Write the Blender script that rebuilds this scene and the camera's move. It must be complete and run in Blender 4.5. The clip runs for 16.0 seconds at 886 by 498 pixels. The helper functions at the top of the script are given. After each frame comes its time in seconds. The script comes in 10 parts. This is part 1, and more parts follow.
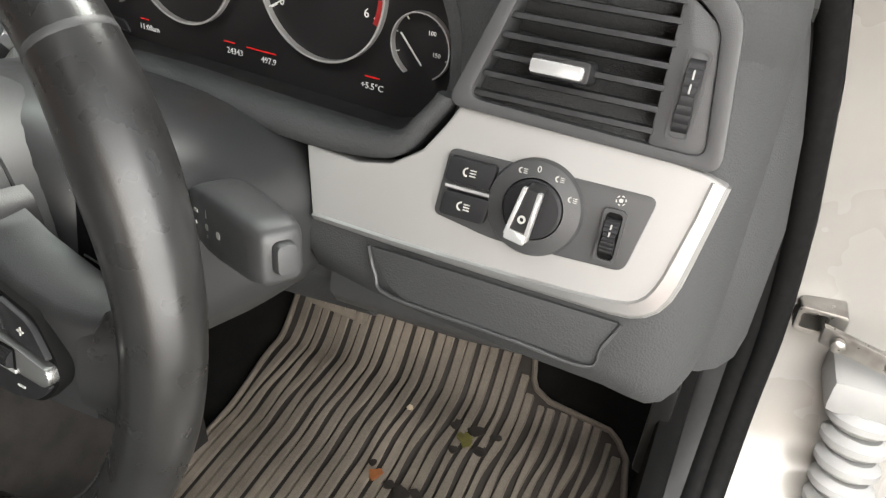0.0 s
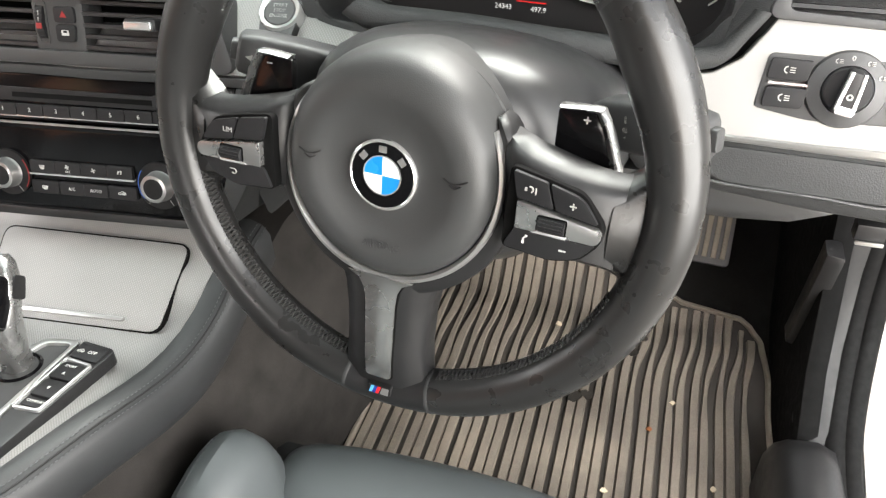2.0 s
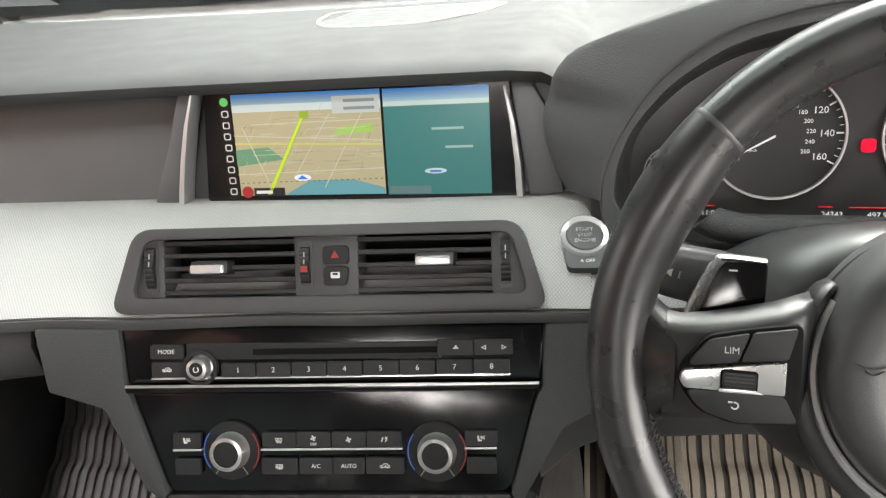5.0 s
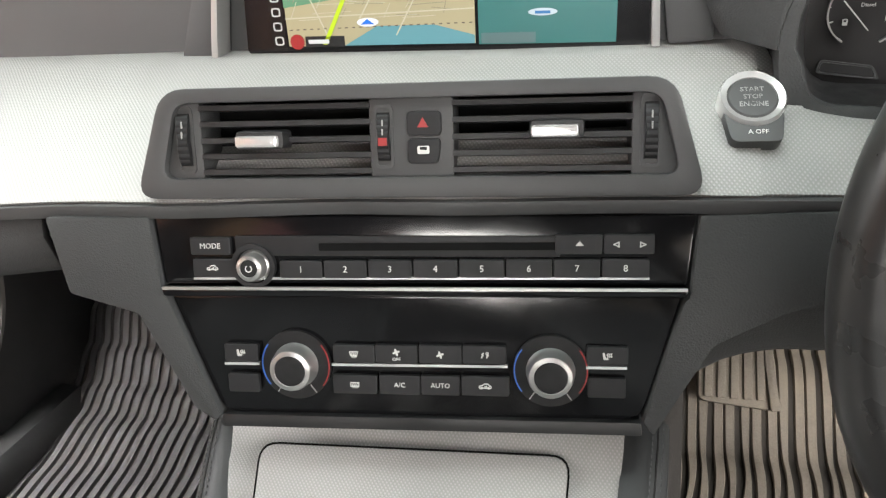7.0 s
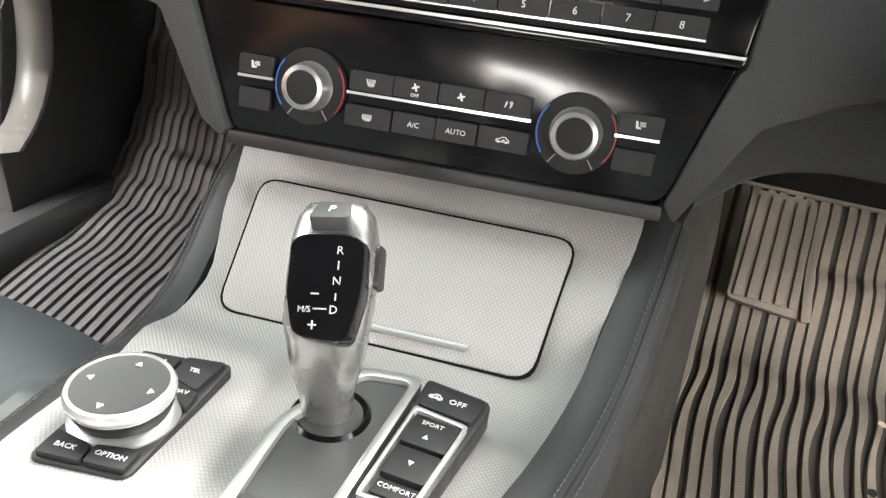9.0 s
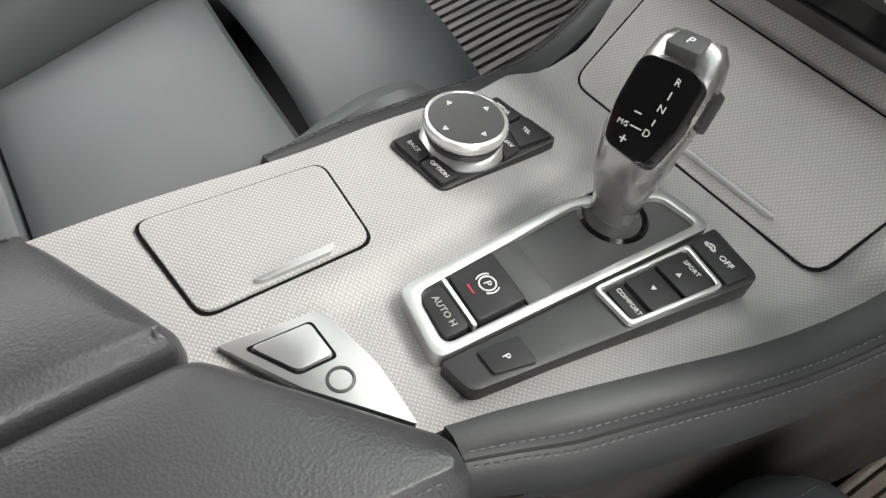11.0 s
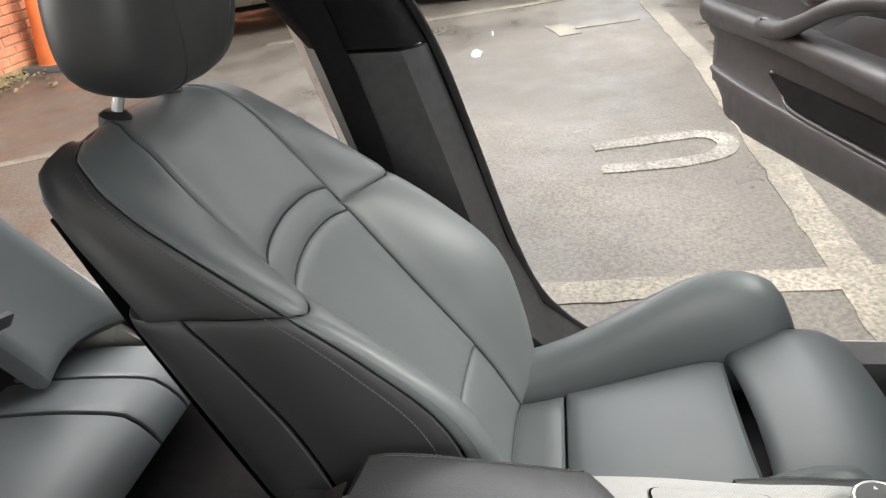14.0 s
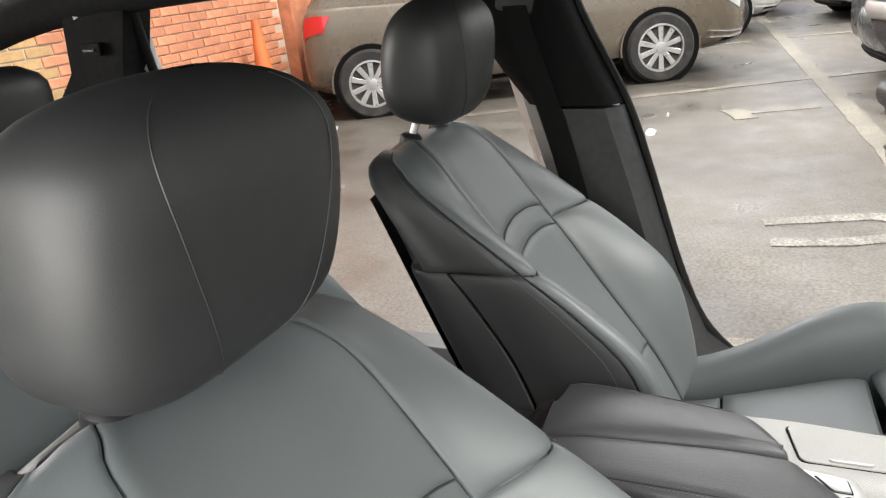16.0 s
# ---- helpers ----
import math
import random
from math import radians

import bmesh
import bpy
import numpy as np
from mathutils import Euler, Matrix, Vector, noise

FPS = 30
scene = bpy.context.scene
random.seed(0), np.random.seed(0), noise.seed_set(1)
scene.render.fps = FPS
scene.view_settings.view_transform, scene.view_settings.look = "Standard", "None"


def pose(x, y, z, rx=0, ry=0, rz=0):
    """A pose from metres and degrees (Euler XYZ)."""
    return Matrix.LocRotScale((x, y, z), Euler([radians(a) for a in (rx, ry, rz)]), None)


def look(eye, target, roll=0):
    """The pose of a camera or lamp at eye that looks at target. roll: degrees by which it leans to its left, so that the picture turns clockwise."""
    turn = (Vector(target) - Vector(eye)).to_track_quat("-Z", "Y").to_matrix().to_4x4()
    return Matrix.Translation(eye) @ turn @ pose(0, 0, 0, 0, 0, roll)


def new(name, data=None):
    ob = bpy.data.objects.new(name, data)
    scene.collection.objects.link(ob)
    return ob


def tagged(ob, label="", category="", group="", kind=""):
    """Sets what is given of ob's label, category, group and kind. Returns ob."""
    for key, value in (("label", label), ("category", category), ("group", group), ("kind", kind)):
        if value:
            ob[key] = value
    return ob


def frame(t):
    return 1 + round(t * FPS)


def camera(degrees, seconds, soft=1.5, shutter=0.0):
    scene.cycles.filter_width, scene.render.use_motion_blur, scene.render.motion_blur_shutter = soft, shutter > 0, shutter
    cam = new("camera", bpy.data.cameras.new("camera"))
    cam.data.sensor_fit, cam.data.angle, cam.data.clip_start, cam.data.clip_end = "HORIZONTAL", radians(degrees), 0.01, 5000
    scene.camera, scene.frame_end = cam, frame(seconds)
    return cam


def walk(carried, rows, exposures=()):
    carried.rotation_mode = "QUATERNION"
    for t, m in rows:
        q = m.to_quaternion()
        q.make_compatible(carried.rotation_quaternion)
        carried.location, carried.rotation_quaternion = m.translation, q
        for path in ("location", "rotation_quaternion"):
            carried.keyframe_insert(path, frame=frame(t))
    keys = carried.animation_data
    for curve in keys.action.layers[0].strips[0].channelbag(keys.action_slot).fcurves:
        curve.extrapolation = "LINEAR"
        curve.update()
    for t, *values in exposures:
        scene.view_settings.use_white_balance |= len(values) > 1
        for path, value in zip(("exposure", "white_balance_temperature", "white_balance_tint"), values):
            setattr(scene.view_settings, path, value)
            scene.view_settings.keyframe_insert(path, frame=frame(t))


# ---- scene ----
cam = camera(62.4, 16.0, 1.3)
PATH = [
    (0, (0.767, 0.521, 1.064), (0.19, 2.12, 0.01), 5.0),
    (0.5, (0.704, 0.464, 1.05), (0.146, 2.044, -0.043), 4.5),
    (1, (0.647, 0.398, 1.054), (0.101, 1.964, -0.065), 3.0),
    (1.5, (0.604, 0.35, 1.068), (0.076, 1.906, -0.072), 1.5),
    (2, (0.563, 0.319, 1.08), (0.074, 1.893, -0.053), -0.8),
    (2.5, (0.515, 0.266, 1.084), (0.103, 1.966, 0.116), -0.1),
    (3, (0.483, 0.224, 1.092), (0.125, 2.008, 0.262), 0.9),
    (3.5, (0.452, 0.204, 1.081), (0.161, 2.043, 0.353), 2.3),
    (4, (0.417, 0.216, 1.064), (0.125, 2.077, 0.391), 2.8),
    (4.5, (0.32, 0.279, 1.036), (-0.049, 2.16, 0.465), 0.7),
    (5, (0.223, 0.331, 1.021), (-0.177, 2.229, 0.534), -2.9),
    (5.2, (0.188, 0.347, 1.027), (-0.222, 2.238, 0.523), -3.6),
    (7.3, (0.128, 0.45, 0.971), (-0.316, 2.211, 0.131), -3.3),
    (7.5, (0.124, 0.443, 0.95), (-0.287, 2.234, 0.16), -2.0),
    (8, (0.129, 0.462, 0.9), (-0.251, 2.271, 0.136), 0.5),
    (8.5, (0.139, 0.458, 0.873), (-0.269, 2.225, 0.031), 3.3),
    (9, (0.163, 0.431, 0.87), (-0.383, 2.077, -0.126), 5.7),
    (9.2, (0.17, 0.421, 0.865), (-0.432, 2.009, -0.192), 6.7),
    (11.3, (0.201, 0.431, 0.934), (-0.76, 1.06, -0.703), 7.8),
    (11.5, (0.206, 0.425, 0.948), (-0.737, 0.964, -0.731), 7.1),
    (12, (0.234, 0.397, 0.957), (-0.784, 0.716, -0.735), 3.5),
    (12.5, (0.282, 0.355, 0.986), (-0.895, 0.507, -0.623), 1.0),
    (13, (0.336, 0.351, 1.031), (-1.044, 0.329, -0.416), -2.7),
    (13.5, (0.395, 0.358, 1.099), (-1.208, 0.159, -0.08), -4.4),
    (14, (0.443, 0.356, 1.114), (-1.332, 0.066, 0.238), -4.2),
    (14.5, (0.529, 0.343, 1.106), (-1.34, -0.016, 0.49), -4.1),
    (15, (0.609, 0.33, 1.104), (-1.257, -0.177, 0.594), -4.2),
    (15.5, (0.693, 0.328, 1.112), (-1.134, -0.294, 0.588), -3.9),
    (16, (0.775, 0.352, 1.129), (-0.98, -0.346, 0.472), -3.6),
]
EXPOSURES = [(0.0, 2.32), (1.0, 2.90), (2.5, 3.06), (3.5, 2.98), (5.0, 2.86), (7.5, 3.20), (8.5, 3.36), (9.0, 3.22), (11.5, 2.14), (12.5, 2.68), (13.0, 2.84), (13.5, 2.64), (14.0, 2.45), (14.5, 2.25), (15.5, 2.48), (16.0, 2.38)]
walk(cam, [(t, look(eye, target, roll)) for t, eye, target, roll in PATH], EXPOSURES)

# ---- light: an overcast winter sky ----
world = bpy.data.worlds.new("overcast_sky")
scene.world = world
world.use_nodes = True
_n, _l = world.node_tree.nodes, world.node_tree.links
_n.clear()
_sky = _n.new("ShaderNodeTexSky")
_sky.sky_type = "NISHITA"
_sky.sun_disc = False
_sky.sun_elevation, _sky.sun_rotation = radians(48), radians(200)
_sky.air_density, _sky.dust_density, _sky.ozone_density = 1.0, 6.0, 0.6
_hsv = _n.new("ShaderNodeHueSaturation")
_hsv.inputs["Saturation"].default_value = 0.12
_bg = _n.new("ShaderNodeBackground")
_bg.inputs["Strength"].default_value = 0.115
_out = _n.new("ShaderNodeOutputWorld")
_l.new(_sky.outputs[0], _hsv.inputs["Color"])
_l.new(_hsv.outputs[0], _bg.inputs["Color"])
_l.new(_bg.outputs[0], _out.inputs["Surface"])
sun = new("sun", bpy.data.lights.new("sun", "SUN"))
sun.data.energy, sun.data.angle, sun.data.color = 1.0, radians(25), (1.0, 0.955, 0.90)
sun.matrix_world = look((0, 0, 0), (-0.25, -0.60, -0.74))


def opening_light(name, eye, target, wide, high, watts):
    """Sky light entering by a real opening of the car."""
    ob = new(name, bpy.data.lights.new(name, "AREA"))
    ob.data.shape, ob.data.size, ob.data.size_y, ob.data.energy, ob.data.color = "RECTANGLE", wide, high, watts, (1.0, 0.975, 0.935)
    ob.matrix_world = look(eye, target)


opening_light("driver_door_sky", (1.25, 0.12, 0.98), (0.0, 0.36, 0.66), 1.2, 0.85, 6.0)
opening_light("passenger_door_sky", (-1.35, 0.35, 1.60), (-0.10, 0.42, 0.60), 1.5, 0.9, 3.1)
opening_light("windscreen_sky", (0.0, 1.45, 1.60), (0.0, 0.80, 0.75), 1.3, 0.8, 4.5)
opening_light("rear_screen_sky", (0.20, -1.50, 1.13), (0.15, 0.90, 0.75), 0.8, 0.35, 5.8)


# ---- materials ----
def mat(name, color, rough=0.5, metal=0.0, var=0.12, vscale=6.0, grain=0.0, gscale=900.0, bump=0.0, bscale=600.0, kind="noise",
        coat=0.0, spec=0.5, stain=0.0, sscale=3.0, stain_color=None, rvar=0.1, rand=0.0):
    """A surface: colour that drifts at a large scale and grains at a small one, with relief, wear in its gloss and optional stains."""
    m = bpy.data.materials.new(name)
    m.use_nodes = True
    n, l = m.node_tree.nodes, m.node_tree.links
    b = n["Principled BSDF"]
    b.inputs["Metallic"].default_value = metal
    b.inputs["Specular IOR Level"].default_value = spec
    b.inputs["Coat Weight"].default_value = coat
    b.inputs["Coat Roughness"].default_value = 0.05
    tc = n.new("ShaderNodeTexCoord")

    def tex(scale, detail=3.0):
        t = n.new("ShaderNodeTexNoise")
        t.inputs["Scale"].default_value, t.inputs["Detail"].default_value = scale, detail
        l.new(tc.outputs["Object"], t.inputs["Vector"])
        return t.outputs["Fac"]

    def rng(fac, lo, hi, a=0.3, z=0.7):
        r = n.new("ShaderNodeMapRange")
        r.inputs["From Min"].default_value, r.inputs["From Max"].default_value = a, z
        r.inputs["To Min"].default_value, r.inputs["To Max"].default_value = lo, hi
        l.new(fac, r.inputs["Value"])
        return r.outputs[0]

    def mul(a, c):
        k = n.new("ShaderNodeMath")
        k.operation = "MULTIPLY"
        l.new(a, k.inputs[0])
        l.new(c, k.inputs[1])
        return k.outputs[0]

    big = tex(vscale, 4.0)
    v = rng(big, 1 - var, 1 + var)
    if grain:
        v = mul(v, rng(tex(gscale, 2.0), 1 - grain, 1 + grain))
    if rand:
        oi = n.new("ShaderNodeObjectInfo")
        v = mul(v, rng(oi.outputs["Random"], 1 - rand, 1 + rand, 0, 1))
    vm = n.new("ShaderNodeVectorMath")
    vm.operation = "SCALE"
    vm.inputs[0].default_value = color
    l.new(v, vm.inputs["Scale"])
    col = vm.outputs[0]
    if stain:
        mx = n.new("ShaderNodeMix")
        mx.data_type = "RGBA"
        l.new(mul(rng(tex(sscale, 6.0), 0, 1, 0.48, 0.66), rng(tex(sscale * 7, 3.0), 0.3, stain, 0.35, 0.65)), mx.inputs["Factor"])
        l.new(col, mx.inputs[6])
        mx.inputs[7].default_value = (*(stain_color or (0.2, 0.17, 0.12)), 1)
        col = mx.outputs[2]
    l.new(col, b.inputs["Base Color"])
    l.new(rng(tex(vscale * 4, 3.0), max(0.0, rough - rvar), min(1.0, rough + rvar)), b.inputs["Roughness"])
    if bump:
        if kind == "cells":
            t = n.new("ShaderNodeTexVoronoi")
            t.inputs["Scale"].default_value = bscale
            l.new(tc.outputs["Object"], t.inputs["Vector"])
            h = t.outputs["Distance"]
        elif kind == "weave":
            h = None
            for axis in (0, 1):
                w = n.new("ShaderNodeTexWave")
                w.bands_direction = "XY"[axis]
                w.inputs["Scale"].default_value = bscale
                mp = n.new("ShaderNodeMapping")
                mp.inputs["Rotation"].default_value = (0, 0, radians(45))
                l.new(tc.outputs["Object"], mp.inputs["Vector"])
                l.new(mp.outputs[0], w.inputs["Vector"])
                h = w.outputs["Fac"] if h is None else mul(h, w.outputs["Fac"])
        else:
            h = tex(bscale, 3.0)
        if kind == "weave":
            tone = n.new("ShaderNodeVectorMath")
            tone.operation = "SCALE"
            l.new(col, tone.inputs[0])
            l.new(rng(h, 0.80, 1.08, 0.0, 0.8), tone.inputs["Scale"])
            l.new(tone.outputs[0], b.inputs["Base Color"])
        bp = n.new("ShaderNodeBump")
        bp.inputs["Strength"].default_value = bump
        bp.inputs["Distance"].default_value = 0.001
        l.new(h, bp.inputs["Height"])
        l.new(bp.outputs[0], b.inputs["Normal"])
    return m


def glow(name, color, strength):
    m = bpy.data.materials.new(name)
    m.use_nodes = True
    b = m.node_tree.nodes["Principled BSDF"]
    b.inputs["Base Color"].default_value = (*[c * 0.3 for c in color], 1)
    b.inputs["Roughness"].default_value = 0.25
    b.inputs["Emission Color"].default_value = (*color, 1)
    b.inputs["Emission Strength"].default_value = strength * 0.16
    return m


def glass(name, tint=(0.9, 0.95, 0.93), rough=0.0):
    m = bpy.data.materials.new(name)
    m.use_nodes = True
    n, l = m.node_tree.nodes, m.node_tree.links
    n.clear()
    o, mix, tr, gl, fr = (n.new("ShaderNode" + k) for k in ("OutputMaterial", "MixShader", "BsdfTransparent", "BsdfGlossy", "Fresnel"))
    tr.inputs["Color"].default_value = (*tint, 1)
    gl.inputs["Roughness"].default_value = rough
    fr.inputs["IOR"].default_value = 1.45
    l.new(fr.outputs[0], mix.inputs[0])
    l.new(tr.outputs[0], mix.inputs[1])
    l.new(gl.outputs[0], mix.inputs[2])
    l.new(mix.outputs[0], o.inputs["Surface"])
    return m


# one seat leather in two tones: shade in the first colour, light in the second
LEATHER = mat("black_leather_shaded", (0.028, 0.0292, 0.030), 0.46, var=0.08, vscale=9, bump=0.11, bscale=900, rvar=0.04, spec=0.42)
LEATHER_LIT = mat("black_leather_lit", (0.079, 0.0885, 0.0905), 0.45, var=0.07, vscale=7, bump=0.11, bscale=800, rvar=0.03, spec=0.45)
ARM_LEATHER = mat("grained_armrest_leather", (0.037, 0.0375, 0.040), 0.40, var=0.08, vscale=9, bump=0.22, bscale=560, kind="cells", rvar=0.04, spec=0.45)
# the seat leather again, darkened for the shade under the roof
HEAD_LEATHER = mat("shaded_headrest_leather", (0.018, 0.0191, 0.0191), 0.5, var=0.06, vscale=9, bump=0.10, bscale=900, rvar=0.04, spec=0.45)
WHEEL_LEATHER = mat("wheel_leather", (0.017, 0.0168, 0.0165), 0.31, var=0.08, vscale=14, bump=0.03, bscale=1100, kind="cells", rvar=0.07, spec=0.55)
DASH = mat("dash_vinyl", (0.039, 0.0400, 0.0403), 0.68, var=0.08, vscale=5, bump=0.3, bscale=750, kind="cells", rvar=0.05, spec=0.24)
PAD = mat("airbag_vinyl", (0.040, 0.041, 0.041), 0.48, var=0.06, vscale=8, bump=0.08, bscale=1300, kind="cells", rvar=0.05)
PLASTIC = mat("black_plastic", (0.013, 0.013, 0.0135), 0.42, var=0.1, vscale=20, bump=0.12, bscale=1500, rvar=0.06)
DOOR_TRIM = mat("door_leatherette", (0.016, 0.0165, 0.018), 0.5, var=0.08, vscale=8, bump=0.15, bscale=900, kind="cells", rvar=0.06)
PLASTIC_GREY = mat("grey_plastic", (0.041, 0.0415, 0.042), 0.46, var=0.1, vscale=14, bump=0.15, bscale=1400, rvar=0.06)
BUTTON = mat("button_plastic", (0.014, 0.014, 0.015), 0.50, var=0.08, vscale=30, bump=0.08, bscale=2200, spec=0.3)
GLOSS = mat("piano_black", (0.004, 0.004, 0.0045), 0.15, var=0.1, vscale=10, rvar=0.03, coat=0.0, spec=0.35)
DIAL_FACE = mat("dark_dial_face", (0.010, 0.0095, 0.0097), 0.34, var=0.15, vscale=9, rvar=0.05)
SHROUD = mat("satin_shroud_plastic", (0.030, 0.0305, 0.031), 0.36, var=0.08, vscale=12, bump=0.04, bscale=1600, rvar=0.05)
WHEEL_THREAD = mat("wheel_thread", (0.035, 0.034, 0.033), 0.7, var=0.2, vscale=300)
# near-black of joints and dark trim; also paints the shade inside recesses
DARK = mat("black_trim_and_shade", (0.004, 0.004, 0.004), 0.8, var=0.2, vscale=10, spec=0.1)
SILVER = mat("satin_silver_trim", (0.340, 0.334, 0.324), 0.56, metal=0.12, var=0.05, vscale=5, bump=0.35, bscale=150, kind="weave", rvar=0.06)
SILVER_SMOOTH = mat("satin_silver", (0.44, 0.44, 0.43), 0.32, metal=0.75, var=0.02, vscale=12, rvar=0.02)
LEVER_SILVER = mat("satin_lever", (0.46, 0.46, 0.45), 0.27, metal=0.9, var=0.03, vscale=12, rvar=0.03)
SILVER_PLAIN = mat("silver_trim_plain", (0.29, 0.284, 0.275), 0.45, metal=0.25, var=0.05, vscale=5, rvar=0.06, bump=0.08, bscale=1800)
KNOB_SILVER = mat("satin_knob", (0.48, 0.48, 0.47), 0.32, metal=0.9, var=0.03, vscale=20, rvar=0.03)
CHROME = mat("bright_chrome", (0.72, 0.72, 0.71), 0.2, metal=0.7, var=0.05, vscale=20, rvar=0.05)
INK = mat("white_marking", (0.54, 0.54, 0.52), 0.5, var=0.05, vscale=50)
INK_SOFT = mat("soft_marking", (0.40, 0.40, 0.37), 0.5, var=0.1, vscale=200)
INK_GREY = mat("grey_marking", (0.30, 0.30, 0.29), 0.5, var=0.05, vscale=50)
THREAD = mat("grey_thread", (0.080, 0.083, 0.086), 0.7, var=0.2, vscale=300)
THREAD_DARK = mat("dark_thread", (0.012, 0.012, 0.012), 0.8, var=0.2, vscale=300)
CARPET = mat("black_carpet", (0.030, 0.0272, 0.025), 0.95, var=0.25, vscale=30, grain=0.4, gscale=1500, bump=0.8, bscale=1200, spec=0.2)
# the same carpet, darkened for the shade under the dash
FLOOR_CARPET = mat("shaded_floor_carpet", (0.009, 0.0085, 0.008), 0.95, var=0.25, vscale=30, grain=0.4, gscale=1500, bump=0.8, bscale=1200, spec=0.15)
KNOB_CAP = mat("matt_black_cap", (0.010, 0.010, 0.0105), 0.6, var=0.1, vscale=40, spec=0.25)
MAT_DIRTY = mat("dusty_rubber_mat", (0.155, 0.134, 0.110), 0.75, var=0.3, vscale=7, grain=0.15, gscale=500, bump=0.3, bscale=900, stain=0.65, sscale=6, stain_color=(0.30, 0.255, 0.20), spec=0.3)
# mat rubber with the shade between the ribs put into its colour
MAT_GROOVE = mat("shaded_mat_grooves", (0.042, 0.038, 0.034), 0.85, var=0.3, vscale=9, bump=0.3, bscale=900, stain=0.4, sscale=7, stain_color=(0.06, 0.05, 0.04), spec=0.15)
MAT_CLEAN = mat("dark_rubber_mat", (0.088, 0.086, 0.086), 0.6, var=0.15, vscale=8, bump=0.3, bscale=900, stain=0.3, sscale=8, stain_color=(0.09, 0.08, 0.07), spec=0.35)
HEADLINER = mat("black_headliner", (0.005, 0.005, 0.005), 0.9, var=0.1, vscale=20, bump=0.4, bscale=1500, spec=0.12)
PAINT = mat("white_car_paint", (0.275, 0.264, 0.246), 0.3, var=0.03, vscale=2, coat=0.5, stain=0.15, sscale=5, stain_color=(0.4, 0.36, 0.3))
PILLAR = mat("pillar_plastic", (0.009, 0.0093, 0.0097), 0.6, var=0.1, vscale=14, bump=0.1, bscale=1400)
RUBBER = mat("door_seal_rubber", (0.005, 0.005, 0.005), 0.8, var=0.15, vscale=30, spec=0.2)
STEEL = mat("bare_steel", (0.32, 0.31, 0.29), 0.35, metal=0.9, var=0.2, vscale=30, stain=0.3, sscale=40, stain_color=(0.1, 0.08, 0.06))
BROWN_PLASTIC = mat("dark_brown_plastic", (0.022, 0.018, 0.017), 0.5, var=0.15, vscale=30)
RED = glow("red_telltale", (1.0, 0.0, 0.025), 0.9)
RED_PAINT = mat("red_marking", (0.26, 0.015, 0.015), 0.5)
BLUE_PAINT = mat("blue_marking", (0.03, 0.12, 0.45), 0.5)
GLASS = glass("window_glass")
ASPHALT = mat("damp_asphalt", (0.090, 0.081, 0.067), 0.45, var=0.25, vscale=0.8, grain=0.42, gscale=75, bump=1.0, bscale=120, stain=0.45, sscale=0.7, stain_color=(0.05, 0.048, 0.043), rvar=0.18)
ROAD_PAINT = mat("worn_road_paint", (0.152, 0.138, 0.110), 0.6, var=0.25, vscale=3, grain=0.45, gscale=75, bump=0.6, bscale=120, stain=0.95, sscale=9, stain_color=(0.105, 0.096, 0.080))
FADED_PAINT = mat("faded_road_paint", (0.150, 0.142, 0.122), 0.6, var=0.3, vscale=3, grain=0.6, gscale=75, bump=0.8, bscale=120, stain=1.0, sscale=12, stain_color=(0.10, 0.094, 0.082))
BRICK = mat("orange_red_brick", (0.55, 0.225, 0.12), 0.8, var=0.2, vscale=8, grain=0.2, gscale=120, bump=0.6, bscale=150, rand=0.18, stain=0.2, sscale=14, stain_color=(0.22, 0.1, 0.06))
BUFF_BRICK = mat("buff_brick", (0.46, 0.29, 0.13), 0.8, var=0.25, vscale=8, grain=0.2, gscale=120, bump=0.6, bscale=150, stain=0.3, sscale=10, stain_color=(0.22, 0.14, 0.07))
PINK_PAINT = mat("faded_pink_paint", (0.50, 0.19, 0.19), 0.6, var=0.1, vscale=3, stain=0.25, sscale=4, stain_color=(0.4, 0.2, 0.18))
MORTAR = mat("pale_mortar", (0.55, 0.46, 0.36), 0.9, var=0.15, vscale=6, grain=0.2, gscale=200, bump=0.5, bscale=200)
CONE = mat("faded_orange_plastic", (0.62, 0.16, 0.045), 0.55, var=0.12, vscale=6, stain=0.4, sscale=5, stain_color=(0.3, 0.12, 0.06))


# ---- building helpers ----
def frame_matrix(o, yaw=0.0, tilt=0.0, roll=0.0):
    """A working plane: u to the right, v up, w out of it towards the cabin. tilt: its top leans forward."""
    a, b, r = radians(yaw), radians(tilt), radians(roll)
    u0 = Vector((math.cos(a), math.sin(a), 0))
    v0 = Vector((-math.sin(a), math.cos(a), 0)) * math.sin(b) + Vector((0, 0, math.cos(b)))
    u = u0 * math.cos(r) + v0 * math.sin(r)
    v = v0 * math.cos(r) - u0 * math.sin(r)
    m = Matrix((u, v, u.cross(v))).transposed().to_4x4()
    m.translation = o
    return m




def thing(name, at, label, category, group="", kind=""):
    ob = new(name)
    ob.empty_display_size = 0.05
    ob.location = at
    return tagged(ob, label, category, group, kind)


def adopt(ob, parent):
    """Hangs a mesh given in world coordinates under its thing or part."""
    ob.parent = parent
    if parent.data is None:
        ob.matrix_parent_inverse = Matrix.Translation(-parent.location)


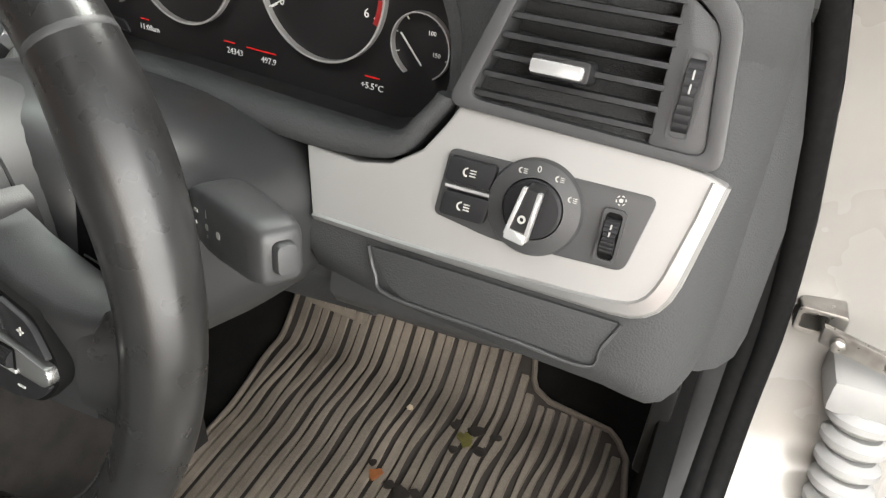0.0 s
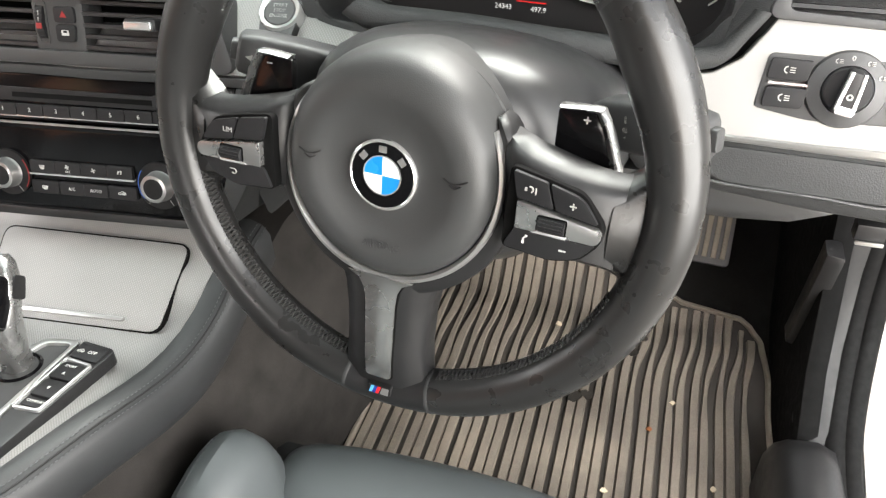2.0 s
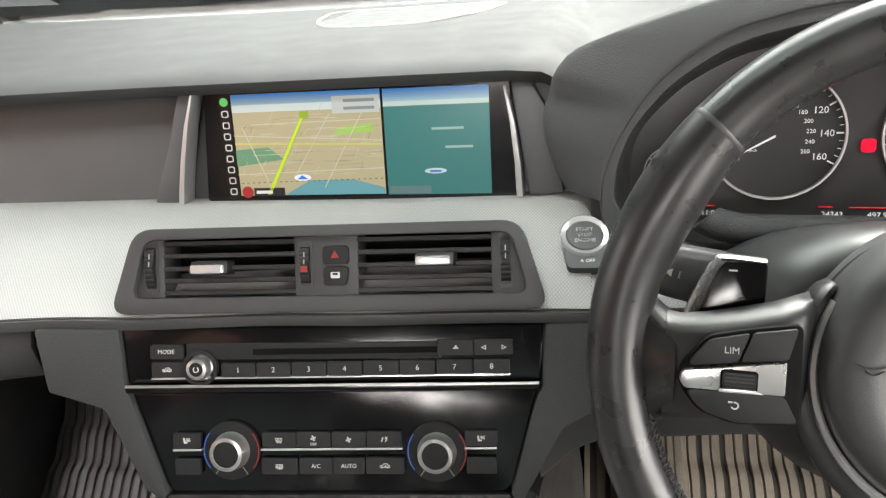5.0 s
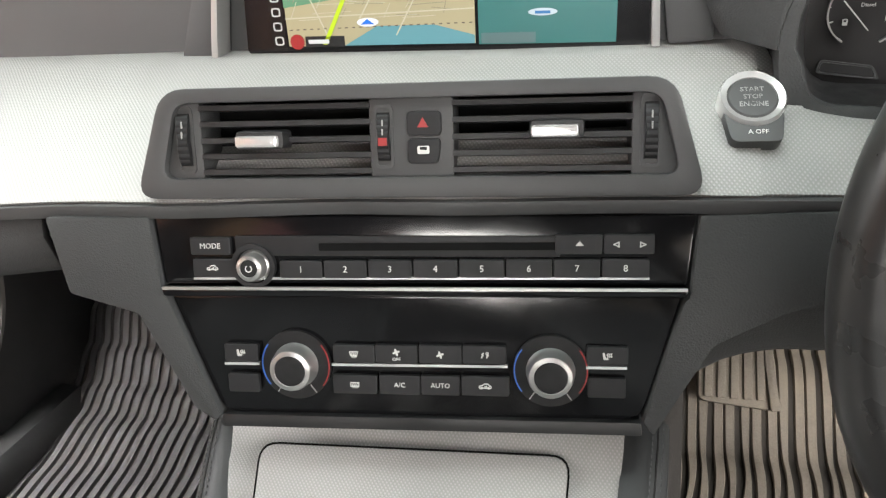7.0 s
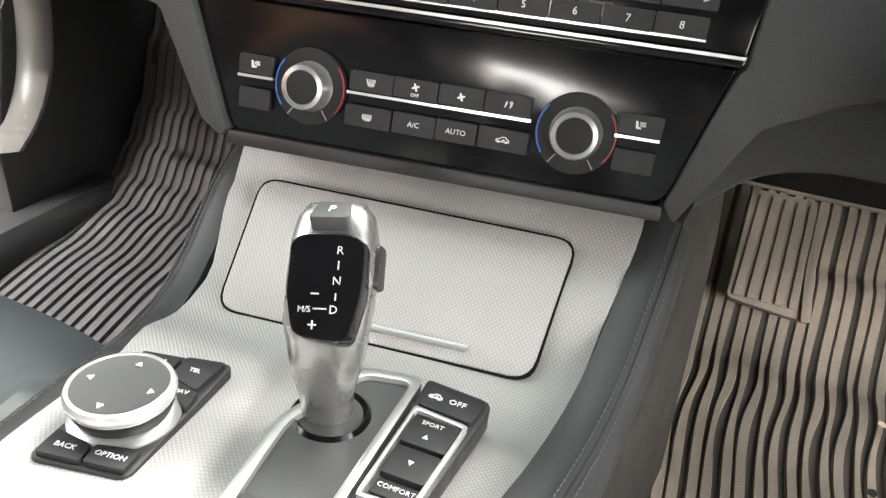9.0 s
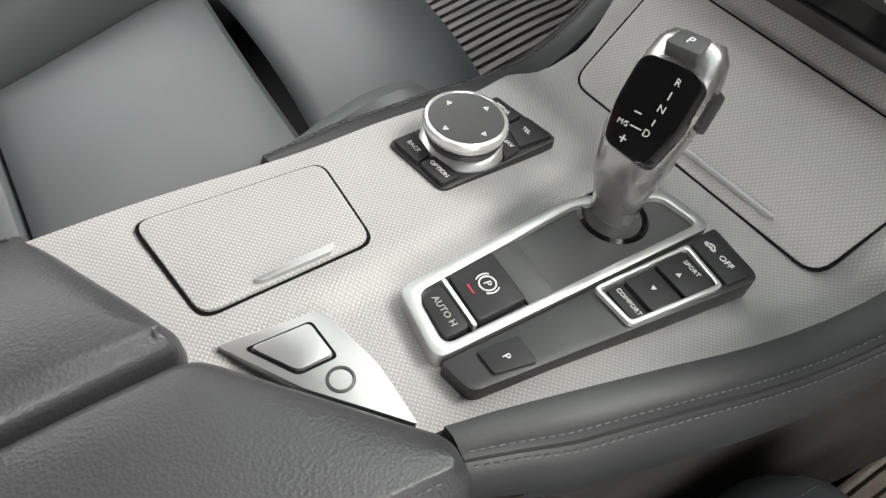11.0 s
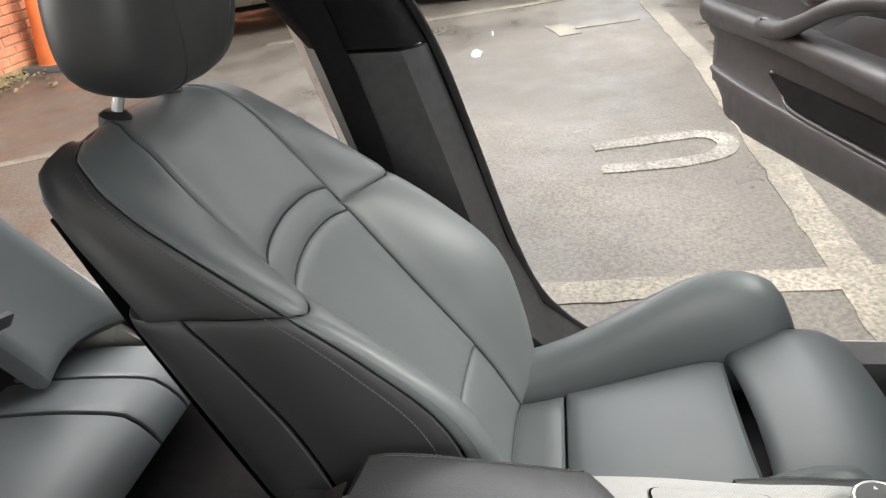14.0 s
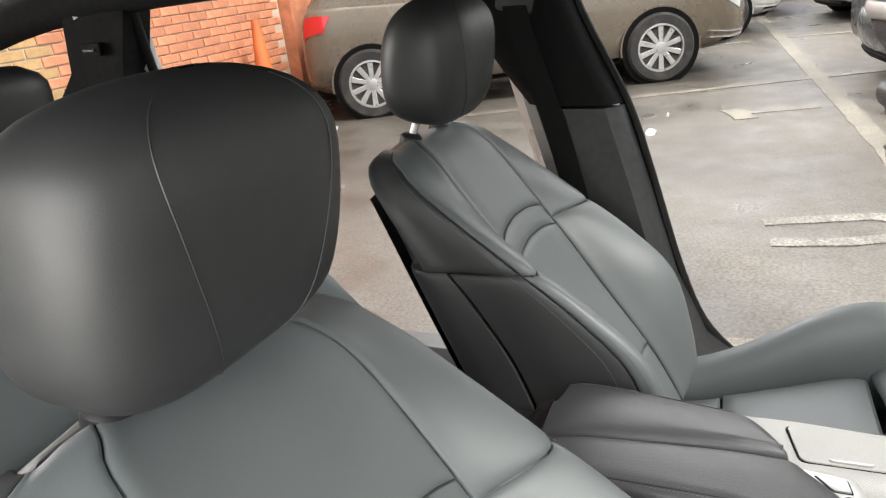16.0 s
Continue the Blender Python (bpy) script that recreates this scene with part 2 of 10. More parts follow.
def part(name, bm, material, parent=None, label="", sharp=35.0, m=None, bevel=0.0, segs=2):
    """Links a bmesh, given in world coordinates or in the plane m, as one mesh object under its thing."""
    if bevel:
        bmesh.ops.remove_doubles(bm, verts=bm.verts, dist=1e-6)
        edges = [e for e in bm.edges if len(e.link_faces) == 2 and e.calc_face_angle(0) > 0.5]
        bmesh.ops.bevel(bm, geom=edges, offset=bevel, segments=segs, profile=0.6, affect="EDGES", clamp_overlap=True)
    if m is not None:
        bm.transform(m)
    me = bpy.data.meshes.new(name)
    bmesh.ops.recalc_face_normals(bm, faces=bm.faces)
    bm.to_mesh(me)
    bm.free()
    me.polygons.foreach_set("use_smooth", [True] * len(me.polygons))
    me.set_sharp_from_angle(angle=radians(sharp))
    me.materials.append(material)
    ob = new(name, me)
    if parent is not None:
        adopt(ob, parent)
    if label:
        ob["label"] = label
    return ob


def solo(name, bm, material, label, category, group="", kind="", **k):
    return tagged(part(name, bm, material, **k), label, category, group, kind)


def B():
    return bmesh.new()


def box(bm, x0, x1, y0, y1, z0, z1):
    vs = [bm.verts.new((x, y, z)) for z in (z0, z1) for x, y in ((x0, y0), (x1, y0), (x1, y1), (x0, y1))]
    for f in ((3, 2, 1, 0), (4, 5, 6, 7), (0, 1, 5, 4), (1, 2, 6, 5), (2, 3, 7, 6), (3, 0, 4, 7)):
        bm.faces.new([vs[i] for i in f])
    return bm


def slab(bm, cx, cy, w, h, z0, z1):
    return box(bm, cx - w / 2, cx + w / 2, cy - h / 2, cy + h / 2, z0, z1)


def prism(bm, pts, w0, w1, scale=1.0):
    """A 2D outline (anticlockwise) drawn out from w0 to w1; scale: how far the top outline shrinks about its middle."""
    cx, cy = sum(p[0] for p in pts) / len(pts), sum(p[1] for p in pts) / len(pts)
    lo = [bm.verts.new((x, y, w0)) for x, y in pts]
    hi = [bm.verts.new((cx + (x - cx) * scale, cy + (y - cy) * scale, w1)) for x, y in pts]
    bm.faces.new(lo[::-1])
    bm.faces.new(hi)
    for i in range(len(pts)):
        j = (i + 1) % len(pts)
        bm.faces.new((lo[i], lo[j], hi[j], hi[i]))
    return bm


def rounded(pts, r, n=5):
    """Rounds the corners of an outline; r is one radius or one for each corner."""
    out, k = [], len(pts)
    for i in range(k):
        p0, p, p1 = (Vector(pts[(i + d) % k]) for d in (-1, 0, 1))
        ri = r[i] if isinstance(r, (list, tuple)) else r
        a, b = (p0 - p), (p1 - p)
        d = min(ri, a.length * 0.49, b.length * 0.49)
        q0, q1 = p + a.normalized() * d, p + b.normalized() * d
        for s in range(n + 1):
            t = s / n
            out.append(tuple(q0 * (1 - t) ** 2 + p * 2 * t * (1 - t) + q1 * t * t))
    return out


def rect(cx, cy, w, h):
    return [(cx - w / 2, cy - h / 2), (cx + w / 2, cy - h / 2), (cx + w / 2, cy + h / 2), (cx - w / 2, cy + h / 2)]


def rrect(cx, cy, w, h, r, n=5):
    return rounded(rect(cx, cy, w, h), r, n)


def ring_prism(bm, outer, inner, w0, w1):
    """A frame between two outlines of as many points."""
    rows = [[bm.verts.new((x, y, w)) for x, y in pts] for pts, w in ((outer, w0), (outer, w1), (inner, w1), (inner, w0))]
    for a in range(4):
        r0, r1 = rows[a], rows[(a + 1) % 4]
        for i in range(len(outer)):
            j = (i + 1) % len(outer)
            bm.faces.new((r0[i], r0[j], r1[j], r1[i]))
    return bm


def loft(bm, rings, closed=True, caps=True, loop=False):
    rows = [[bm.verts.new(p) for p in r] for r in rings]
    n = len(rows[0])
    for a in range(len(rows) if loop else len(rows) - 1):
        r0, r1 = rows[a], rows[(a + 1) % len(rows)]
        for i in range(n if closed else n - 1):
            j = (i + 1) % n
            bm.faces.new((r0[i], r0[j], r1[j], r1[i]))
    if caps and closed and not loop:
        bm.faces.new(rows[0][::-1])
        bm.faces.new(rows[-1])
    return bm


def spline(pts, n=8, closed=False):
    P = [Vector(p) for p in pts]
    out, k = [], len(P)
    for i in range(k if closed else k - 1):
        if closed:
            a, b, c, d = P[i - 1], P[i], P[(i + 1) % k], P[(i + 2) % k]
        else:
            a, b, c, d = P[max(i - 1, 0)], P[i], P[i + 1], P[min(i + 2, k - 1)]
        for s in range(n):
            t = s / n
            out.append(0.5 * (2 * b + (c - a) * t + (2 * a - 5 * b + 4 * c - d) * t * t + (3 * b - a - 3 * c + d) * t ** 3))
    if not closed:
        out.append(P[-1])
    return out


def tube(bm, path, r, n=8, closed=False, flat=1.0, up=None):
    """A round or oval bar along a path; r one radius or a function of 0..1."""
    P = [Vector(p) for p in path]
    k = len(P)
    rings, side = [], None
    for i in range(k):
        if closed:
            d = P[(i + 1) % k] - P[i - 1]
        else:
            d = P[min(i + 1, k - 1)] - P[max(i - 1, 0)]
        d.normalize()
        if up is not None:
            side = d.cross(Vector(up)).normalized()
        elif side is None:
            side = d.orthogonal().normalized()
        else:
            side = (side - d * side.dot(d)).normalized()
        w = d.cross(side)
        ri = r(i / max(k - 1, 1)) if callable(r) else r
        rings.append([P[i] + (side * math.cos(q) + w * math.sin(q) * flat) * ri for q in (2 * math.pi * j / n for j in range(n))])
    return loft(bm, rings, loop=closed)


def stitches(bm, path, pitch=0.004, length=0.0026, r=0.00055):
    """Short raised threads laid along a path."""
    P = [Vector(p) for p in path]
    run = 0.0
    for a, b in zip(P, P[1:]):
        L = (b - a).length
        if L < 1e-6:
            continue
        d = (b - a) / L
        s = -run
        while s + pitch <= L + 1e-9:
            s += pitch
            if 0 <= s <= L:
                c = a + d * s
                tube(bm, [c - d * length / 2, c - d * length / 6, c + d * length / 6, c + d * length / 2], lambda t: r * (0.5 + 2 * t * (1 - t)), 4)
        run = L - s if s < L else 0.0
        run = max(0.0, min(run, pitch))
    return bm


def lathe(bm, profile, n=32, m=None):
    """Turns (radius, w) pairs about the w axis."""
    rings = []
    for r, w in profile:
        rings.append([Vector((r * math.cos(2 * math.pi * i / n), r * math.sin(2 * math.pi * i / n), w)) for i in range(n)])
    if m is not None:
        rings = [[m @ p for p in r] for r in rings]
    return loft(bm, rings)


def shift(x, y, z=0.0):
    return Matrix.Translation((x, y, z))


def circle(cx, cy, r, n=24, a0=0.0, a1=360.0):
    return [(cx + r * math.cos(radians(a0 + (a1 - a0) * i / n)), cy + r * math.sin(radians(a0 + (a1 - a0) * i / n))) for i in range(n if abs(a1 - a0) >= 360 else n + 1)]


def arc_band(bm, cx, cy, r0, r1, a0, a1, w0, w1, n=28):
    """A piece of a flat ring, from angle a0 to a1."""
    rings = []
    for i in range(n + 1):
        a = radians(a0 + (a1 - a0) * i / n)
        c, s = math.cos(a), math.sin(a)
        rings.append([(cx + r0 * c, cy + r0 * s, w0), (cx + r1 * c, cy + r1 * s, w0), (cx + r1 * c, cy + r1 * s, w1), (cx + r0 * c, cy + r0 * s, w1)])
    return loft(bm, rings)


def patch(fn, out, nu=14, nv=18, puff=0.006, edge=0.1, thick=0.012):
    """A cushion panel over the surface fn(u, v): full in the middle, drawn down to its seams."""
    bm = B()

    def drop(t):
        e = min(t, 1 - t) / edge
        return 1.0 if e >= 1 else math.sqrt(max(0.0, 1 - (1 - e) ** 2))

    # denser rows towards the seams
    us = [0.5 - 0.5 * math.cos(math.pi * i / nu) for i in range(nu + 1)]
    vs = [0.5 - 0.5 * math.cos(math.pi * i / nv) for i in range(nv + 1)]
    e = 0.002
    c0 = (Vector(fn(0.52, 0.5)) - Vector(fn(0.48, 0.5))).cross(Vector(fn(0.5, 0.52)) - Vector(fn(0.5, 0.48)))
    sign = 1.0 if c0.dot(Vector(out)) > 0 else -1.0
    top, low = [], []
    for v in vs:
        rt, rl = [], []
        for u in us:
            p = Vector(fn(u, v))
            du = Vector(fn(min(u + e, 1), v)) - Vector(fn(max(u - e, 0), v))
            dv = Vector(fn(u, min(v + e, 1))) - Vector(fn(u, max(v - e, 0)))
            nrm = du.cross(dv).normalized() * sign
            k = min(drop(u), drop(v))
            rt.append(p + nrm * puff * (k - 0.35))
            rl.append(p - nrm * thick)
        top.append(rt)
        low.append(rl)
    T = [[bm.verts.new(p) for p in r] for r in top]
    L = [[bm.verts.new(p) for p in r] for r in low]
    for j in range(nv):
        for i in range(nu):
            bm.faces.new((T[j][i], T[j][i + 1], T[j + 1][i + 1], T[j + 1][i]))
            bm.faces.new((L[j][i], L[j + 1][i], L[j + 1][i + 1], L[j][i + 1]))
    for j in range(nv):
        bm.faces.new((T[j][0], T[j + 1][0], L[j + 1][0], L[j][0]))
        bm.faces.new((T[j][nu], L[j][nu], L[j + 1][nu], T[j + 1][nu]))
    for i in range(nu):
        bm.faces.new((T[0][i], L[0][i], L[0][i + 1], T[0][i + 1]))
        bm.faces.new((T[nv][i], T[nv][i + 1], L[nv][i + 1], L[nv][i]))
    return bm


def lerp(a, b, t):
    return a + (b - a) * t


def table(t, rows):
    """Values between rows of (t, values...)."""
    if t <= rows[0][0]:
        return rows[0][1:]
    for a, b in zip(rows, rows[1:]):
        if t <= b[0]:
            k = (t - a[0]) / (b[0] - a[0])
            k = k * k * (3 - 2 * k)
            return tuple(lerp(p, q, k) for p, q in zip(a[1:], b[1:]))
    return rows[-1][1:]


def smooth_rows(s, rows):
    """Values between rows of (t, values...), along a smooth curve."""
    k = len(rows)
    for i in range(k - 1):
        if s <= rows[i + 1][0] or i == k - 2:
            a, b, c, d = rows[max(i - 1, 0)], rows[i], rows[i + 1], rows[min(i + 2, k - 1)]
            t = (s - b[0]) / (c[0] - b[0])
            return [0.5 * (2 * q + (r - p) * t + (2 * p - 5 * q + 4 * r - z) * t * t + (3 * q - p - 3 * r + z) * t ** 3) for p, q, r, z in zip(a[1:], b[1:], c[1:], d[1:])]


TYPESETTER = bpy.data.scenes.new("typesetter")


def text(name, body, size, m, material, parent, depth=0.0002, align="CENTER", label=""):
    """Raised lettering in the plane m, in the built-in face."""
    cu = bpy.data.curves.new(name, "FONT")
    cu.body, cu.size, cu.extrude, cu.resolution_u = body, size, depth, 2
    cu.align_x, cu.align_y = align, "CENTER"
    tmp = bpy.data.objects.new(name, cu)
    TYPESETTER.collection.objects.link(tmp)
    TYPESETTER.view_layers[0].update()
    me = bpy.data.meshes.new_from_object(tmp.evaluated_get(TYPESETTER.view_layers[0].depsgraph))
    bpy.data.objects.remove(tmp)
    bpy.data.curves.remove(cu)
    me.transform(m)
    me.materials.clear()
    me.materials.append(material)
    ob = new(name, me)
    if parent is not None:
        adopt(ob, parent)
    if label:
        ob["label"] = label
    return ob


# ---- outdoors: the car park, on its own gentle slope ----
OUT = Matrix(((1, 0, 0.045, 0), (0, 1, -0.045, 0), (-0.045, 0.045, 1, -0.06), (0, 0, 0, 1)))


def ground():
    bm = B()
    xs = [-220, -120, -60, -30, -15] + [-14 + i for i in range(30)] + [20, 40, 90, 220]
    ys = [-220, -90, -40, -20, -12] + [-10 + i for i in range(30)] + [25, 50, 100, 220]
    rows = []
    for y in ys:
        rows.append([bm.verts.new((x, y, 0.012 * noise.noise(Vector((x * 0.35, y * 0.35, 0))) if abs(x) < 14 and abs(y) < 14 else 0)) for x in xs])
    for a, b in zip(rows, rows[1:]):
        for i in range(len(xs) - 1):
            bm.faces.new((a[i], a[i + 1], b[i + 1], b[i]))
    solo("ground", bm, ASPHALT, "damp patched grey asphalt of a car park", "ground", kind="structure", m=OUT)


def marking(pts, label, closed=False, width=0.1, material=None):
    """A painted line with ragged edges, a few millimetres thick."""
    bm = B()
    P = spline([(x, y, 0) for x, y in pts], 6, closed)
    rings = []
    k = len(P)
    for i, p in enumerate(P):
        d = (P[(i + 1) % k] - P[i - 1]) if closed else (P[min(i + 1, k - 1)] - P[max(i - 1, 0)])
        s = Vector((-d.y, d.x, 0)).normalized()
        z = 0.012 * noise.noise(Vector((p.x * 0.35, p.y * 0.35, 0))) if abs(p.x) < 14 else 0
        wa, wb = (width * (0.5 + 0.12 * noise.noise(Vector((p.x * 9, p.y * 9, q)))) for q in (1, 5))
        rings.append([p + s * wa + Vector((0, 0, z - 0.02)), p - s * wb + Vector((0, 0, z - 0.02)), p - s * wb + Vector((0, 0, z + 0.0045)), p + s * wa + Vector((0, 0, z + 0.0045))])
    loft(bm, rings, loop=closed)
    solo("road_marking", bm, material or ROAD_PAINT, label, "marking", "painted parking lines", "structure", m=OUT)


ground()


def line_pts(a, b, n=12):
    return [(lerp(a[0], b[0], i / n), lerp(a[1], b[1], i / n)) for i in range(n + 1)]


marking(line_pts((-1.45, -0.2), (-1.56, 2.6)), "worn white line at the edge of the bay", width=0.12)
marking(line_pts((-1.2, 1.215), (-3.92, 1.2)), "worn white line running off between the rows", width=0.12)
marking(line_pts((-3.92, 1.2), (-16.0, 0.55), 20), "long worn white line along the row of bays", width=0.13)
marking(line_pts((-5.35, -1.9), (-6.6, 2.1)), "white line in front of the brown hatchback", width=0.11)
marking([(-2.38, 0.56), (-2.4, 0.85), (-2.46, 1.02), (-2.58, 1.08), (-2.69, 1.02), (-2.68, 0.85), (-2.62, 0.54)], "faded white bay lettering on the asphalt", width=0.085, material=FADED_PAINT)
marking([(-5.09, 0.40), (-4.75, 0.50)], "short white crossbar of a bay mark", width=0.15)
marking(line_pts((-4.93, 0.46), (-5.05, 0.98), 4), "thin white stem of a bay mark", width=0.06)
marking(line_pts((-2.6, -3.2), (-3.25, -1.9)), "white bay line beside the car", width=0.09)
for k in range(1, 5):
    marking(line_pts((-6.7 - 2.45 * k, 1.0), (-6.95 - 2.45 * k, 3.2), 4), "white line between far parking bays", width=0.1)
    marking(line_pts((-6.6 - 2.45 * k, 0.6), (-6.0 - 2.4 * k, -1.6), 4), "white line between far parking bays", width=0.1)


def brick_wall():
    wall = thing("wall_back", OUT @ Vector((-4, -4.15, 0)), "orange red brick wall with pale mortar behind the bays", "wall", kind="structure")
    yaw = OUT @ Matrix.Translation((0, -4.12, 0)) @ Matrix.Rotation(radians(-1.5), 4, "Z")
    bm = B()
    box(bm, -18.0, 6.0, -0.22, -0.008, -0.1, 4.2)
    part("mortar_bed", bm, MORTAR, wall, "pale mortar between the bricks", m=yaw)
    bm = B()
    box(bm, -6.55, -6.1, -0.008, 0.14, -0.1, 4.2)
    part("pier", bm, BRICK, wall, "shallow brick pier", m=yaw, bevel=0.006)
    meshes = []
    for k in range(5):
        bm = B()
        w, h = 0.215, 0.065
        box(bm, 0, w, -0.03, 0.004 + 0.001 * k, 0, h)
        for v in bm.verts:
            v.co += Vector((random.uniform(-1, 1) * 0.002, random.uniform(-1, 1) * 0.0015, random.uniform(-1, 1) * 0.002))
        bmesh.ops.bevel(bm, geom=[e for e in bm.edges if all(v.co.y > -0.01 for v in e.verts)], offset=0.004, segments=1, affect="EDGES")
        bmesh.ops.recalc_face_normals(bm, faces=bm.faces)
        me = bpy.data.meshes.new("brick")
        bm.to_mesh(me)
        bm.free()
        me.materials.append(BRICK)
        meshes.append(me)
    count = 0
    piles = {"bricks": (BRICK, [], []), "buff_bricks": (BUFF_BRICK, [], [])}
    for row in range(54):
        z = 0.01 + row * 0.075
        for col in range(-80, 27):
            x = col * 0.225 + (0.1125 if row % 2 else 0)
            if -6.57 < x + 0.1 < -6.08 and row < 56:
                continue
            if 4 <= row <= 20 and -6.05 < x < -3.35 and count < 290:
                ob = new("brick", meshes[(row * 7 + col * 3) % 5])
                adopt(ob, wall)
                ob.matrix_basis = yaw @ Matrix.Translation((x, 0, z))
                count += 1
            elif -12 < x < 2:
                _, verts, faces = piles["buff_bricks" if x > -3.35 else "bricks"]
                k = len(verts)
                p = 0.002 + 0.002 * random.random()
                for dx, dz in ((0, 0), (0.215, 0), (0.215, 0.065), (0, 0.065)):
                    verts.append((x + dx, -0.02, z + dz))
                for dx, dz in ((0.003, 0.003), (0.212, 0.003), (0.212, 0.062), (0.003, 0.062)):
                    verts.append((x + dx, p, z + dz))
                faces.append((k + 4, k + 7, k + 6, k + 5))
                for i in range(4):
                    faces.append((k + i, k + (i + 1) % 4, k + 4 + (i + 1) % 4, k + 4 + i))
    for name, (material, verts, faces) in piles.items():
        me = bpy.data.meshes.new(name)
        me.from_pydata(verts, [], faces)
        me.materials.append(material)
        me.transform(yaw)
        ob = new(name, me)
        adopt(ob, wall)
        tagged(ob, "further bricks of the wall" if name == "bricks" else "weathered buff bricks of the wall", kind="stuff")
    part("painted_panel", prism(B(), rect(0.0, 0.0, 4.0, 3.2), 0.0, 0.03), PINK_PAINT, wall, "faded pink painted panel on the wall", m=yaw @ Matrix.Translation((-0.62, 0.0, 1.6)) @ Matrix.Rotation(radians(90), 4, "X") @ Matrix.Rotation(radians(180), 4, "Y"), bevel=0.004)


# ---- the car's shell ----
def car_shell():
    bm = B()
    ys = [-1.3, -0.75, -0.4, 0.3, 0.55, 0.9, 1.15, 1.35, 1.55]
    zs = [0.26, 0.25, 0.22, 0.20, 0.21, 0.225, 0.24, 0.30, 0.48]
    rings = [[(-0.73, y, z - 0.04), (0.80, y, z - 0.04), (0.80, y, z), (-0.73, y, z)] for y, z in zip(ys, zs)]
    loft(bm, rings)
    # footwell shade is in the colour of the floor and bulkhead carpet
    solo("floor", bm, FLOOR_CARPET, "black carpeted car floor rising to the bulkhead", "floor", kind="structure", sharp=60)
    bm = B()
    box(bm, -0.8, 0.86, 1.5, 1.56, 0.2, 1.02)
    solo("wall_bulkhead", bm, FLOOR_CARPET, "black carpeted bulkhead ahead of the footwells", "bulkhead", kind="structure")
    # roof lining, domed a little
    bm = B()
    rings = []
    for y, z, w in ((-1.55, 1.12, 0.52), (-1.2, 1.19, 0.58), (-0.7, 1.235, 0.62), (-0.1, 1.26, 0.63), (0.45, 1.25, 0.61), (0.62, 1.235, 0.60)):
        rings.append([(x * w, y, z + 0.09 * (1 - x * x)) for x in (-1, -0.6, -0.2, 0.2, 0.6, 1)] + [(x * w, y, z + 0.09 * (1 - x * x) + 0.04) for x in (1, 0.6, 0.2, -0.2, -0.6, -1)])
    loft(bm, rings)
    solo("ceiling", bm, HEADLINER, "black fabric car headliner", "headliner", kind="structure", sharp=60)
    # cant rails over the doors
    for s in (-1, 1):
        bm = B()
        path = spline([(s * 0.55, -1.62, 1.02), (s * 0.62, -1.2, 1.15), (s * 0.66, -0.6, 1.205), (s * 0.66, 0.0, 1.225), (s * 0.67, 0.5, 1.225), (s * 0.71, 0.95, 1.175), (s * 0.76, 1.40, 1.11)], 6)
        tube(bm, path, 0.052, 10, flat=0.9)
        solo("roof_rail_trim", bm, HEADLINER, "black trim along the roof edge and windscreen pillar", "trim", kind="structure", sharp=60)
    # centre pillar beside the passenger seat
    for s in (-1, 1):
        pillar = thing("pillar_trim", (s * 0.72, 0.1, 0.3), "black pillar trim between the front and rear door openings", "pillar", kind="structure")
        up, low = [], []
        for z, y0, y1, d in ((1.20, -0.235, 0.02, 0.045), (1.08, -0.165, 0.068, 0.05), (0.98, -0.095, 0.118, 0.055), (0.905, -0.035, 0.16, 0.06)):
            up.append([(s * (0.735), y0, z), (s * (0.735 - d * 0.5), y0 + 0.01, z), (s * (0.735 - d), y0 + 0.04, z), (s * (0.735 - d), y1 - 0.03, z), (s * (0.735 - d * 0.6), y1 - 0.008, z), (s * 0.735, y1, z)])
        for z, y0, y1, d in ((0.900, -0.022, 0.163, 0.066), (0.75, 0.03, 0.215, 0.075), (0.55, 0.07, 0.28, 0.085), (0.42, 0.08, 0.345, 0.10), (0.33, 0.02, 0.46, 0.115), (0.27, -0.05, 0.55, 0.12)):
            low.append([(s * (0.735), y0, z), (s * (0.735 - d * 0.5), y0 + 0.01, z), (s * (0.735 - d), y0 + 0.04, z), (s * (0.735 - d), y1 - 0.03, z), (s * (0.735 - d * 0.6), y1 - 0.008, z), (s * 0.735, y1, z)])
        if s > 0:
            up = [[(x, y - 0.30, z) for x, y, z in r] for r in up]
            low = [[(x, y - 0.30, z) for x, y, z in r] for r in low]
        part("upper_trim", loft(B(), up), HEADLINER, pillar, "matt black upper trim", sharp=50)
        part("lower_trim", loft(B(), low), PILLAR, pillar, "smooth dark grey lower trim", sharp=50)
        bm = B()
        dy = -0.30 if s > 0 else 0
        for e, yy in ((0, 0.0), (1, -0.01)):
            path = [(s * (0.742 - 0.0 * e), y1 + 0.006 + yy + dy, z) for z, y1 in ((1.21, 0.015), (1.08, 0.068), (0.905, 0.16), (0.75, 0.215), (0.55, 0.28), (0.42, 0.345), (0.33, 0.46), (0.29, 0.6))]
            tube(bm, spline(path, 5), 0.009 - 0.003 * e, 6)
        part("door_seal", bm, RUBBER, pillar, "black rubber door seal", sharp=60)
    # white outer skin of the centre pillar and rear quarter on the passenger side
    bm = B()
    loft(bm, [[(-0.745, y0, z), (-0.745, y1, z), (-0.80, y1 - 0.01, z), (-0.80, y0 - 0.035, z)] for z, y0, y1 in ((1.2, -0.155, 0.0), (1.0, -0.075, 0.09), (0.85, -0.03, 0.17), (0.6, 0.05, 0.25), (0.3, -0.02, 0.4))])
    solo("pillar_skin", bm, PAINT, "white painted steel of the centre pillar", "pillar", kind="structure")
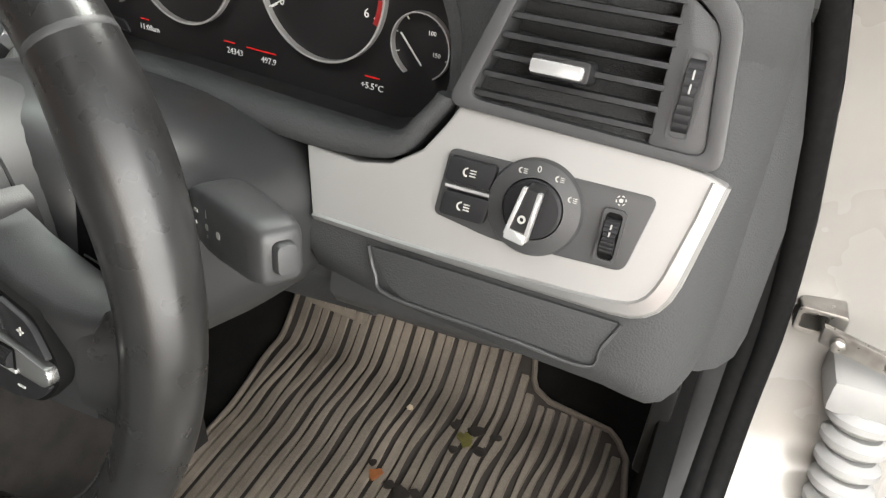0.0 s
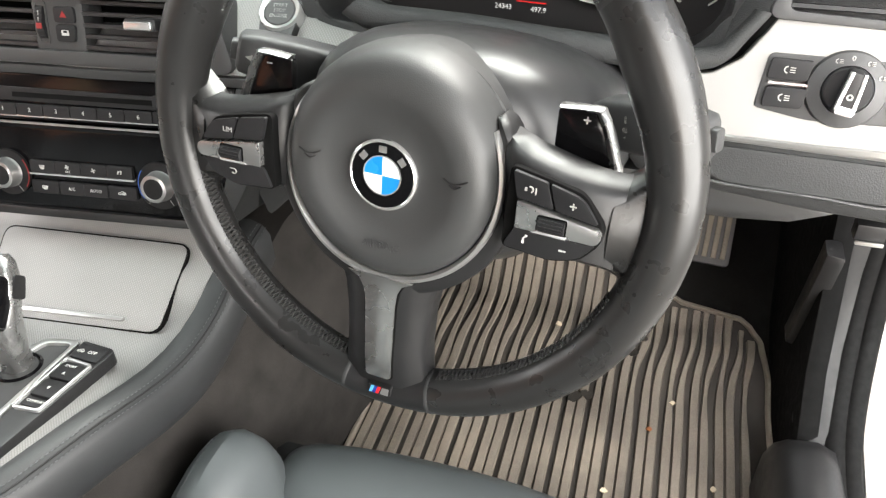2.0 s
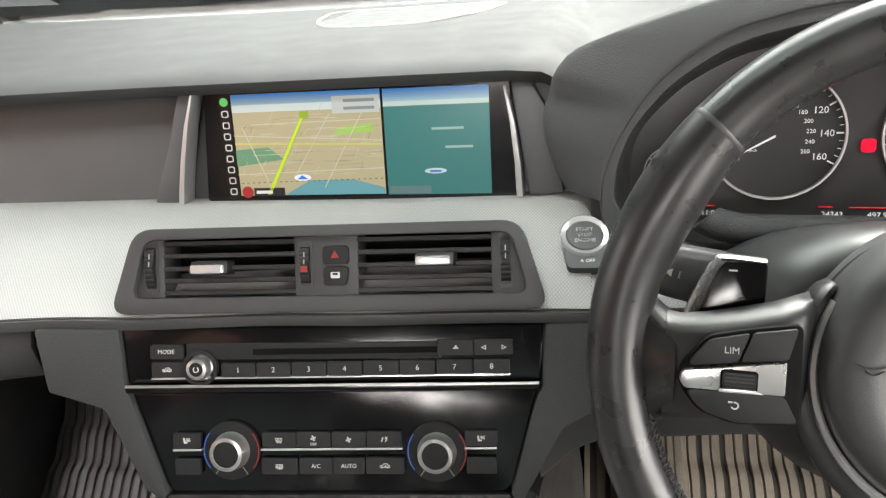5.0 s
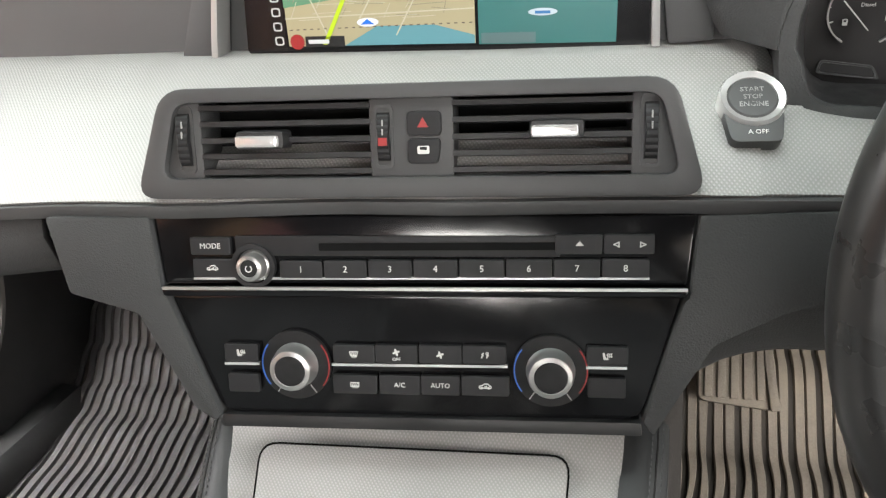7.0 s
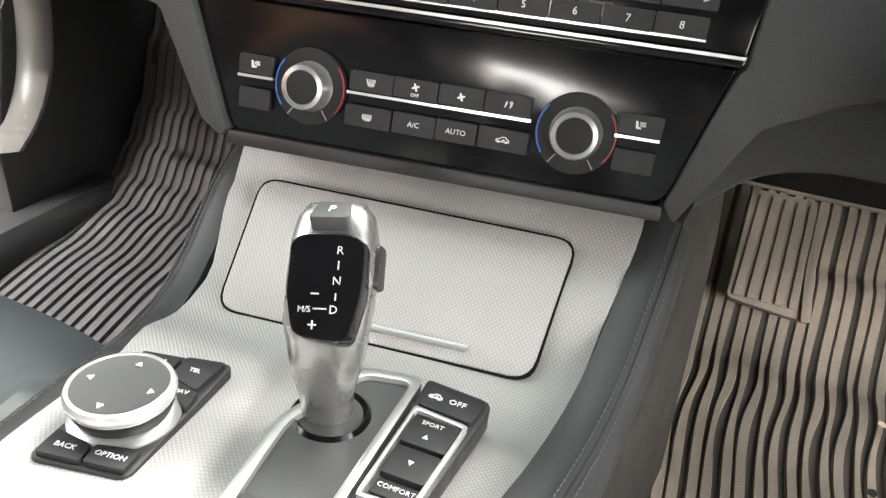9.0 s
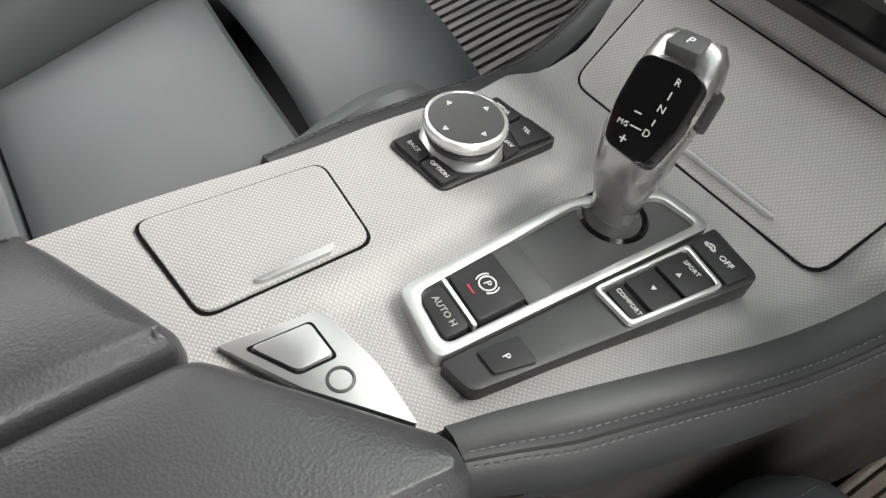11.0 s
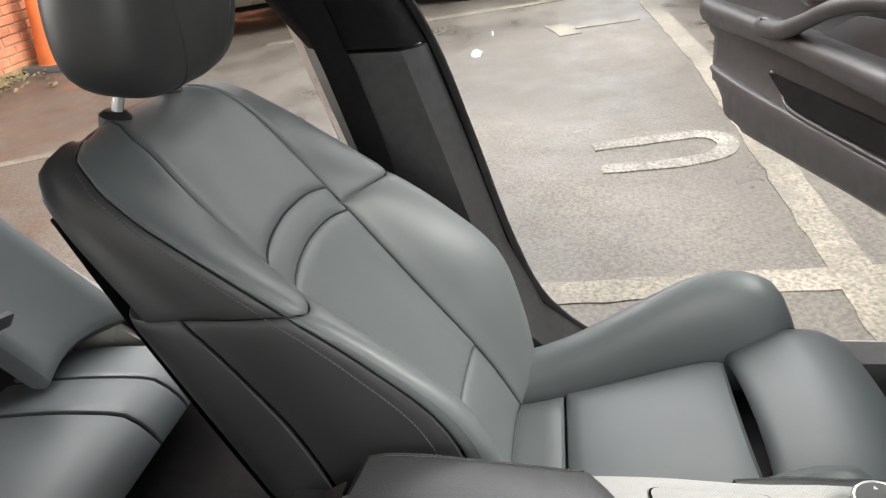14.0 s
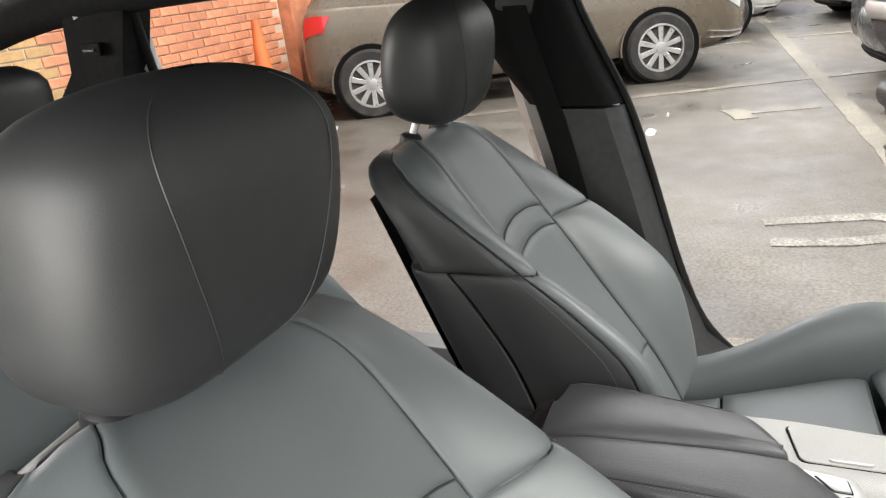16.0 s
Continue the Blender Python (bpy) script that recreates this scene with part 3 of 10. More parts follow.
    # sills
    for s in (-1, 1):
        bm = B()
        sec = [(0.70, 0.20), (0.70, 0.285), (0.72, 0.31), (0.79, 0.312), (0.80, 0.295), (0.80, 0.27), (0.86, 0.262), (0.87, 0.2), (0.86, 0.12)]
        if s > 0:
            sec = [(0.765, 0.20), (0.768, 0.335), (0.776, 0.362), (0.79, 0.374), (0.82, 0.378), (0.842, 0.366), (0.852, 0.345), (0.855, 0.30), (0.855, 0.2)]
            loft(bm, [[(x, y, 0.2 + (z - 0.2) * k) for x, z in sec] for y, k in ((-0.55, 0.7), (0.0, 0.7), (0.5, 0.8), (0.85, 0.96), (1.0, 1.0), (1.025, 0.98), (1.038, 0.9))])
        else:
            loft(bm, [[(s * x, y, z) for x, z in sec] for y in (-0.55, 0.0, 0.5, 1.05, 1.30)])
        solo("door_sill", bm, PLASTIC if s > 0 else PLASTIC_GREY, "black plastic door sill cover", "sill", kind="structure", sharp=40)
        bm = B()
        loft(bm, [[(s * 0.801, y, 0.08), (s * 0.90, y, 0.08), (s * 0.90, y, 0.235), (s * 0.87, y, 0.262), (s * 0.801, y, 0.262)] for y in (-0.7, 0.2, 1.05)])
        solo("sill_skin", bm, PAINT, "white painted steel sill", "sill", kind="structure")
    # rear quarter: aperture edge, rear pillar, shelf
    for s in (-1, 1):
        bm = B()
        edge = spline([(s * 0.735, -0.38, 0.30), (s * 0.735, -0.55, 0.42), (s * 0.735, -0.75, 0.60), (s * 0.73, -0.92, 0.78), (s * 0.71, -0.97, 0.98), (s * 0.66, -0.96, 1.15)], 6)
        def back(p):
            return lerp(0.5, 0.13, min(1.0, max(0.0, (p.z - 0.70) / 0.12)))
        rings = [[p, p + Vector((s * 0.05, -0.02, 0.0)), p + Vector((s * 0.06, -back(p), -0.1 * back(p))), p + Vector((-s * 0.06, -back(p), -0.1 * back(p))), p + Vector((-s * 0.03, -0.015, 0))] for p in edge]
        loft(bm, rings)
        solo("rear_quarter", bm, PAINT, "white painted rear door opening edge", "panel", kind="structure", sharp=50)
        bm = B()
        tube(bm, [p + Vector((-s * 0.012, 0.006, 0)) for p in edge], 0.011, 8)
        solo("door_seal", bm, RUBBER, "black rubber seal round the rear door opening", "seal", kind="structure", sharp=60)
        bm = B()
        loft(bm, [[(s * 0.70, y0, z), (s * 0.62, y0 - 0.01, z), (s * 0.60, y1, z), (s * 0.69, y1 - 0.03, z)] for z, y0, y1 in ((0.55, -0.9, -1.3), (0.82, -0.96, -1.28), (1.0, -0.98, -1.13), (1.20, -0.93, -1.12))])
        solo("rear_pillar_trim", bm, HEADLINER, "black rear pillar trim", "pillar", kind="structure", sharp=40)
    bm = B()
    box(bm, -0.66, 0.66, -1.75, -1.02, 0.80, 0.835)
    solo("parcel_shelf", bm, CARPET, "black carpeted rear parcel shelf", "shelf", kind="structure", bevel=0.01)
    bm = B()
    box(bm, -0.75, 0.75, -1.9, -1.78, 0.3, 0.86)
    solo("boot_panel", bm, PAINT, "white painted panel behind the rear screen", "panel", kind="structure", bevel=0.02)
    # right front door jamb, seen past the end of the dashboard
    jamb = thing("door_jamb", (0.9, 1.0, 0.2), "white painted front door jamb with its black rubber seal", "door jamb", kind="structure")
    line = [(0.760, 0.85, 1.150), (0.800, 1.06, 1.050), (0.835, 1.15, 0.960), (0.853, 1.175, 0.890), (0.877, 1.20, 0.755), (0.890, 1.22, 0.63), (0.890, 1.21, 0.52), (0.885, 1.16, 0.425), (0.874, 1.06, 0.352), (0.868, 0.90, 0.318), (0.862, 0.6, 0.305), (0.862, 0.2, 0.305)]
    rings = []
    for x0, y0, z in line[:-1]:
        rings.append([(x0 + 0.008, y0 + 0.006, z), (x0 + 0.05, y0 + 0.016, z), (x0 + 0.15, y0 + 0.03, z), (x0 + 0.19, y0 + 0.07, z), (x0 + 0.20, y0 + 0.3, z), (x0 + 0.008, y0 + 0.3, z)])
    part("panel", loft(B(), rings), PAINT, jamb, "white painted jamb", sharp=40)
    for dx, dy, r in ((-0.008, -0.012, 0.013), (-0.026, -0.004, 0.015)):
        bm = B()
        tube(bm, spline([(x + dx, y + dy, z + (0.008 if z < 0.33 else 0)) for x, y, z in line], 6), r, 8)
        part("door_seal", bm, RUBBER, jamb, "black rubber seal", sharp=60)
    # plastic strip inside the seal, and the dark kick panel with its release lever
    rings = [[(x - 0.075, y + 0.02, z), (x - 0.070, y - 0.012, z), (x - 0.058, y - 0.022, z), (x - 0.038, y - 0.018, z), (x - 0.036, y + 0.02, z)] for x, y, z in line[3:9]]
    solo("kick_trim", loft(B(), rings), PILLAR, "dark plastic strip beside the footwell", "trim", kind="structure", sharp=50)
    rings = [[(0.80, y, 0.24), (0.83, y, 0.24), (0.828, y, z), (0.800, y, z)] for y, z in ((1.03, 0.34), (1.10, 0.42), (1.2, 0.62), (1.26, 0.70), (1.5, 0.82))]
    solo("kick_panel", loft(B(), rings), HEADLINER, "black plastic kick panel beside the footwell", "panel", kind="structure", bevel=0.01)
    lever = thing("bonnet_release", (0.80, 1.2, 0.4), "dark bonnet release lever on the kick panel", "lever")
    part("handle", loft(B(), [[(0.790, y - 0.018, z), (0.812, y - 0.024, z), (0.814, y + 0.02, z), (0.792, y + 0.02, z)] for y, z in ((1.212, 0.385), (1.205, 0.40), (1.175, 0.50), (1.158, 0.56), (1.158, 0.572))]), PLASTIC, lever, bevel=0.006)
    knee = thing("knee_panel", (0.68, 0.95, 0.74), "grey plastic panel under the driver's dash", "panel")
    rings = []
    for x, k in ((0.545, 0.0), (0.57, 0.0), (0.64, 0.0), (0.69, 0.004), (0.72, 0.016), (0.745, 0.03)):
        rings.append([(x, 0.905 + k, 0.775), (x, 0.902 + k, 0.752 + k), (x, 0.912, 0.736 + k), (x, 0.945, 0.722 + k), (x, 1.05, 0.715), (x, 1.12, 0.75), (x, 1.0, 0.78)])
    part("panel", loft(B(), rings), PLASTIC_GREY, knee, sharp=50)
    part("socket", box(B(), 0.756, 0.782, 0.955, 0.972, 0.705, 0.722), PLASTIC, knee, "small black diagnostic socket", bevel=0.002)
    part("socket_edge", box(B(), 0.757, 0.781, 0.951, 0.954, 0.703, 0.7065), SILVER_SMOOTH, knee, "pale edge of the socket", bevel=0.0008)
    bm = B()
    loft(bm, [[(-0.79, y, 0.24), (-0.755, y, 0.24), (-0.755, y, z), (-0.79, y, z)] for y, z in ((1.13, 0.40), (1.18, 0.60), (1.26, 0.72), (1.5, 0.95))])
    edge = spline([(0, 1.215, 0.80), (0, 1.222, 0.70), (0, 1.225, 0.61), (0, 1.208, 0.515), (0, 1.172, 0.450), (0, 1.130, 0.412)], 5)
    rings = [[(-0.800, p.y - 0.052, p.z), (-0.770, p.y - 0.036, p.z + 0.003), (-0.742, p.y - 0.010, p.z + 0.002), (-0.730, p.y + 0.012, p.z), (-0.734, p.y + 0.022, p.z - 0.003), (-0.800, p.y + 0.024, p.z - 0.005)] for p in edge]
    # plastic trim given the pale body paint to stand for light from the door
    solo("kick_trim", loft(B(), rings), PAINT, "trim edge of the passenger door opening, door light in its pale colour", "trim", kind="structure", sharp=50)
    solo("door_seal", tube(B(), [(-0.806, p.y - 0.062, p.z) for p in edge], 0.013, 8), RUBBER, "black rubber seal round the passenger door opening", "seal", kind="structure", sharp=60)
    solo("kick_panel", bm, PLASTIC_GREY, "grey plastic kick panel beside the passenger footwell", "panel", kind="structure", bevel=0.006)


car_shell()


def windscreen():
    bm = B()
    rings = []
    for k in range(9):
        x = -1 + k / 4
        rings.append([(x * 0.74, 1.60 - 0.16 * x * x, 1.11), (x * 0.62, 0.63 - 0.03 * x * x, 1.34 - 0.09 * x * x), (x * 0.62, 0.63 - 0.03 * x * x, 1.345 - 0.09 * x * x), (x * 0.74, 1.60 - 0.16 * x * x, 1.115)])
    loft(bm, rings)
    ob = solo("windscreen", bm, GLASS, "clear curved windscreen over the dashboard", "window", kind="structure", sharp=60)
    ob.visible_shadow = False
    bm = B()
    rings = [[(x * 0.74, 1.62 - 0.14 * x * x, 1.06), (x * 0.78, 2.6, 0.86), (x * 0.78, 2.6, 0.84), (x * 0.74, 1.62 - 0.14 * x * x, 1.03)] for x in (-1, -0.5, 0, 0.5, 1)]
    loft(bm, rings)
    solo("bonnet", bm, PAINT, "white car bonnet beyond the windscreen", "bonnet", kind="structure", sharp=60)


windscreen()


# ---- the dashboard ----
ST = frame_matrix((0.015, 0.862, 0.79), 5.5, 13)
CLU = frame_matrix((0.43, 0.972, 0.93), -7, 0)
HLF = frame_matrix((0.69, 0.876, 0.888), -2, 15)


def dash_row(x):
    """The dash's edges at x: crease of the top pad, panel behind the screen, foot of that panel, lip of the silver band, foot of the leather."""
    rows = [
        (-0.75, 0.93, 1.005, 0.975, 0.885, 0.905, 0.800, 0.715),
        (-0.60, 0.955, 1.012, 0.985, 0.893, 0.865, 0.806, 0.735),
        (-0.40, 0.972, 1.017, 0.990, 0.898, 0.842, 0.818, 0.752),
        (-0.19, 0.978, 1.018, 0.990, 0.900, 0.850, 0.826, 0.770),
        (0.0, 0.980, 1.018, 0.990, 0.900, 0.868, 0.828, 0.770),
        (0.19, 0.980, 1.018, 0.990, 0.902, 0.886, 0.828, 0.765),
        (0.27, 0.985, 1.012, 0.990, 0.902, 0.896, 0.826, 0.765),
        (0.37, 0.985, 1.012, 0.992, 0.900, 0.912, 0.824, 0.765),
    ]
    return table(x, rows)


def dashboard():
    dash = thing("dashboard", (0, 1.1, 0.7), "dark grey grained vinyl dashboard with silver trim", "dashboard")
    xs = [-0.75 + i * 0.03 for i in range(35)]
    # top pad, from the windscreen to the crease over the screen
    rings = []
    for x in [-0.75 + i * 0.03 for i in range(53)]:
        yc, zc = dash_row(min(x, 0.27))[:2]
        yw = 1.52 - 0.16 * (x / 0.75) ** 2
        k = min(1.0, max(0.0, (x - 0.175) / 0.07))
        yc, zc = yc + 0.03 * k, zc - 0.035 * k
        rings.append([(x, yw, 1.05), (x, yw, 1.118), (x, lerp(yc, yw, 0.6), zc + 0.064), (x, lerp(yc, yw, 0.25), zc + 0.030), (x, yc + 0.035, zc + 0.010), (x, yc + 0.008, zc + 0.002), (x, yc, zc - 0.004), (x, yc + 0.006, zc - 0.013), (x, yc + 0.06, zc - 0.016), (x, yw - 0.05, 0.97)])
    part("top_pad", loft(B(), rings), DASH, dash, "grained dark grey vinyl top pad", sharp=60)
    # panel behind the screen line
    rings = []
    for x in xs:
        yc, zc, yp, zp = dash_row(x)[:4]
        rings.append([(x, yp + 0.024, zc - 0.010), (x, yp + 0.020, lerp(zc, zp, 0.5)), (x, yp + 0.018, zp - 0.004), (x, yp + 0.06, zp - 0.004), (x, yp + 0.06, zc - 0.010)])
    part("screen_panel", loft(B(), rings), PLASTIC_GREY, dash, "smooth dark grey panel round the screen", sharp=60)
    # silver band
    rings = []
    for x in [q for q in xs if q < 0.21] + [0.222]:
        yc, zc, yp, zp, yl, zl, zf = dash_row(x)
        rings.append([(x, yp + 0.025, zp + 0.001), (x, lerp(yp, yl, 0.12) - 0.006, zp - 0.002), (x, lerp(yp, yl, 0.45) - 0.006, lerp(zp, zl, 0.38)), (x, lerp(yp, yl, 0.8) - 0.003, lerp(zp, zl, 0.75)), (x, yl, zl + 0.002), (x, yl + 0.003, zl - 0.001), (x, yl + 0.04, zl + 0.01)])
    part("silver_band", loft(B(), rings), SILVER, dash, "satin silver textured trim band", sharp=50)
    # its tail, which curls under the lip of the instruments to the column
    rings = []
    for i in range(29):
        x = lerp(0.2222, 0.352, i / 28)
        yc, zc, yp, zp, yl, zl, zf = dash_row(x)
        zt = smooth_rows(x, [(0.222, 0.901), (0.2315, 0.898), (0.2385, 0.882), (0.250, 0.869), (0.28, 0.8635), (0.36, 0.861)])[0]
        ring = []
        for q in (1.0, 0.8, 0.6, 0.4, 0.2, 0.0):
            z = lerp(zl + 0.002, zt, q)
            k = (zp - z) / (zp - zl)
            ring.append((x, lerp(yp, yl, k) - 0.007 * math.sin(math.pi * min(1.0, k)), z))
        rings.append(ring + [(x, yl + 0.003, zl - 0.001), (x, yl + 0.05, zl + 0.01), (x, ring[0][1] + 0.03, zt)])
    part("silver_tail", loft(B(), rings), SILVER, dash, "satin silver trim curling under the instruments", sharp=50)
    rings = []
    for x in xs:
        yc, zc, yp, zp, yl, zl, zf = dash_row(x)
        rings.append([(x, yl - 0.004, zl), (x, yl - 0.0045, zl - 0.003), (x, yl - 0.003, zl - 0.009), (x, yl + 0.03, zl - 0.009), (x, yl + 0.03, zl)])
    part("trim_strip", loft(B(), rings), PLASTIC_GREY, dash, "thin dark strip under the silver band", sharp=50)
    # leather below it
    rings = []
    for x in xs:
        yc, zc, yp, zp, yl, zl, zf = dash_row(x)
        rings.append([(x, yl + 0.006, zl - 0.009), (x, yl + 0.001, lerp(zl, zf, 0.4)), (x, yl + 0.004, lerp(zl, zf, 0.8)), (x, yl + 0.014, zf + 0.002), (x, yl + 0.03, zf - 0.004), (x, yl + 0.30, zf - 0.03), (x, 1.45, zf), (x, 1.45, zl)])
    part("lower_pad", loft(B(), rings), DASH, dash, "grained dark vinyl lower dash", sharp=60)
    # knee panel hanging below it on the driver's side
    rings = []
    for i in range(31):
        x = lerp(0.178, 0.560, i / 30)
        yl = dash_row(x)[4]
        zb = smooth_rows(x, [(0.178, 0.655), (0.200, 0.678), (0.222, 0.691), (0.26, 0.6965), (0.40, 0.694), (0.56, 0.700)])[0]
        rings.append([(x, yl + 0.030, 0.772), (x, yl + 0.004, 0.764), (x, yl - 0.001, 0.757), (x, yl + 0.002, 0.748), (x, yl + 0.018, lerp(0.75, zb, 0.55)), (x, yl + 0.030, zb + 0.008), (x, yl + 0.036, zb + 0.002), (x, yl + 0.044, zb), (x, yl + 0.11, zb - 0.006), (x, yl + 0.12, 0.77)])
    part("knee_panel", loft(B(), rings), DASH, dash, "dark vinyl knee panel under the dash", sharp=60)
    for x in (-0.255, -0.50):
        bm = B()
        yc, zc, yp, zp, yl, zl, zf = dash_row(x)
        tube(bm, [(x, yl + 0.002, zl - 0.01), (x, yl - 0.0015, lerp(zl, zf, 0.4)), (x + 0.004, yl + 0.002, lerp(zl, zf, 0.8)), (x + 0.008, yl + 0.014, zf)], 0.0022, 6)
        part("panel_gap", bm, DARK, dash, "dark joint between dash panels", sharp=60)
    # speaker grille let into the top pad
    pts = rounded([(-0.115, 1.25), (0.03, 1.245), (0.085, 1.32), (0.11, 1.45), (-0.17, 1.46), (-0.155, 1.34)], 0.04)
    cx, cy = -0.03, 1.36

    def lay(bm, up):
        for v in bm.verts:
            v.co.z += 1.0725 + (v.co.y - 1.25) * (0.19 if v.co.y < 1.30 else 0.167) + up
        return bm
    part("speaker_rim", lay(ring_prism(B(), pts, [(cx + (x - cx) * 0.955, cy + (y - cy) * 0.955) for x, y in pts], -0.006, 0.0018), 0.0), SILVER_PLAIN, dash, "pale rim of the speaker grille", sharp=60)
    part("speaker_grille", lay(prism(B(), [(cx + (x - cx) * 0.953, cy + (y - cy) * 0.953) for x, y in pts], -0.006, 0.0012), 0.0), PLASTIC_GREY, dash, "grey mesh speaker grille")
    return dash


dash = dashboard()


def screen():
    S = frame_matrix((0.0, 0.996, 0.952), 0, 0)
    scr = thing("navigation_screen", (0, 0.99, 0.9), "wide lit navigation screen showing a street map", "screen")
    part("housing", prism(B(), rounded([(-0.155, -0.052), (0.155, -0.052), (0.150, 0.056), (-0.146, 0.056)], 0.004), -0.03, 0.0), GLOSS, scr, "gloss black screen housing", m=S)
    # silver blades on both sides and dark cheeks
    for name, pts in (("blade", [(-0.1815, -0.053), (-0.1785, -0.035), (-0.1735, -0.010), (-0.1655, 0.022), (-0.1545, 0.053), (-0.1525, 0.053), (-0.1612, 0.022), (-0.1683, -0.010), (-0.1730, -0.035), (-0.1758, -0.053)]), ("blade", [(0.1560, -0.050), (0.1618, -0.050), (0.1600, -0.020), (0.1555, 0.018), (0.1478, 0.049), (0.1462, 0.049), (0.1512, 0.018), (0.1548, -0.020)])):
        part(name, prism(B(), pts, -0.01, 0.012), SILVER_SMOOTH, scr, "thin silver blade", m=S, bevel=0.0015)
    part("cheek", prism(B(), [(-0.212, -0.053), (-0.183, -0.053), (-0.1750, -0.010), (-0.1670, 0.022), (-0.156, 0.054), (-0.172, 0.054), (-0.186, 0.012), (-0.200, -0.022)], -0.02, 0.005), PLASTIC_GREY, scr, m=S, bevel=0.003)
    part("cheek", prism(B(), [(0.167, -0.050), (0.198, -0.048), (0.188, 0.02), (0.170, 0.052), (0.152, 0.052)], -0.02, 0.005), PLASTIC_GREY, scr, m=S, bevel=0.003)
    w = 0.0006

    def panel(name, pts, z, color, k=0.75, label=""):
        part(name, prism(B(), pts, 0, z), glow(name, color, k * 0.66), scr, label, m=S)

    land, sea, pale, road = (0.42, 0.37, 0.225), (0.036, 0.16, 0.15), (0.53, 0.49, 0.36), (0.56, 0.54, 0.13)
    panel("map_land", rect(-0.044, -0.0035, 0.149, 0.087), w, land)
    for k in range(6):
        f = k / 5
        panel("map_sky", rect(-0.044, 0.0501 - 0.00185 * k, 0.149, 0.00187), w, (lerp(0.04, 0.32, f), lerp(0.20, 0.44, f), lerp(0.50, 0.50, f)))
        panel("side_sky", rect(0.0825, 0.0495 - 0.0019 * k, 0.099, 0.0019), w, (lerp(0.04, 0.26, f), lerp(0.19, 0.42, f), lerp(0.50, 0.50, f)))
    panel("map_horizon", rect(-0.044, 0.0375, 0.149, 0.007), w * 1.3, (0.55, 0.62, 0.60))
    panel("map_sea", [(-0.119, -0.002), (-0.085, 0.0), (-0.07, -0.012), (-0.119, -0.018)], w * 1.5, (0.12, 0.27, 0.16))
    panel("map_water", [(-0.072, -0.047), (0.030, -0.047), (0.030, -0.041), (0.0, -0.033), (-0.045, -0.033)], w * 1.5, (0.12, 0.30, 0.34))
    panel("map_park", [(-0.018, 0.010), (0.022, 0.012), (0.022, 0.020), (-0.012, 0.017)], w * 1.5, (0.30, 0.50, 0.10))
    for a, b in (((-0.119, 0.012), (0.030, 0.004)), ((-0.06, -0.03), (-0.02, 0.03)), ((-0.119, -0.026), (0.03, -0.022)), ((-0.03, -0.04), (0.012, 0.03)), ((-0.10, 0.022), (0.03, 0.024)), ((-0.085, -0.04), (-0.11, 0.02))):
        d = Vector((b[0] - a[0], b[1] - a[1]))
        n = Vector((-d.y, d.x)).normalized() * 0.0005
        panel("map_street", [(a[0] - n.x, a[1] - n.y), (b[0] - n.x, b[1] - n.y), (b[0] + n.x, b[1] + n.y), (a[0] + n.x, a[1] + n.y)], w * 1.8, pale, 0.8)
    rng = random.Random(12)
    for k in range(90):
        a = (rng.uniform(-0.115, 0.02), rng.uniform(-0.028, 0.030))
        h = rng.random() < 0.6
        b = (min(0.029, a[0] + (rng.uniform(0.012, 0.04) if h else rng.uniform(0.002, 0.006))), a[1] + (rng.uniform(-0.002, 0.002) if h else rng.uniform(0.004, 0.012)))
        d = Vector((b[0] - a[0], b[1] - a[1]))
        n = Vector((-d.y, d.x)).normalized() * 0.00024
        panel("map_lane", [(a[0] - n.x, a[1] - n.y), (b[0] - n.x, b[1] - n.y), (b[0] + n.x, b[1] + n.y), (a[0] + n.x, a[1] + n.y)], w * 1.6, pale if k % 3 else (0.30, 0.27, 0.18), 0.7)
    panel("map_main_road", [(-0.119, 0.0036), (0.03, -0.0004), (0.03, 0.0009), (-0.119, 0.0049)], w * 2, road, 0.8)
    panel("map_route", [(-0.0900, -0.046), (-0.0862, -0.046), (-0.0450, 0.029), (-0.0472, 0.030)], w * 2.4, (0.44, 0.60, 0.02), 0.95)
    panel("map_sign", rrect(-0.045, 0.030, 0.009, 0.006, 0.001), w * 2.6, (0.25, 0.35, 0.02))
    panel("map_info", rect(0.0065, 0.038, 0.046, 0.016), w * 2.4, (0.48, 0.52, 0.50), 0.7)
    for v in (0.0415, 0.0345):
        panel("info_bar", rect(0.010, v, 0.030, 0.0028), w * 2.8, (0.22, 0.24, 0.24), 0.6)
    panel("car_marker", [(-0.052 + 0.0085 * math.cos(radians(a)), -0.030 + 0.0032 * math.sin(radians(a))) for a in range(0, 360, 15)], w * 2.8, (0.75, 0.78, 0.80), 0.8)
    panel("car_arrow", [(-0.0575, -0.0315), (-0.0465, -0.0315), (-0.052, -0.0275)], w * 3.2, (0.02, 0.15, 0.6), 0.9)
    panel("side_arrow", rect(0.080, -0.0262, 0.011, 0.0020), w * 2.6, (0.03, 0.16, 0.40), 0.8)
    for k in range(26):
        panel("map_border", rect(-0.115 + k * 0.0057, -0.0345 + 0.0001 * k, 0.0022, 0.0007), w * 2.0, (0.12, 0.10, 0.08), 0.5)
    panel("compass", circle(-0.111, -0.0435, 0.0058, 18), w * 2.6, (0.35, 0.03, 0.03), 0.7)
    panel("distance_box", rect(-0.088, -0.0435, 0.032, 0.008), w * 2.4, (0.03, 0.03, 0.03), 0.3)
    panel("distance_bar", rect(-0.093, -0.0435, 0.017, 0.003), w * 2.8, (0.7, 0.7, 0.7), 0.7)
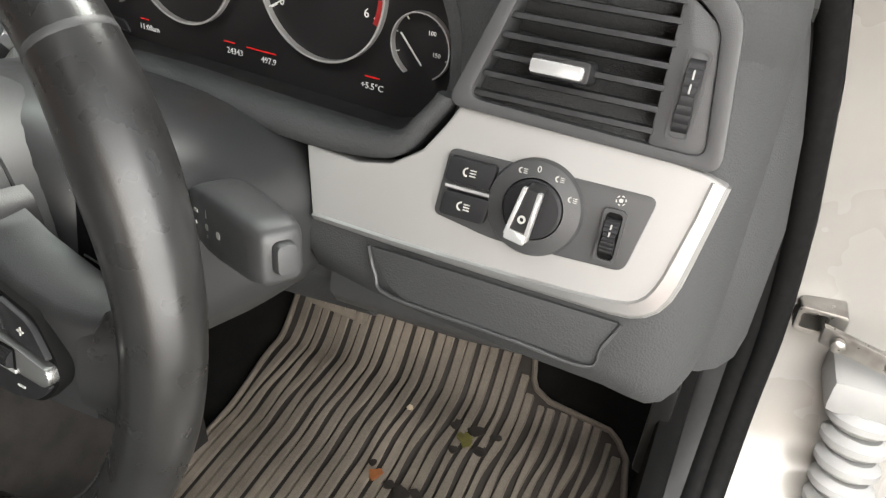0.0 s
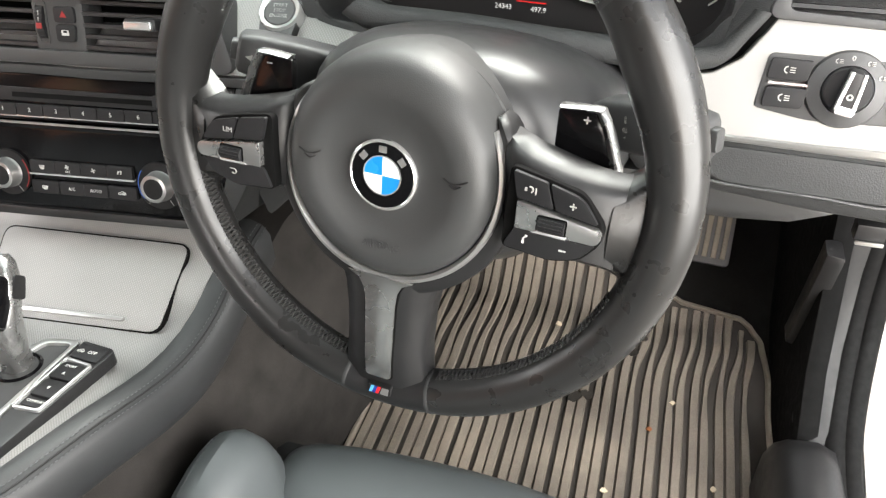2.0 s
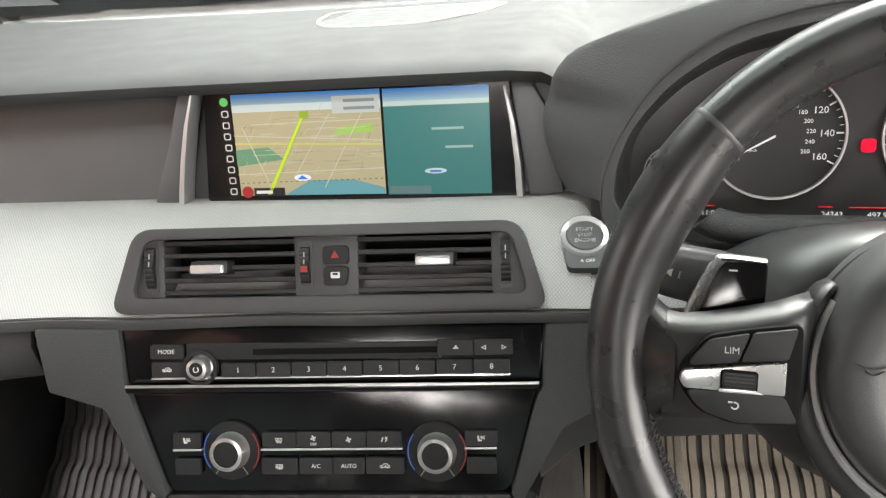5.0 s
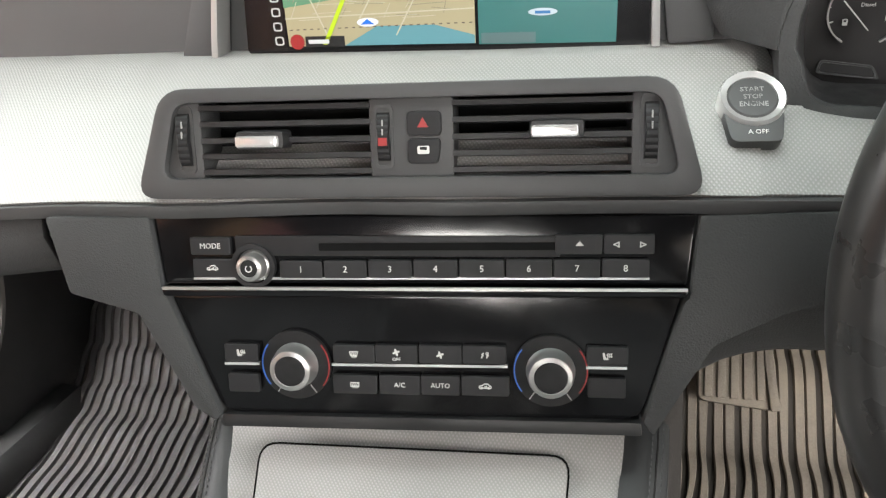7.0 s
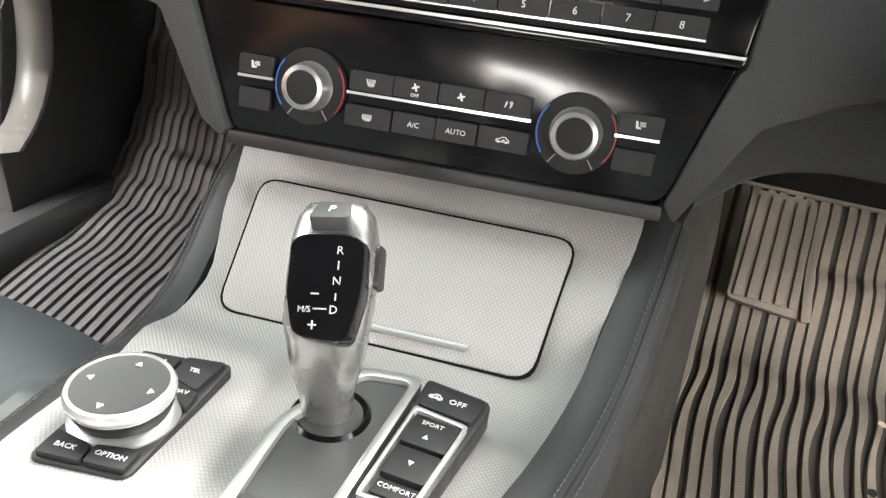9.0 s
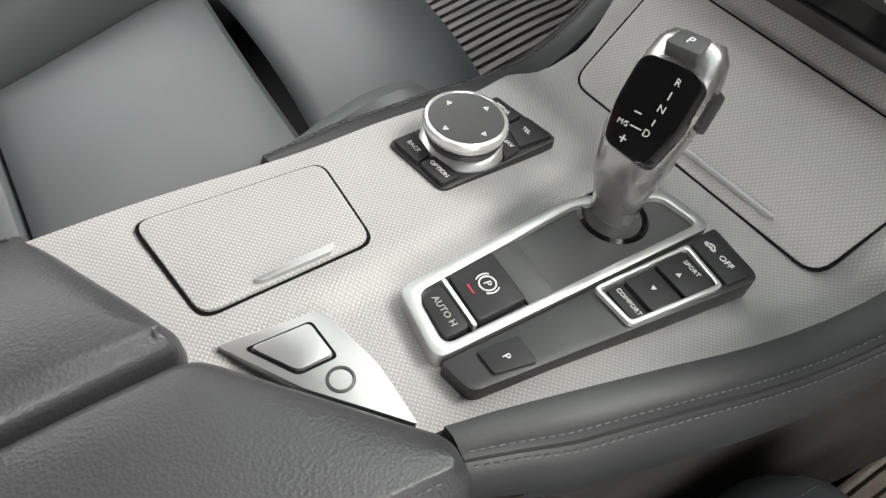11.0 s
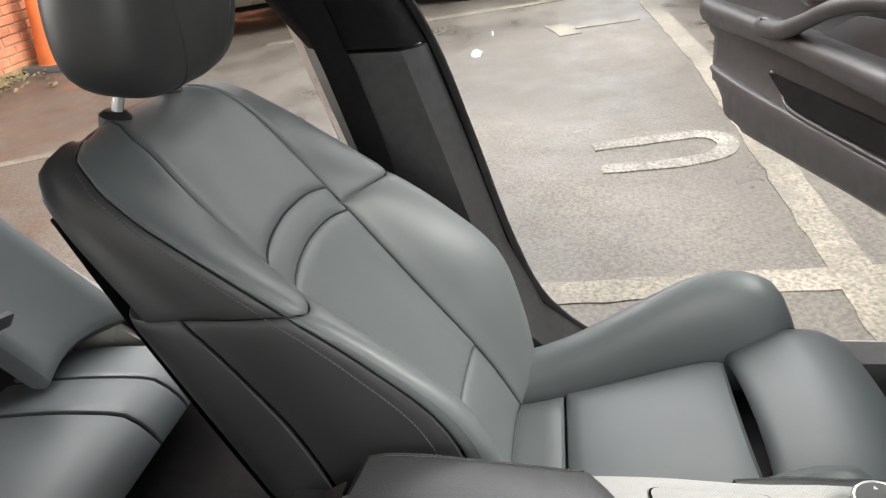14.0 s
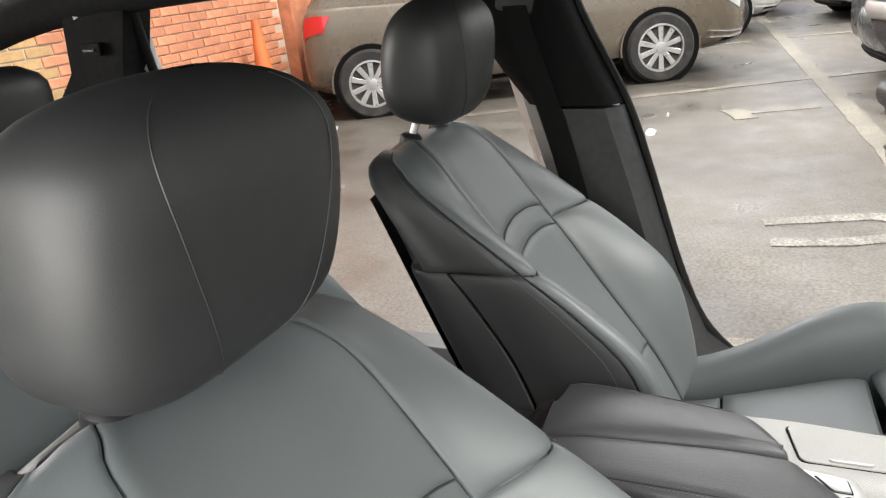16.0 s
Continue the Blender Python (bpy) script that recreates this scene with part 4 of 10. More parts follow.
    panel("side_map", rect(0.0825, -0.0045, 0.099, 0.087), w, sea)
    panel("side_horizon", rect(0.0825, 0.0368, 0.099, 0.0045), w * 1.3, (0.45, 0.55, 0.50))
    for v, u, l in ((0.013, 0.093, 0.030), (-0.004, 0.103, 0.026)):
        panel("street_name", rect(u, v, l, 0.0022), w * 1.8, (0.35, 0.48, 0.42), 0.6)
    panel("side_marker", [(0.080 + 0.0105 * math.cos(radians(a)), -0.026 + 0.0026 * math.sin(radians(a))) for a in range(0, 360, 15)], w * 2, (0.55, 0.65, 0.70), 0.7)
    panel("side_box", rect(0.055, -0.0435, 0.040, 0.0075), w * 2, (0.12, 0.2, 0.2), 0.5)
    panel("icon_column", rect(-0.126, 0.0, 0.0115, 0.1), w, (0.01, 0.01, 0.01), 0.2)
    panel("icon_globe", circle(-0.126, 0.0445, 0.0042, 16), w * 1.8, (0.15, 0.60, 0.15), 0.8)
    for k in range(8):
        v = 0.033 - k * 0.0108
        part("icon", ring_prism(B(), rrect(-0.126, v, 0.0072, 0.0066, 0.002), rrect(-0.126, v, 0.0052, 0.0046, 0.0015), 0, w * 1.8), INK_GREY, scr, m=S)


screen()


def louvre_vent(v, m, u0, u1, rows, depth=0.03, lower=None):
    """Slats between u0 and u1 at the heights in rows, each a thin aerofoil, with upright vanes behind."""
    for r in rows:
        a, b = u0(r) if callable(u0) else u0, u1(r) if callable(u1) else u1
        bm = B()
        loft(bm, [[(x, r + 0.0022, -0.001), (x, r + 0.0019, 0.001), (x, r - 0.0014, 0.0014), (x, r - 0.0022, -0.002), (x, r - 0.0022, -depth * 0.6), (x, r + 0.0010, -depth * 0.6)] for x in (a, b)])
        part("slat", bm, PLASTIC, v, m=m, sharp=40)


def slider(v, m, u, r, w=0.034):
    bm = B()
    prism(bm, rounded([(u - w / 2, r - 0.006), (u + w / 2, r - 0.006), (u + w / 2, r + 0.006), (u - w / 2, r + 0.006)], 0.003), -0.004, 0.010, 0.92)
    s = part("slider", bm, PLASTIC, v, "vent slider", m=m, bevel=0.001)
    bm = B()
    prism(bm, rounded([(u - w / 2 + 0.001, r - 0.0045), (u + w / 2 - 0.004, r - 0.0045), (u + w / 2 - 0.004, r + 0.003), (u - w / 2 + 0.001, r + 0.003)], 0.002), 0.0085, 0.0125, 0.95)
    part("chrome_face", bm, CHROME, s, "bright chrome slider face", m=m, bevel=0.0008)


def thumb_wheel(v, m, u, r, h=0.034, red=False):
    half = h / 2 + 0.003
    part("wheel_surround", ring_prism(B(), rrect(u, r, 0.0125, half * 2 + 0.004, 0.004), rrect(u, r, 0.0090, half * 2, 0.003), -0.004, 0.0019), PLASTIC_GREY, v, "slim frame of the thumb wheel", m=m)
    part("wheel_slot", prism(B(), rrect(u, r, 0.0092, half * 2 + 0.001, 0.003), -0.004, 0.0004), DARK, v, m=m)
    rings = []
    for k in range(25):
        a = -1 + k / 12
        z = 0.0054 * math.sqrt(max(0, 1 - a * a * 0.95)) + (0.0006 if k % 3 else 0)
        w = 0.0038 - 0.0008 * math.exp(-(a / 0.25) ** 2)
        rings.append([(u - w, r + a * h / 2, -0.004), (u + w, r + a * h / 2, -0.004), (u + w, r + a * h / 2, z), (u - w, r + a * h / 2, z)])
    w = part("thumb_wheel", loft(B(), rings), BUTTON, v, "ribbed thumb wheel", m=m)
    for k in (0.20, 0.58):
        z = 0.0054 * math.sqrt(1 - k * k * 0.95)
        part("wheel_mark", slab(B(), u, r + k * h / 2, 0.0009, h * 0.13, z - 0.001, z + 0.0010), INK_GREY, w, "pale tick", m=m)
    if red:
        part("red_dot", slab(B(), u, r - 0.003, 0.0055, 0.005, 0.002, 0.0066), RED_PAINT, w, "red dot", m=m)


def centre_vents():
    v = thing("centre_air_vents", ST @ Vector((0, 0.07, 0)), "twin black centre air vents with chrome sliders", "air vent")
    o = [(-0.191, 0.0405), (0.1765, 0.0405), (0.155, 0.112), (-0.167, 0.112)]
    i = [(-0.1705, 0.054), (0.160, 0.054), (0.147, 0.1025), (-0.158, 0.1025)]
    part("housing", ring_prism(B(), rounded(o, 0.016), rounded(i, 0.010), -0.05, 0.006), PLASTIC_GREY, v, "dark grey vent surround", m=ST, bevel=0.002)
    # black sheet: shade of the duct painted behind the slats
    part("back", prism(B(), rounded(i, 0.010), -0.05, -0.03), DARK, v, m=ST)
    for a, b in ((-0.1705, -0.143), (-0.031, 0.023), (0.131, 0.160)):
        e = 0.012 if a < -0.1 else 0.0
        g = 0.012 if b > 0.15 else 0.0
        part("cheek", prism(B(), [(a, 0.053), (b, 0.053), (b - g * 0.9, 0.1035), (a + e, 0.1035)], -0.03, 0.001), PLASTIC_GREY, v, m=ST, bevel=0.002)
    rows = [0.0575, 0.0678, 0.078, 0.0885, 0.0988]
    louvre_vent(v, ST, -0.144, -0.030, rows)
    louvre_vent(v, ST, 0.022, 0.132, rows)
    slider(v, ST, -0.1005, 0.0785)
    slider(v, ST, 0.0865, 0.082)
    thumb_wheel(v, ST, -0.1545, 0.079)
    thumb_wheel(v, ST, -0.0215, 0.079, 0.030, True)
    thumb_wheel(v, ST, 0.1425, 0.080)
    hz = part("hazard_button", prism(B(), rrect(0.0045, 0.0868, 0.0225, 0.0158, 0.004), -0.004, 0.004, 0.96), BUTTON, v, "hazard light button", m=ST, bevel=0.0008)
    part("triangle", prism(B(), [(0.0005, 0.0845), (0.0075, 0.0845), (0.004, 0.0905)], 0.0038, 0.0046), RED_PAINT, hz, "red warning triangle", m=ST)
    lk = part("lock_button", prism(B(), rounded([(-0.0065, 0.0615), (0.0135, 0.0615), (0.0157, 0.0778), (-0.0067, 0.0778)], 0.004), -0.004, 0.004, 0.96), BUTTON, v, "door lock button", m=ST, bevel=0.0008)
    part("lock_icon", ring_prism(B(), rrect(0.004, 0.0705, 0.0075, 0.005, 0.001), rrect(0.004, 0.0715, 0.0045, 0.002, 0.0005), 0.0038, 0.0046), INK, lk, m=ST)


centre_vents()


def label_bars(parent, m, u, v, w=0.006, h=0.0045, z=0.0042, kind=0):
    """A small pictogram printed on a button: screen heater (0, 4), fan (1), seat heater (2), car with an arrow (3), split arrows (5)."""
    bm = B()
    a, b = z - 0.0012, z

    def line(pts, t=0.00030):
        for p, q in zip(pts, pts[1:]):
            d = Vector((q[0] - p[0], q[1] - p[1]))
            n = Vector((-d.y, d.x)).normalized() * t
            prism(bm, [(p[0] - n.x, p[1] - n.y), (q[0] - n.x, q[1] - n.y), (q[0] + n.x, q[1] + n.y), (p[0] + n.x, p[1] + n.y)], a, b)

    def wave(x, y0, y1):
        line([(x + 0.00045 * math.sin(k * math.pi / 2), lerp(y0, y1, k / 5)) for k in range(6)], 0.00026)
    if kind in (0, 4):
        top, foot = (w * 0.52, w * 0.36) if kind == 0 else (w * 0.46, w * 0.46)
        c = [(u - top, v + h * 0.42), (u + top, v + h * 0.42), (u + foot, v - h * 0.30), (u - foot, v - h * 0.30)]
        k = [(u + (x - u) * 0.84, v + (y - v) * 0.80) for x, y in c]
        ring_prism(bm, c, k, a, b)
        for x in (-0.22, 0.0, 0.22):
            wave(u + x * w, v - h * 0.55, v + h * 0.25)
    elif kind == 1:
        for q in range(4):
            t = radians(20 + 90 * q)
            cx, cy = u + h * 0.30 * math.cos(t), v + h * 0.30 * math.sin(t)
            prism(bm, [(cx + h * (0.27 * math.cos(g) * math.cos(t) - 0.15 * math.sin(g) * math.sin(t)), cy + h * (0.27 * math.cos(g) * math.sin(t) + 0.15 * math.sin(g) * math.cos(t))) for g in (2 * math.pi * e / 10 for e in range(10))], a, b)
    elif kind == 2:
        prism(bm, rounded([(u - w * 0.42, v - h * 0.45), (u + w * 0.10, v - h * 0.45), (u + w * 0.10, v - h * 0.20), (u - w * 0.18, v - h * 0.18), (u - w * 0.30, v + h * 0.55), (u - w * 0.52, v + h * 0.55)], 0.0004, 2), a, b)
        for x in (0.0, 0.20, 0.40):
            wave(u + x * w, v - h * 0.10, v + h * 0.50)
    elif kind == 5:
        for x in (-0.3, 0.25):
            line([(u + x * w, v - h * 0.4), (u + (x + 0.2) * w, v + h * 0.4)], 0.0004)
            line([(u + (x + 0.2) * w, v - h * 0.1), (u + (x + 0.05) * w, v + h * 0.2)], 0.0004)
        arc_band(bm, u + w * 0.3, v + h * 0.3, 0.0005, 0.0009, 0, 359.9, a, b, 8)
    else:
        line([(u - w * 0.62, v - h * 0.22), (u - w * 0.60, v + h * 0.08), (u - w * 0.30, v + h * 0.16), (u - w * 0.10, v + h * 0.46), (u + w * 0.28, v + h * 0.46), (u + w * 0.44, v + h * 0.14), (u + w * 0.60, v + h * 0.10), (u + w * 0.62, v - h * 0.22), (u - w * 0.62, v - h * 0.22)], 0.00026)
        for x in (-0.36, 0.36):
            arc_band(bm, u + x * w, v - h * 0.24, 0.0004, 0.0008, 0, 359.9, a, b, 8)
        line([(u - w * 0.08, v), (u + w * 0.2, v), (u + w * 0.1, v + h * 0.16)], 0.00024)
    part("pictogram", bm, INK, parent, m=m)


def button(parent, m, u, v, w, h, z0=0.0, z1=0.0036, name="button", r=0.0012):
    return part(name, prism(B(), rrect(u, v, w, h, r, 3), z0, z1, 0.985), BUTTON, parent, m=m, bevel=0.0006, segs=1)


def radio():
    rd = thing("radio_panel", ST @ Vector((0, 0.0, 0)), "gloss black radio panel with a disc slot and numbered buttons", "radio")
    part("face", prism(B(), [(-0.1795, -0.0185), (0.1675, -0.0165), (0.1714, 0.0285), (-0.1835, 0.0285)], -0.03, 0.0), GLOSS, rd, m=ST, bevel=0.0015)
    part("lower_edge", prism(B(), [(-0.1785, -0.026), (0.166, -0.023), (0.168, -0.0175), (-0.180, -0.0195)], -0.02, 0.006), GLOSS, rd, m=ST, bevel=0.0015)
    part("silver_line", prism(B(), [(-0.1785, -0.0212), (0.1665, -0.0188), (0.167, -0.0170), (-0.179, -0.0192)], 0.004, 0.0068), SILVER_SMOOTH, rd, "thin silver line", m=ST)
    b = button(rd, ST, -0.143, 0.0085, 0.0285, 0.012)
    text("lettering", "MODE", 0.0052, ST @ shift(-0.143, 0.0085, 0.0037), INK, b)
    b = button(rd, ST, -0.1415, -0.0065, 0.030, 0.0125)
    label_bars(b, ST, -0.1425, -0.0065, 0.006, 0.004, 0.0044, 3)
    part("slot_frame", prism(B(), rrect(-0.0185, 0.0085, 0.215, 0.0135, 0.001), 0, 0.002), BUTTON, rd, m=ST, bevel=0.0006)
    part("disc_slot", prism(B(), rounded([(-0.068, 0.0055), (0.087, 0.0065), (0.087, 0.0115), (-0.068, 0.0105)], 0.001), 0.0015, 0.0026), DARK, rd, "dark disc slot", m=ST)
    for k, u in enumerate((-0.0809, -0.0507, -0.0207, 0.0093, 0.0394, 0.0694, 0.0995, 0.1294)):
        v = lerp(-0.0072, -0.0050, k / 7)
        b = button(rd, ST, u, v, 0.0292, 0.0118)
        text("numeral", str(k + 1), 0.0062, ST @ shift(u, v, 0.0037), INK, b)
    b = button(rd, ST, 0.1005, 0.0102, 0.0295, 0.0125)
    part("eject_mark", prism(B(), [(0.0985, 0.0095), (0.1035, 0.0095), (0.101, 0.0125)], 0.003, 0.0042), INK, b, m=ST)
    b = button(rd, ST, 0.1312, 0.0104, 0.031, 0.0125)
    for s, u in ((-1, 0.1235), (1, 0.1395)):
        part("arrow_mark", ring_prism(B(), [(u - s * 0.0018, 0.0084), (u - s * 0.0018, 0.0124), (u + s * 0.0022, 0.0104)], [(u - s * 0.0011, 0.0094), (u - s * 0.0011, 0.0114), (u + s * 0.0010, 0.0104)], 0.003, 0.0042), INK, b, m=ST)
    part("chrome_line", prism(B(), [(-0.157, -0.0148), (0.144, -0.0122), (0.144, -0.0106), (-0.157, -0.0132)], 0.0, 0.003), CHROME, rd, "bright line under the buttons", m=ST)
    k = part("volume_knob", lathe(B(), [(0.0112, 0.0), (0.0112, 0.002), (0.0096, 0.003), (0.0093, 0.0095), (0.0085, 0.0112), (0.0062, 0.0118), (0.0058, 0.0112)], 32, shift(-0.1138, -0.005)), KNOB_SILVER, rd, "small silver volume knob", m=ST)
    part("cap", lathe(B(), [(0.0059, 0.007), (0.0059, 0.0113), (0.0050, 0.0115)], 24, shift(-0.1138, -0.005)), KNOB_CAP, k, "black cap", m=ST)
    part("power_mark", arc_band(B(), -0.1138, -0.005, 0.0018, 0.0025, 120, 420, 0.0113, 0.0118, 14), INK, k, m=ST)
    part("knob_collar", arc_band(B(), -0.1138, -0.005, 0.0120, 0.0152, 0, 359.9, 0, 0.0042, 32), BUTTON, rd, m=ST)


radio()


def climate():
    c = thing("climate_panel", ST @ Vector((0, -0.07, 0)), "gloss black climate panel with two silver knobs", "climate control")
    pts = rounded([(-0.1445, -0.1115), (0.1415, -0.1075), (0.1640, -0.0245), (-0.1755, -0.0275)], [0.012, 0.012, 0.002, 0.002])
    part("face", prism(B(), pts, -0.03, -0.001), GLOSS, c, m=ST, bevel=0.0015)
    for u in (-0.0893, 0.0834):
        part("dial_ring", arc_band(B(), u, -0.0745, 0.0155, 0.0245, 0, 359.9, -0.001, 0.0022, 40), KNOB_CAP, c, m=ST)
        for a0, a1, mt, lb in ((38, -38, RED_PAINT, "red warm arc"), (142, 218, BLUE_PAINT, "blue cool arc")):
            part("temperature_arc", arc_band(B(), u, -0.0745, 0.0232, 0.0240, a0, a1, 0.002, 0.0026, 20), mt, c, lb, m=ST)
        k = part("knob", lathe(B(), [(0.0160, -0.001), (0.0160, 0.003), (0.0152, 0.004), (0.0147, 0.0120), (0.0138, 0.0146), (0.0110, 0.0153), (0.0105, 0.0145)], 36, shift(u, -0.0745)), KNOB_SILVER, c, "silver temperature knob", m=ST)
        part("cap", lathe(B(), [(0.0106, 0.008), (0.0106, 0.0146), (0.0096, 0.0150), (0.004, 0.0148)], 28, shift(u, -0.0745)), KNOB_CAP, k, "black cap", m=ST)
        for a in (235, 305):
            part("tick", box(B(), -0.0003, 0.0003, 0.017, 0.024, 0.0018, 0.0027), INK_GREY, c, m=ST @ shift(u, -0.0745) @ Matrix.Rotation(radians(a - 90), 4, "Z"))
    for u, w, kd in ((-0.1275, 0.0245, 2), (-0.0479, 0.029, 0), (-0.0187, 0.029, 1), (0.0109, 0.029, 1), (0.0402, 0.029, 5), (0.1195, 0.0265, 2)):
        v = lerp(-0.0665, -0.0632, (u + 0.13) / 0.25)
        b = button(c, ST, u, v, w, 0.0125, -0.001, 0.0030)
        label_bars(b, ST, u, v + (0.0015 if u == -0.0187 else 0), 0.006, 0.0045, 0.0038, kd)
        if u == -0.0187:
            text("lettering", "OFF", 0.0032, ST @ shift(u, v - 0.0035, 0.0032), INK, b)
    for k, (u, w) in enumerate(((-0.1275, 0.0225), (-0.0482, 0.031), (-0.0172, 0.0285), (0.0105, 0.0265), (0.0405, 0.032), (0.1195, 0.0245))):
        v = lerp(-0.0885, -0.0850, (u + 0.13) / 0.25)
        b = button(c, ST, u, v, w, 0.0135, -0.001, 0.0028)
        if k in (2, 3):
            text("lettering", ("A/C", "AUTO")[k - 2], 0.0047, ST @ shift(u, v, 0.0029), INK, b)
        elif k in (1, 4):
            label_bars(b, ST, u, v, 0.0065, 0.0042, 0.0036, 4 if k == 1 else 3)
    for a, b in ((-0.140, -0.1150), (-0.0635, 0.0555), (0.1060, 0.1320)):
        va, vb = (lerp(-0.0742, -0.0706, (q + 0.14) / 0.27) for q in (a, b))
        part("chrome_line", prism(B(), [(a, va - 0.0010), (b, vb - 0.0010), (b, vb + 0.0008), (a, va + 0.0008)], -0.001, 0.0034), CHROME, c, "bright line under the buttons", m=ST)


climate()


def stack_surround():
    """The vinyl-clad sides that carry the centre panels down to the console."""
    s = thing("centre_stack", ST @ Vector((0, -0.06, -0.05)), "grained black vinyl surround of the centre panels", "centre stack")
    left = [(-0.262, 0.029), (-0.1845, 0.029), (-0.1800, -0.024), (-0.1765, -0.028), (-0.1455, -0.112), (-0.150, -0.118), (-0.165, -0.108), (-0.200, -0.040), (-0.25, -0.026)]
    right = [(0.1725, 0.029), (0.275, 0.031), (0.275, -0.018), (0.225, -0.034), (0.185, -0.055), (0.150, -0.118), (0.1425, -0.108), (0.1655, -0.026), (0.169, -0.022)]
    for pts, lb in ((left[::-1], "side cheek"), (right[::-1], "side cheek")):
        part("side_cheek", prism(B(), pts[::-1], -0.10, 0.0045), DASH, s, m=ST, bevel=0.004)
    part("core", prism(B(), [(-0.15, -0.115), (0.145, -0.112), (0.150, 0.03), (-0.16, 0.03)], -0.12, -0.035), PLASTIC, s, m=ST)
    part("foot_strip", prism(B(), [(-0.146, -0.1215), (0.143, -0.1175), (0.142, -0.108), (-0.145, -0.112)], -0.03, 0.0035), PLASTIC, s, m=ST, bevel=0.002)


stack_surround()


def start_button():
    m = frame_matrix((0.2165, 0.9345, 0.8755), 5, 50) @ Matrix.Scale(1.07, 4)
    s = thing("start_button", m.translation, "round grey start stop button in a chrome ring", "button")
    part("plate", prism(B(), rounded([(-0.0185, 0.002), (-0.014, -0.030), (0.014, -0.030), (0.0185, 0.002)], [0.001, 0.005, 0.005, 0.001]), -0.02, 0.003), PLASTIC_GREY, s, m=m, bevel=0.001)
    part("ring", lathe(B(), [(0.0195, -0.02), (0.0195, 0.003), (0.0180, 0.0055), (0.0145, 0.004), (0.0140, 0.002)], 36), CHROME, s, "chrome ring", m=m)
    b = part("push_button", lathe(B(), [(0.0142, 0.0), (0.0142, 0.0035), (0.0132, 0.0045), (0.006, 0.0050)], 32), PLASTIC_GREY, s, m=m)
    for k, word in enumerate(("START", "STOP", "ENGINE")):
        text("lettering", word, 0.0046, m @ shift(0, 0.005 - 0.0052 * k, 0.0048), INK_GREY, b)
    text("lettering", "A OFF", 0.0042, m @ shift(0.001, -0.0235, 0.0031), INK, s)


start_button()


# ---- the instruments and the driver's end of the dash ----
def dial(parent, u, v, r, a0, a1, ticks, numbers=None, size=0.0055, nr=0.78, ring=(0, 360), needle=None, small=None, minor=2):
    d = part("gauge_face", prism(B(), circle(u, v, r, 40), -0.0066, -0.0062), DIAL_FACE, parent, "dark gauge face", m=CLU)
    part("gauge_ring", arc_band(B(), u, v, r, r * 1.022 + 0.0005, ring[0], ring[1], -0.0062, -0.0015, 64), SILVER_PLAIN, d, "thin silver ring", m=CLU)
    bm = B()
    n = (ticks - 1) * minor
    for k in range(n + 1):
        a = radians(lerp(a0, a1, k / n))
        big = k % minor == 0
        t = Matrix.Translation((u, v, 0)) @ Matrix.Rotation(a, 4, "Z")
        q = box(B(), r * (0.88 if big else 0.93), r * 0.985, -r * (0.012 if big else 0.006), r * (0.012 if big else 0.006), -0.0066, -0.0050)
        q.transform(t)
        me = bpy.data.meshes.new("t")
        q.to_mesh(me)
        q.free()
        bm.from_mesh(me)
        bpy.data.meshes.remove(me)
    part("tick_marks", bm, INK, d, "white tick marks", m=CLU)
    for k, word in enumerate(numbers or ()):
        a = radians(lerp(a0, a1, k / (len(numbers) - 1)))
        if word:
            text("numeral", word, size, CLU @ shift(u + r * nr * math.cos(a), v + r * nr * math.sin(a), -0.0048), INK, d)
    for k, word in enumerate(small or ()):
        a = radians(lerp(a0, a1, (k + 1) * 20 / 257.5))
        text("numeral", word, size * 0.62, CLU @ shift(u + r * nr * 0.70 * math.cos(a), v + r * nr * 0.70 * math.sin(a), -0.0048), INK, d)
    if needle is not None:
        a = radians(needle)
        bm = prism(B(), [(0, -r * 0.016), (r * 0.93, -r * 0.006), (r * 0.93, r * 0.006), (0, r * 0.016)], -0.001, 0.0003)
        part("needle", bm, INK, d, "white needle", m=CLU @ shift(u, v) @ Matrix.Rotation(a, 4, "Z"))
    return d


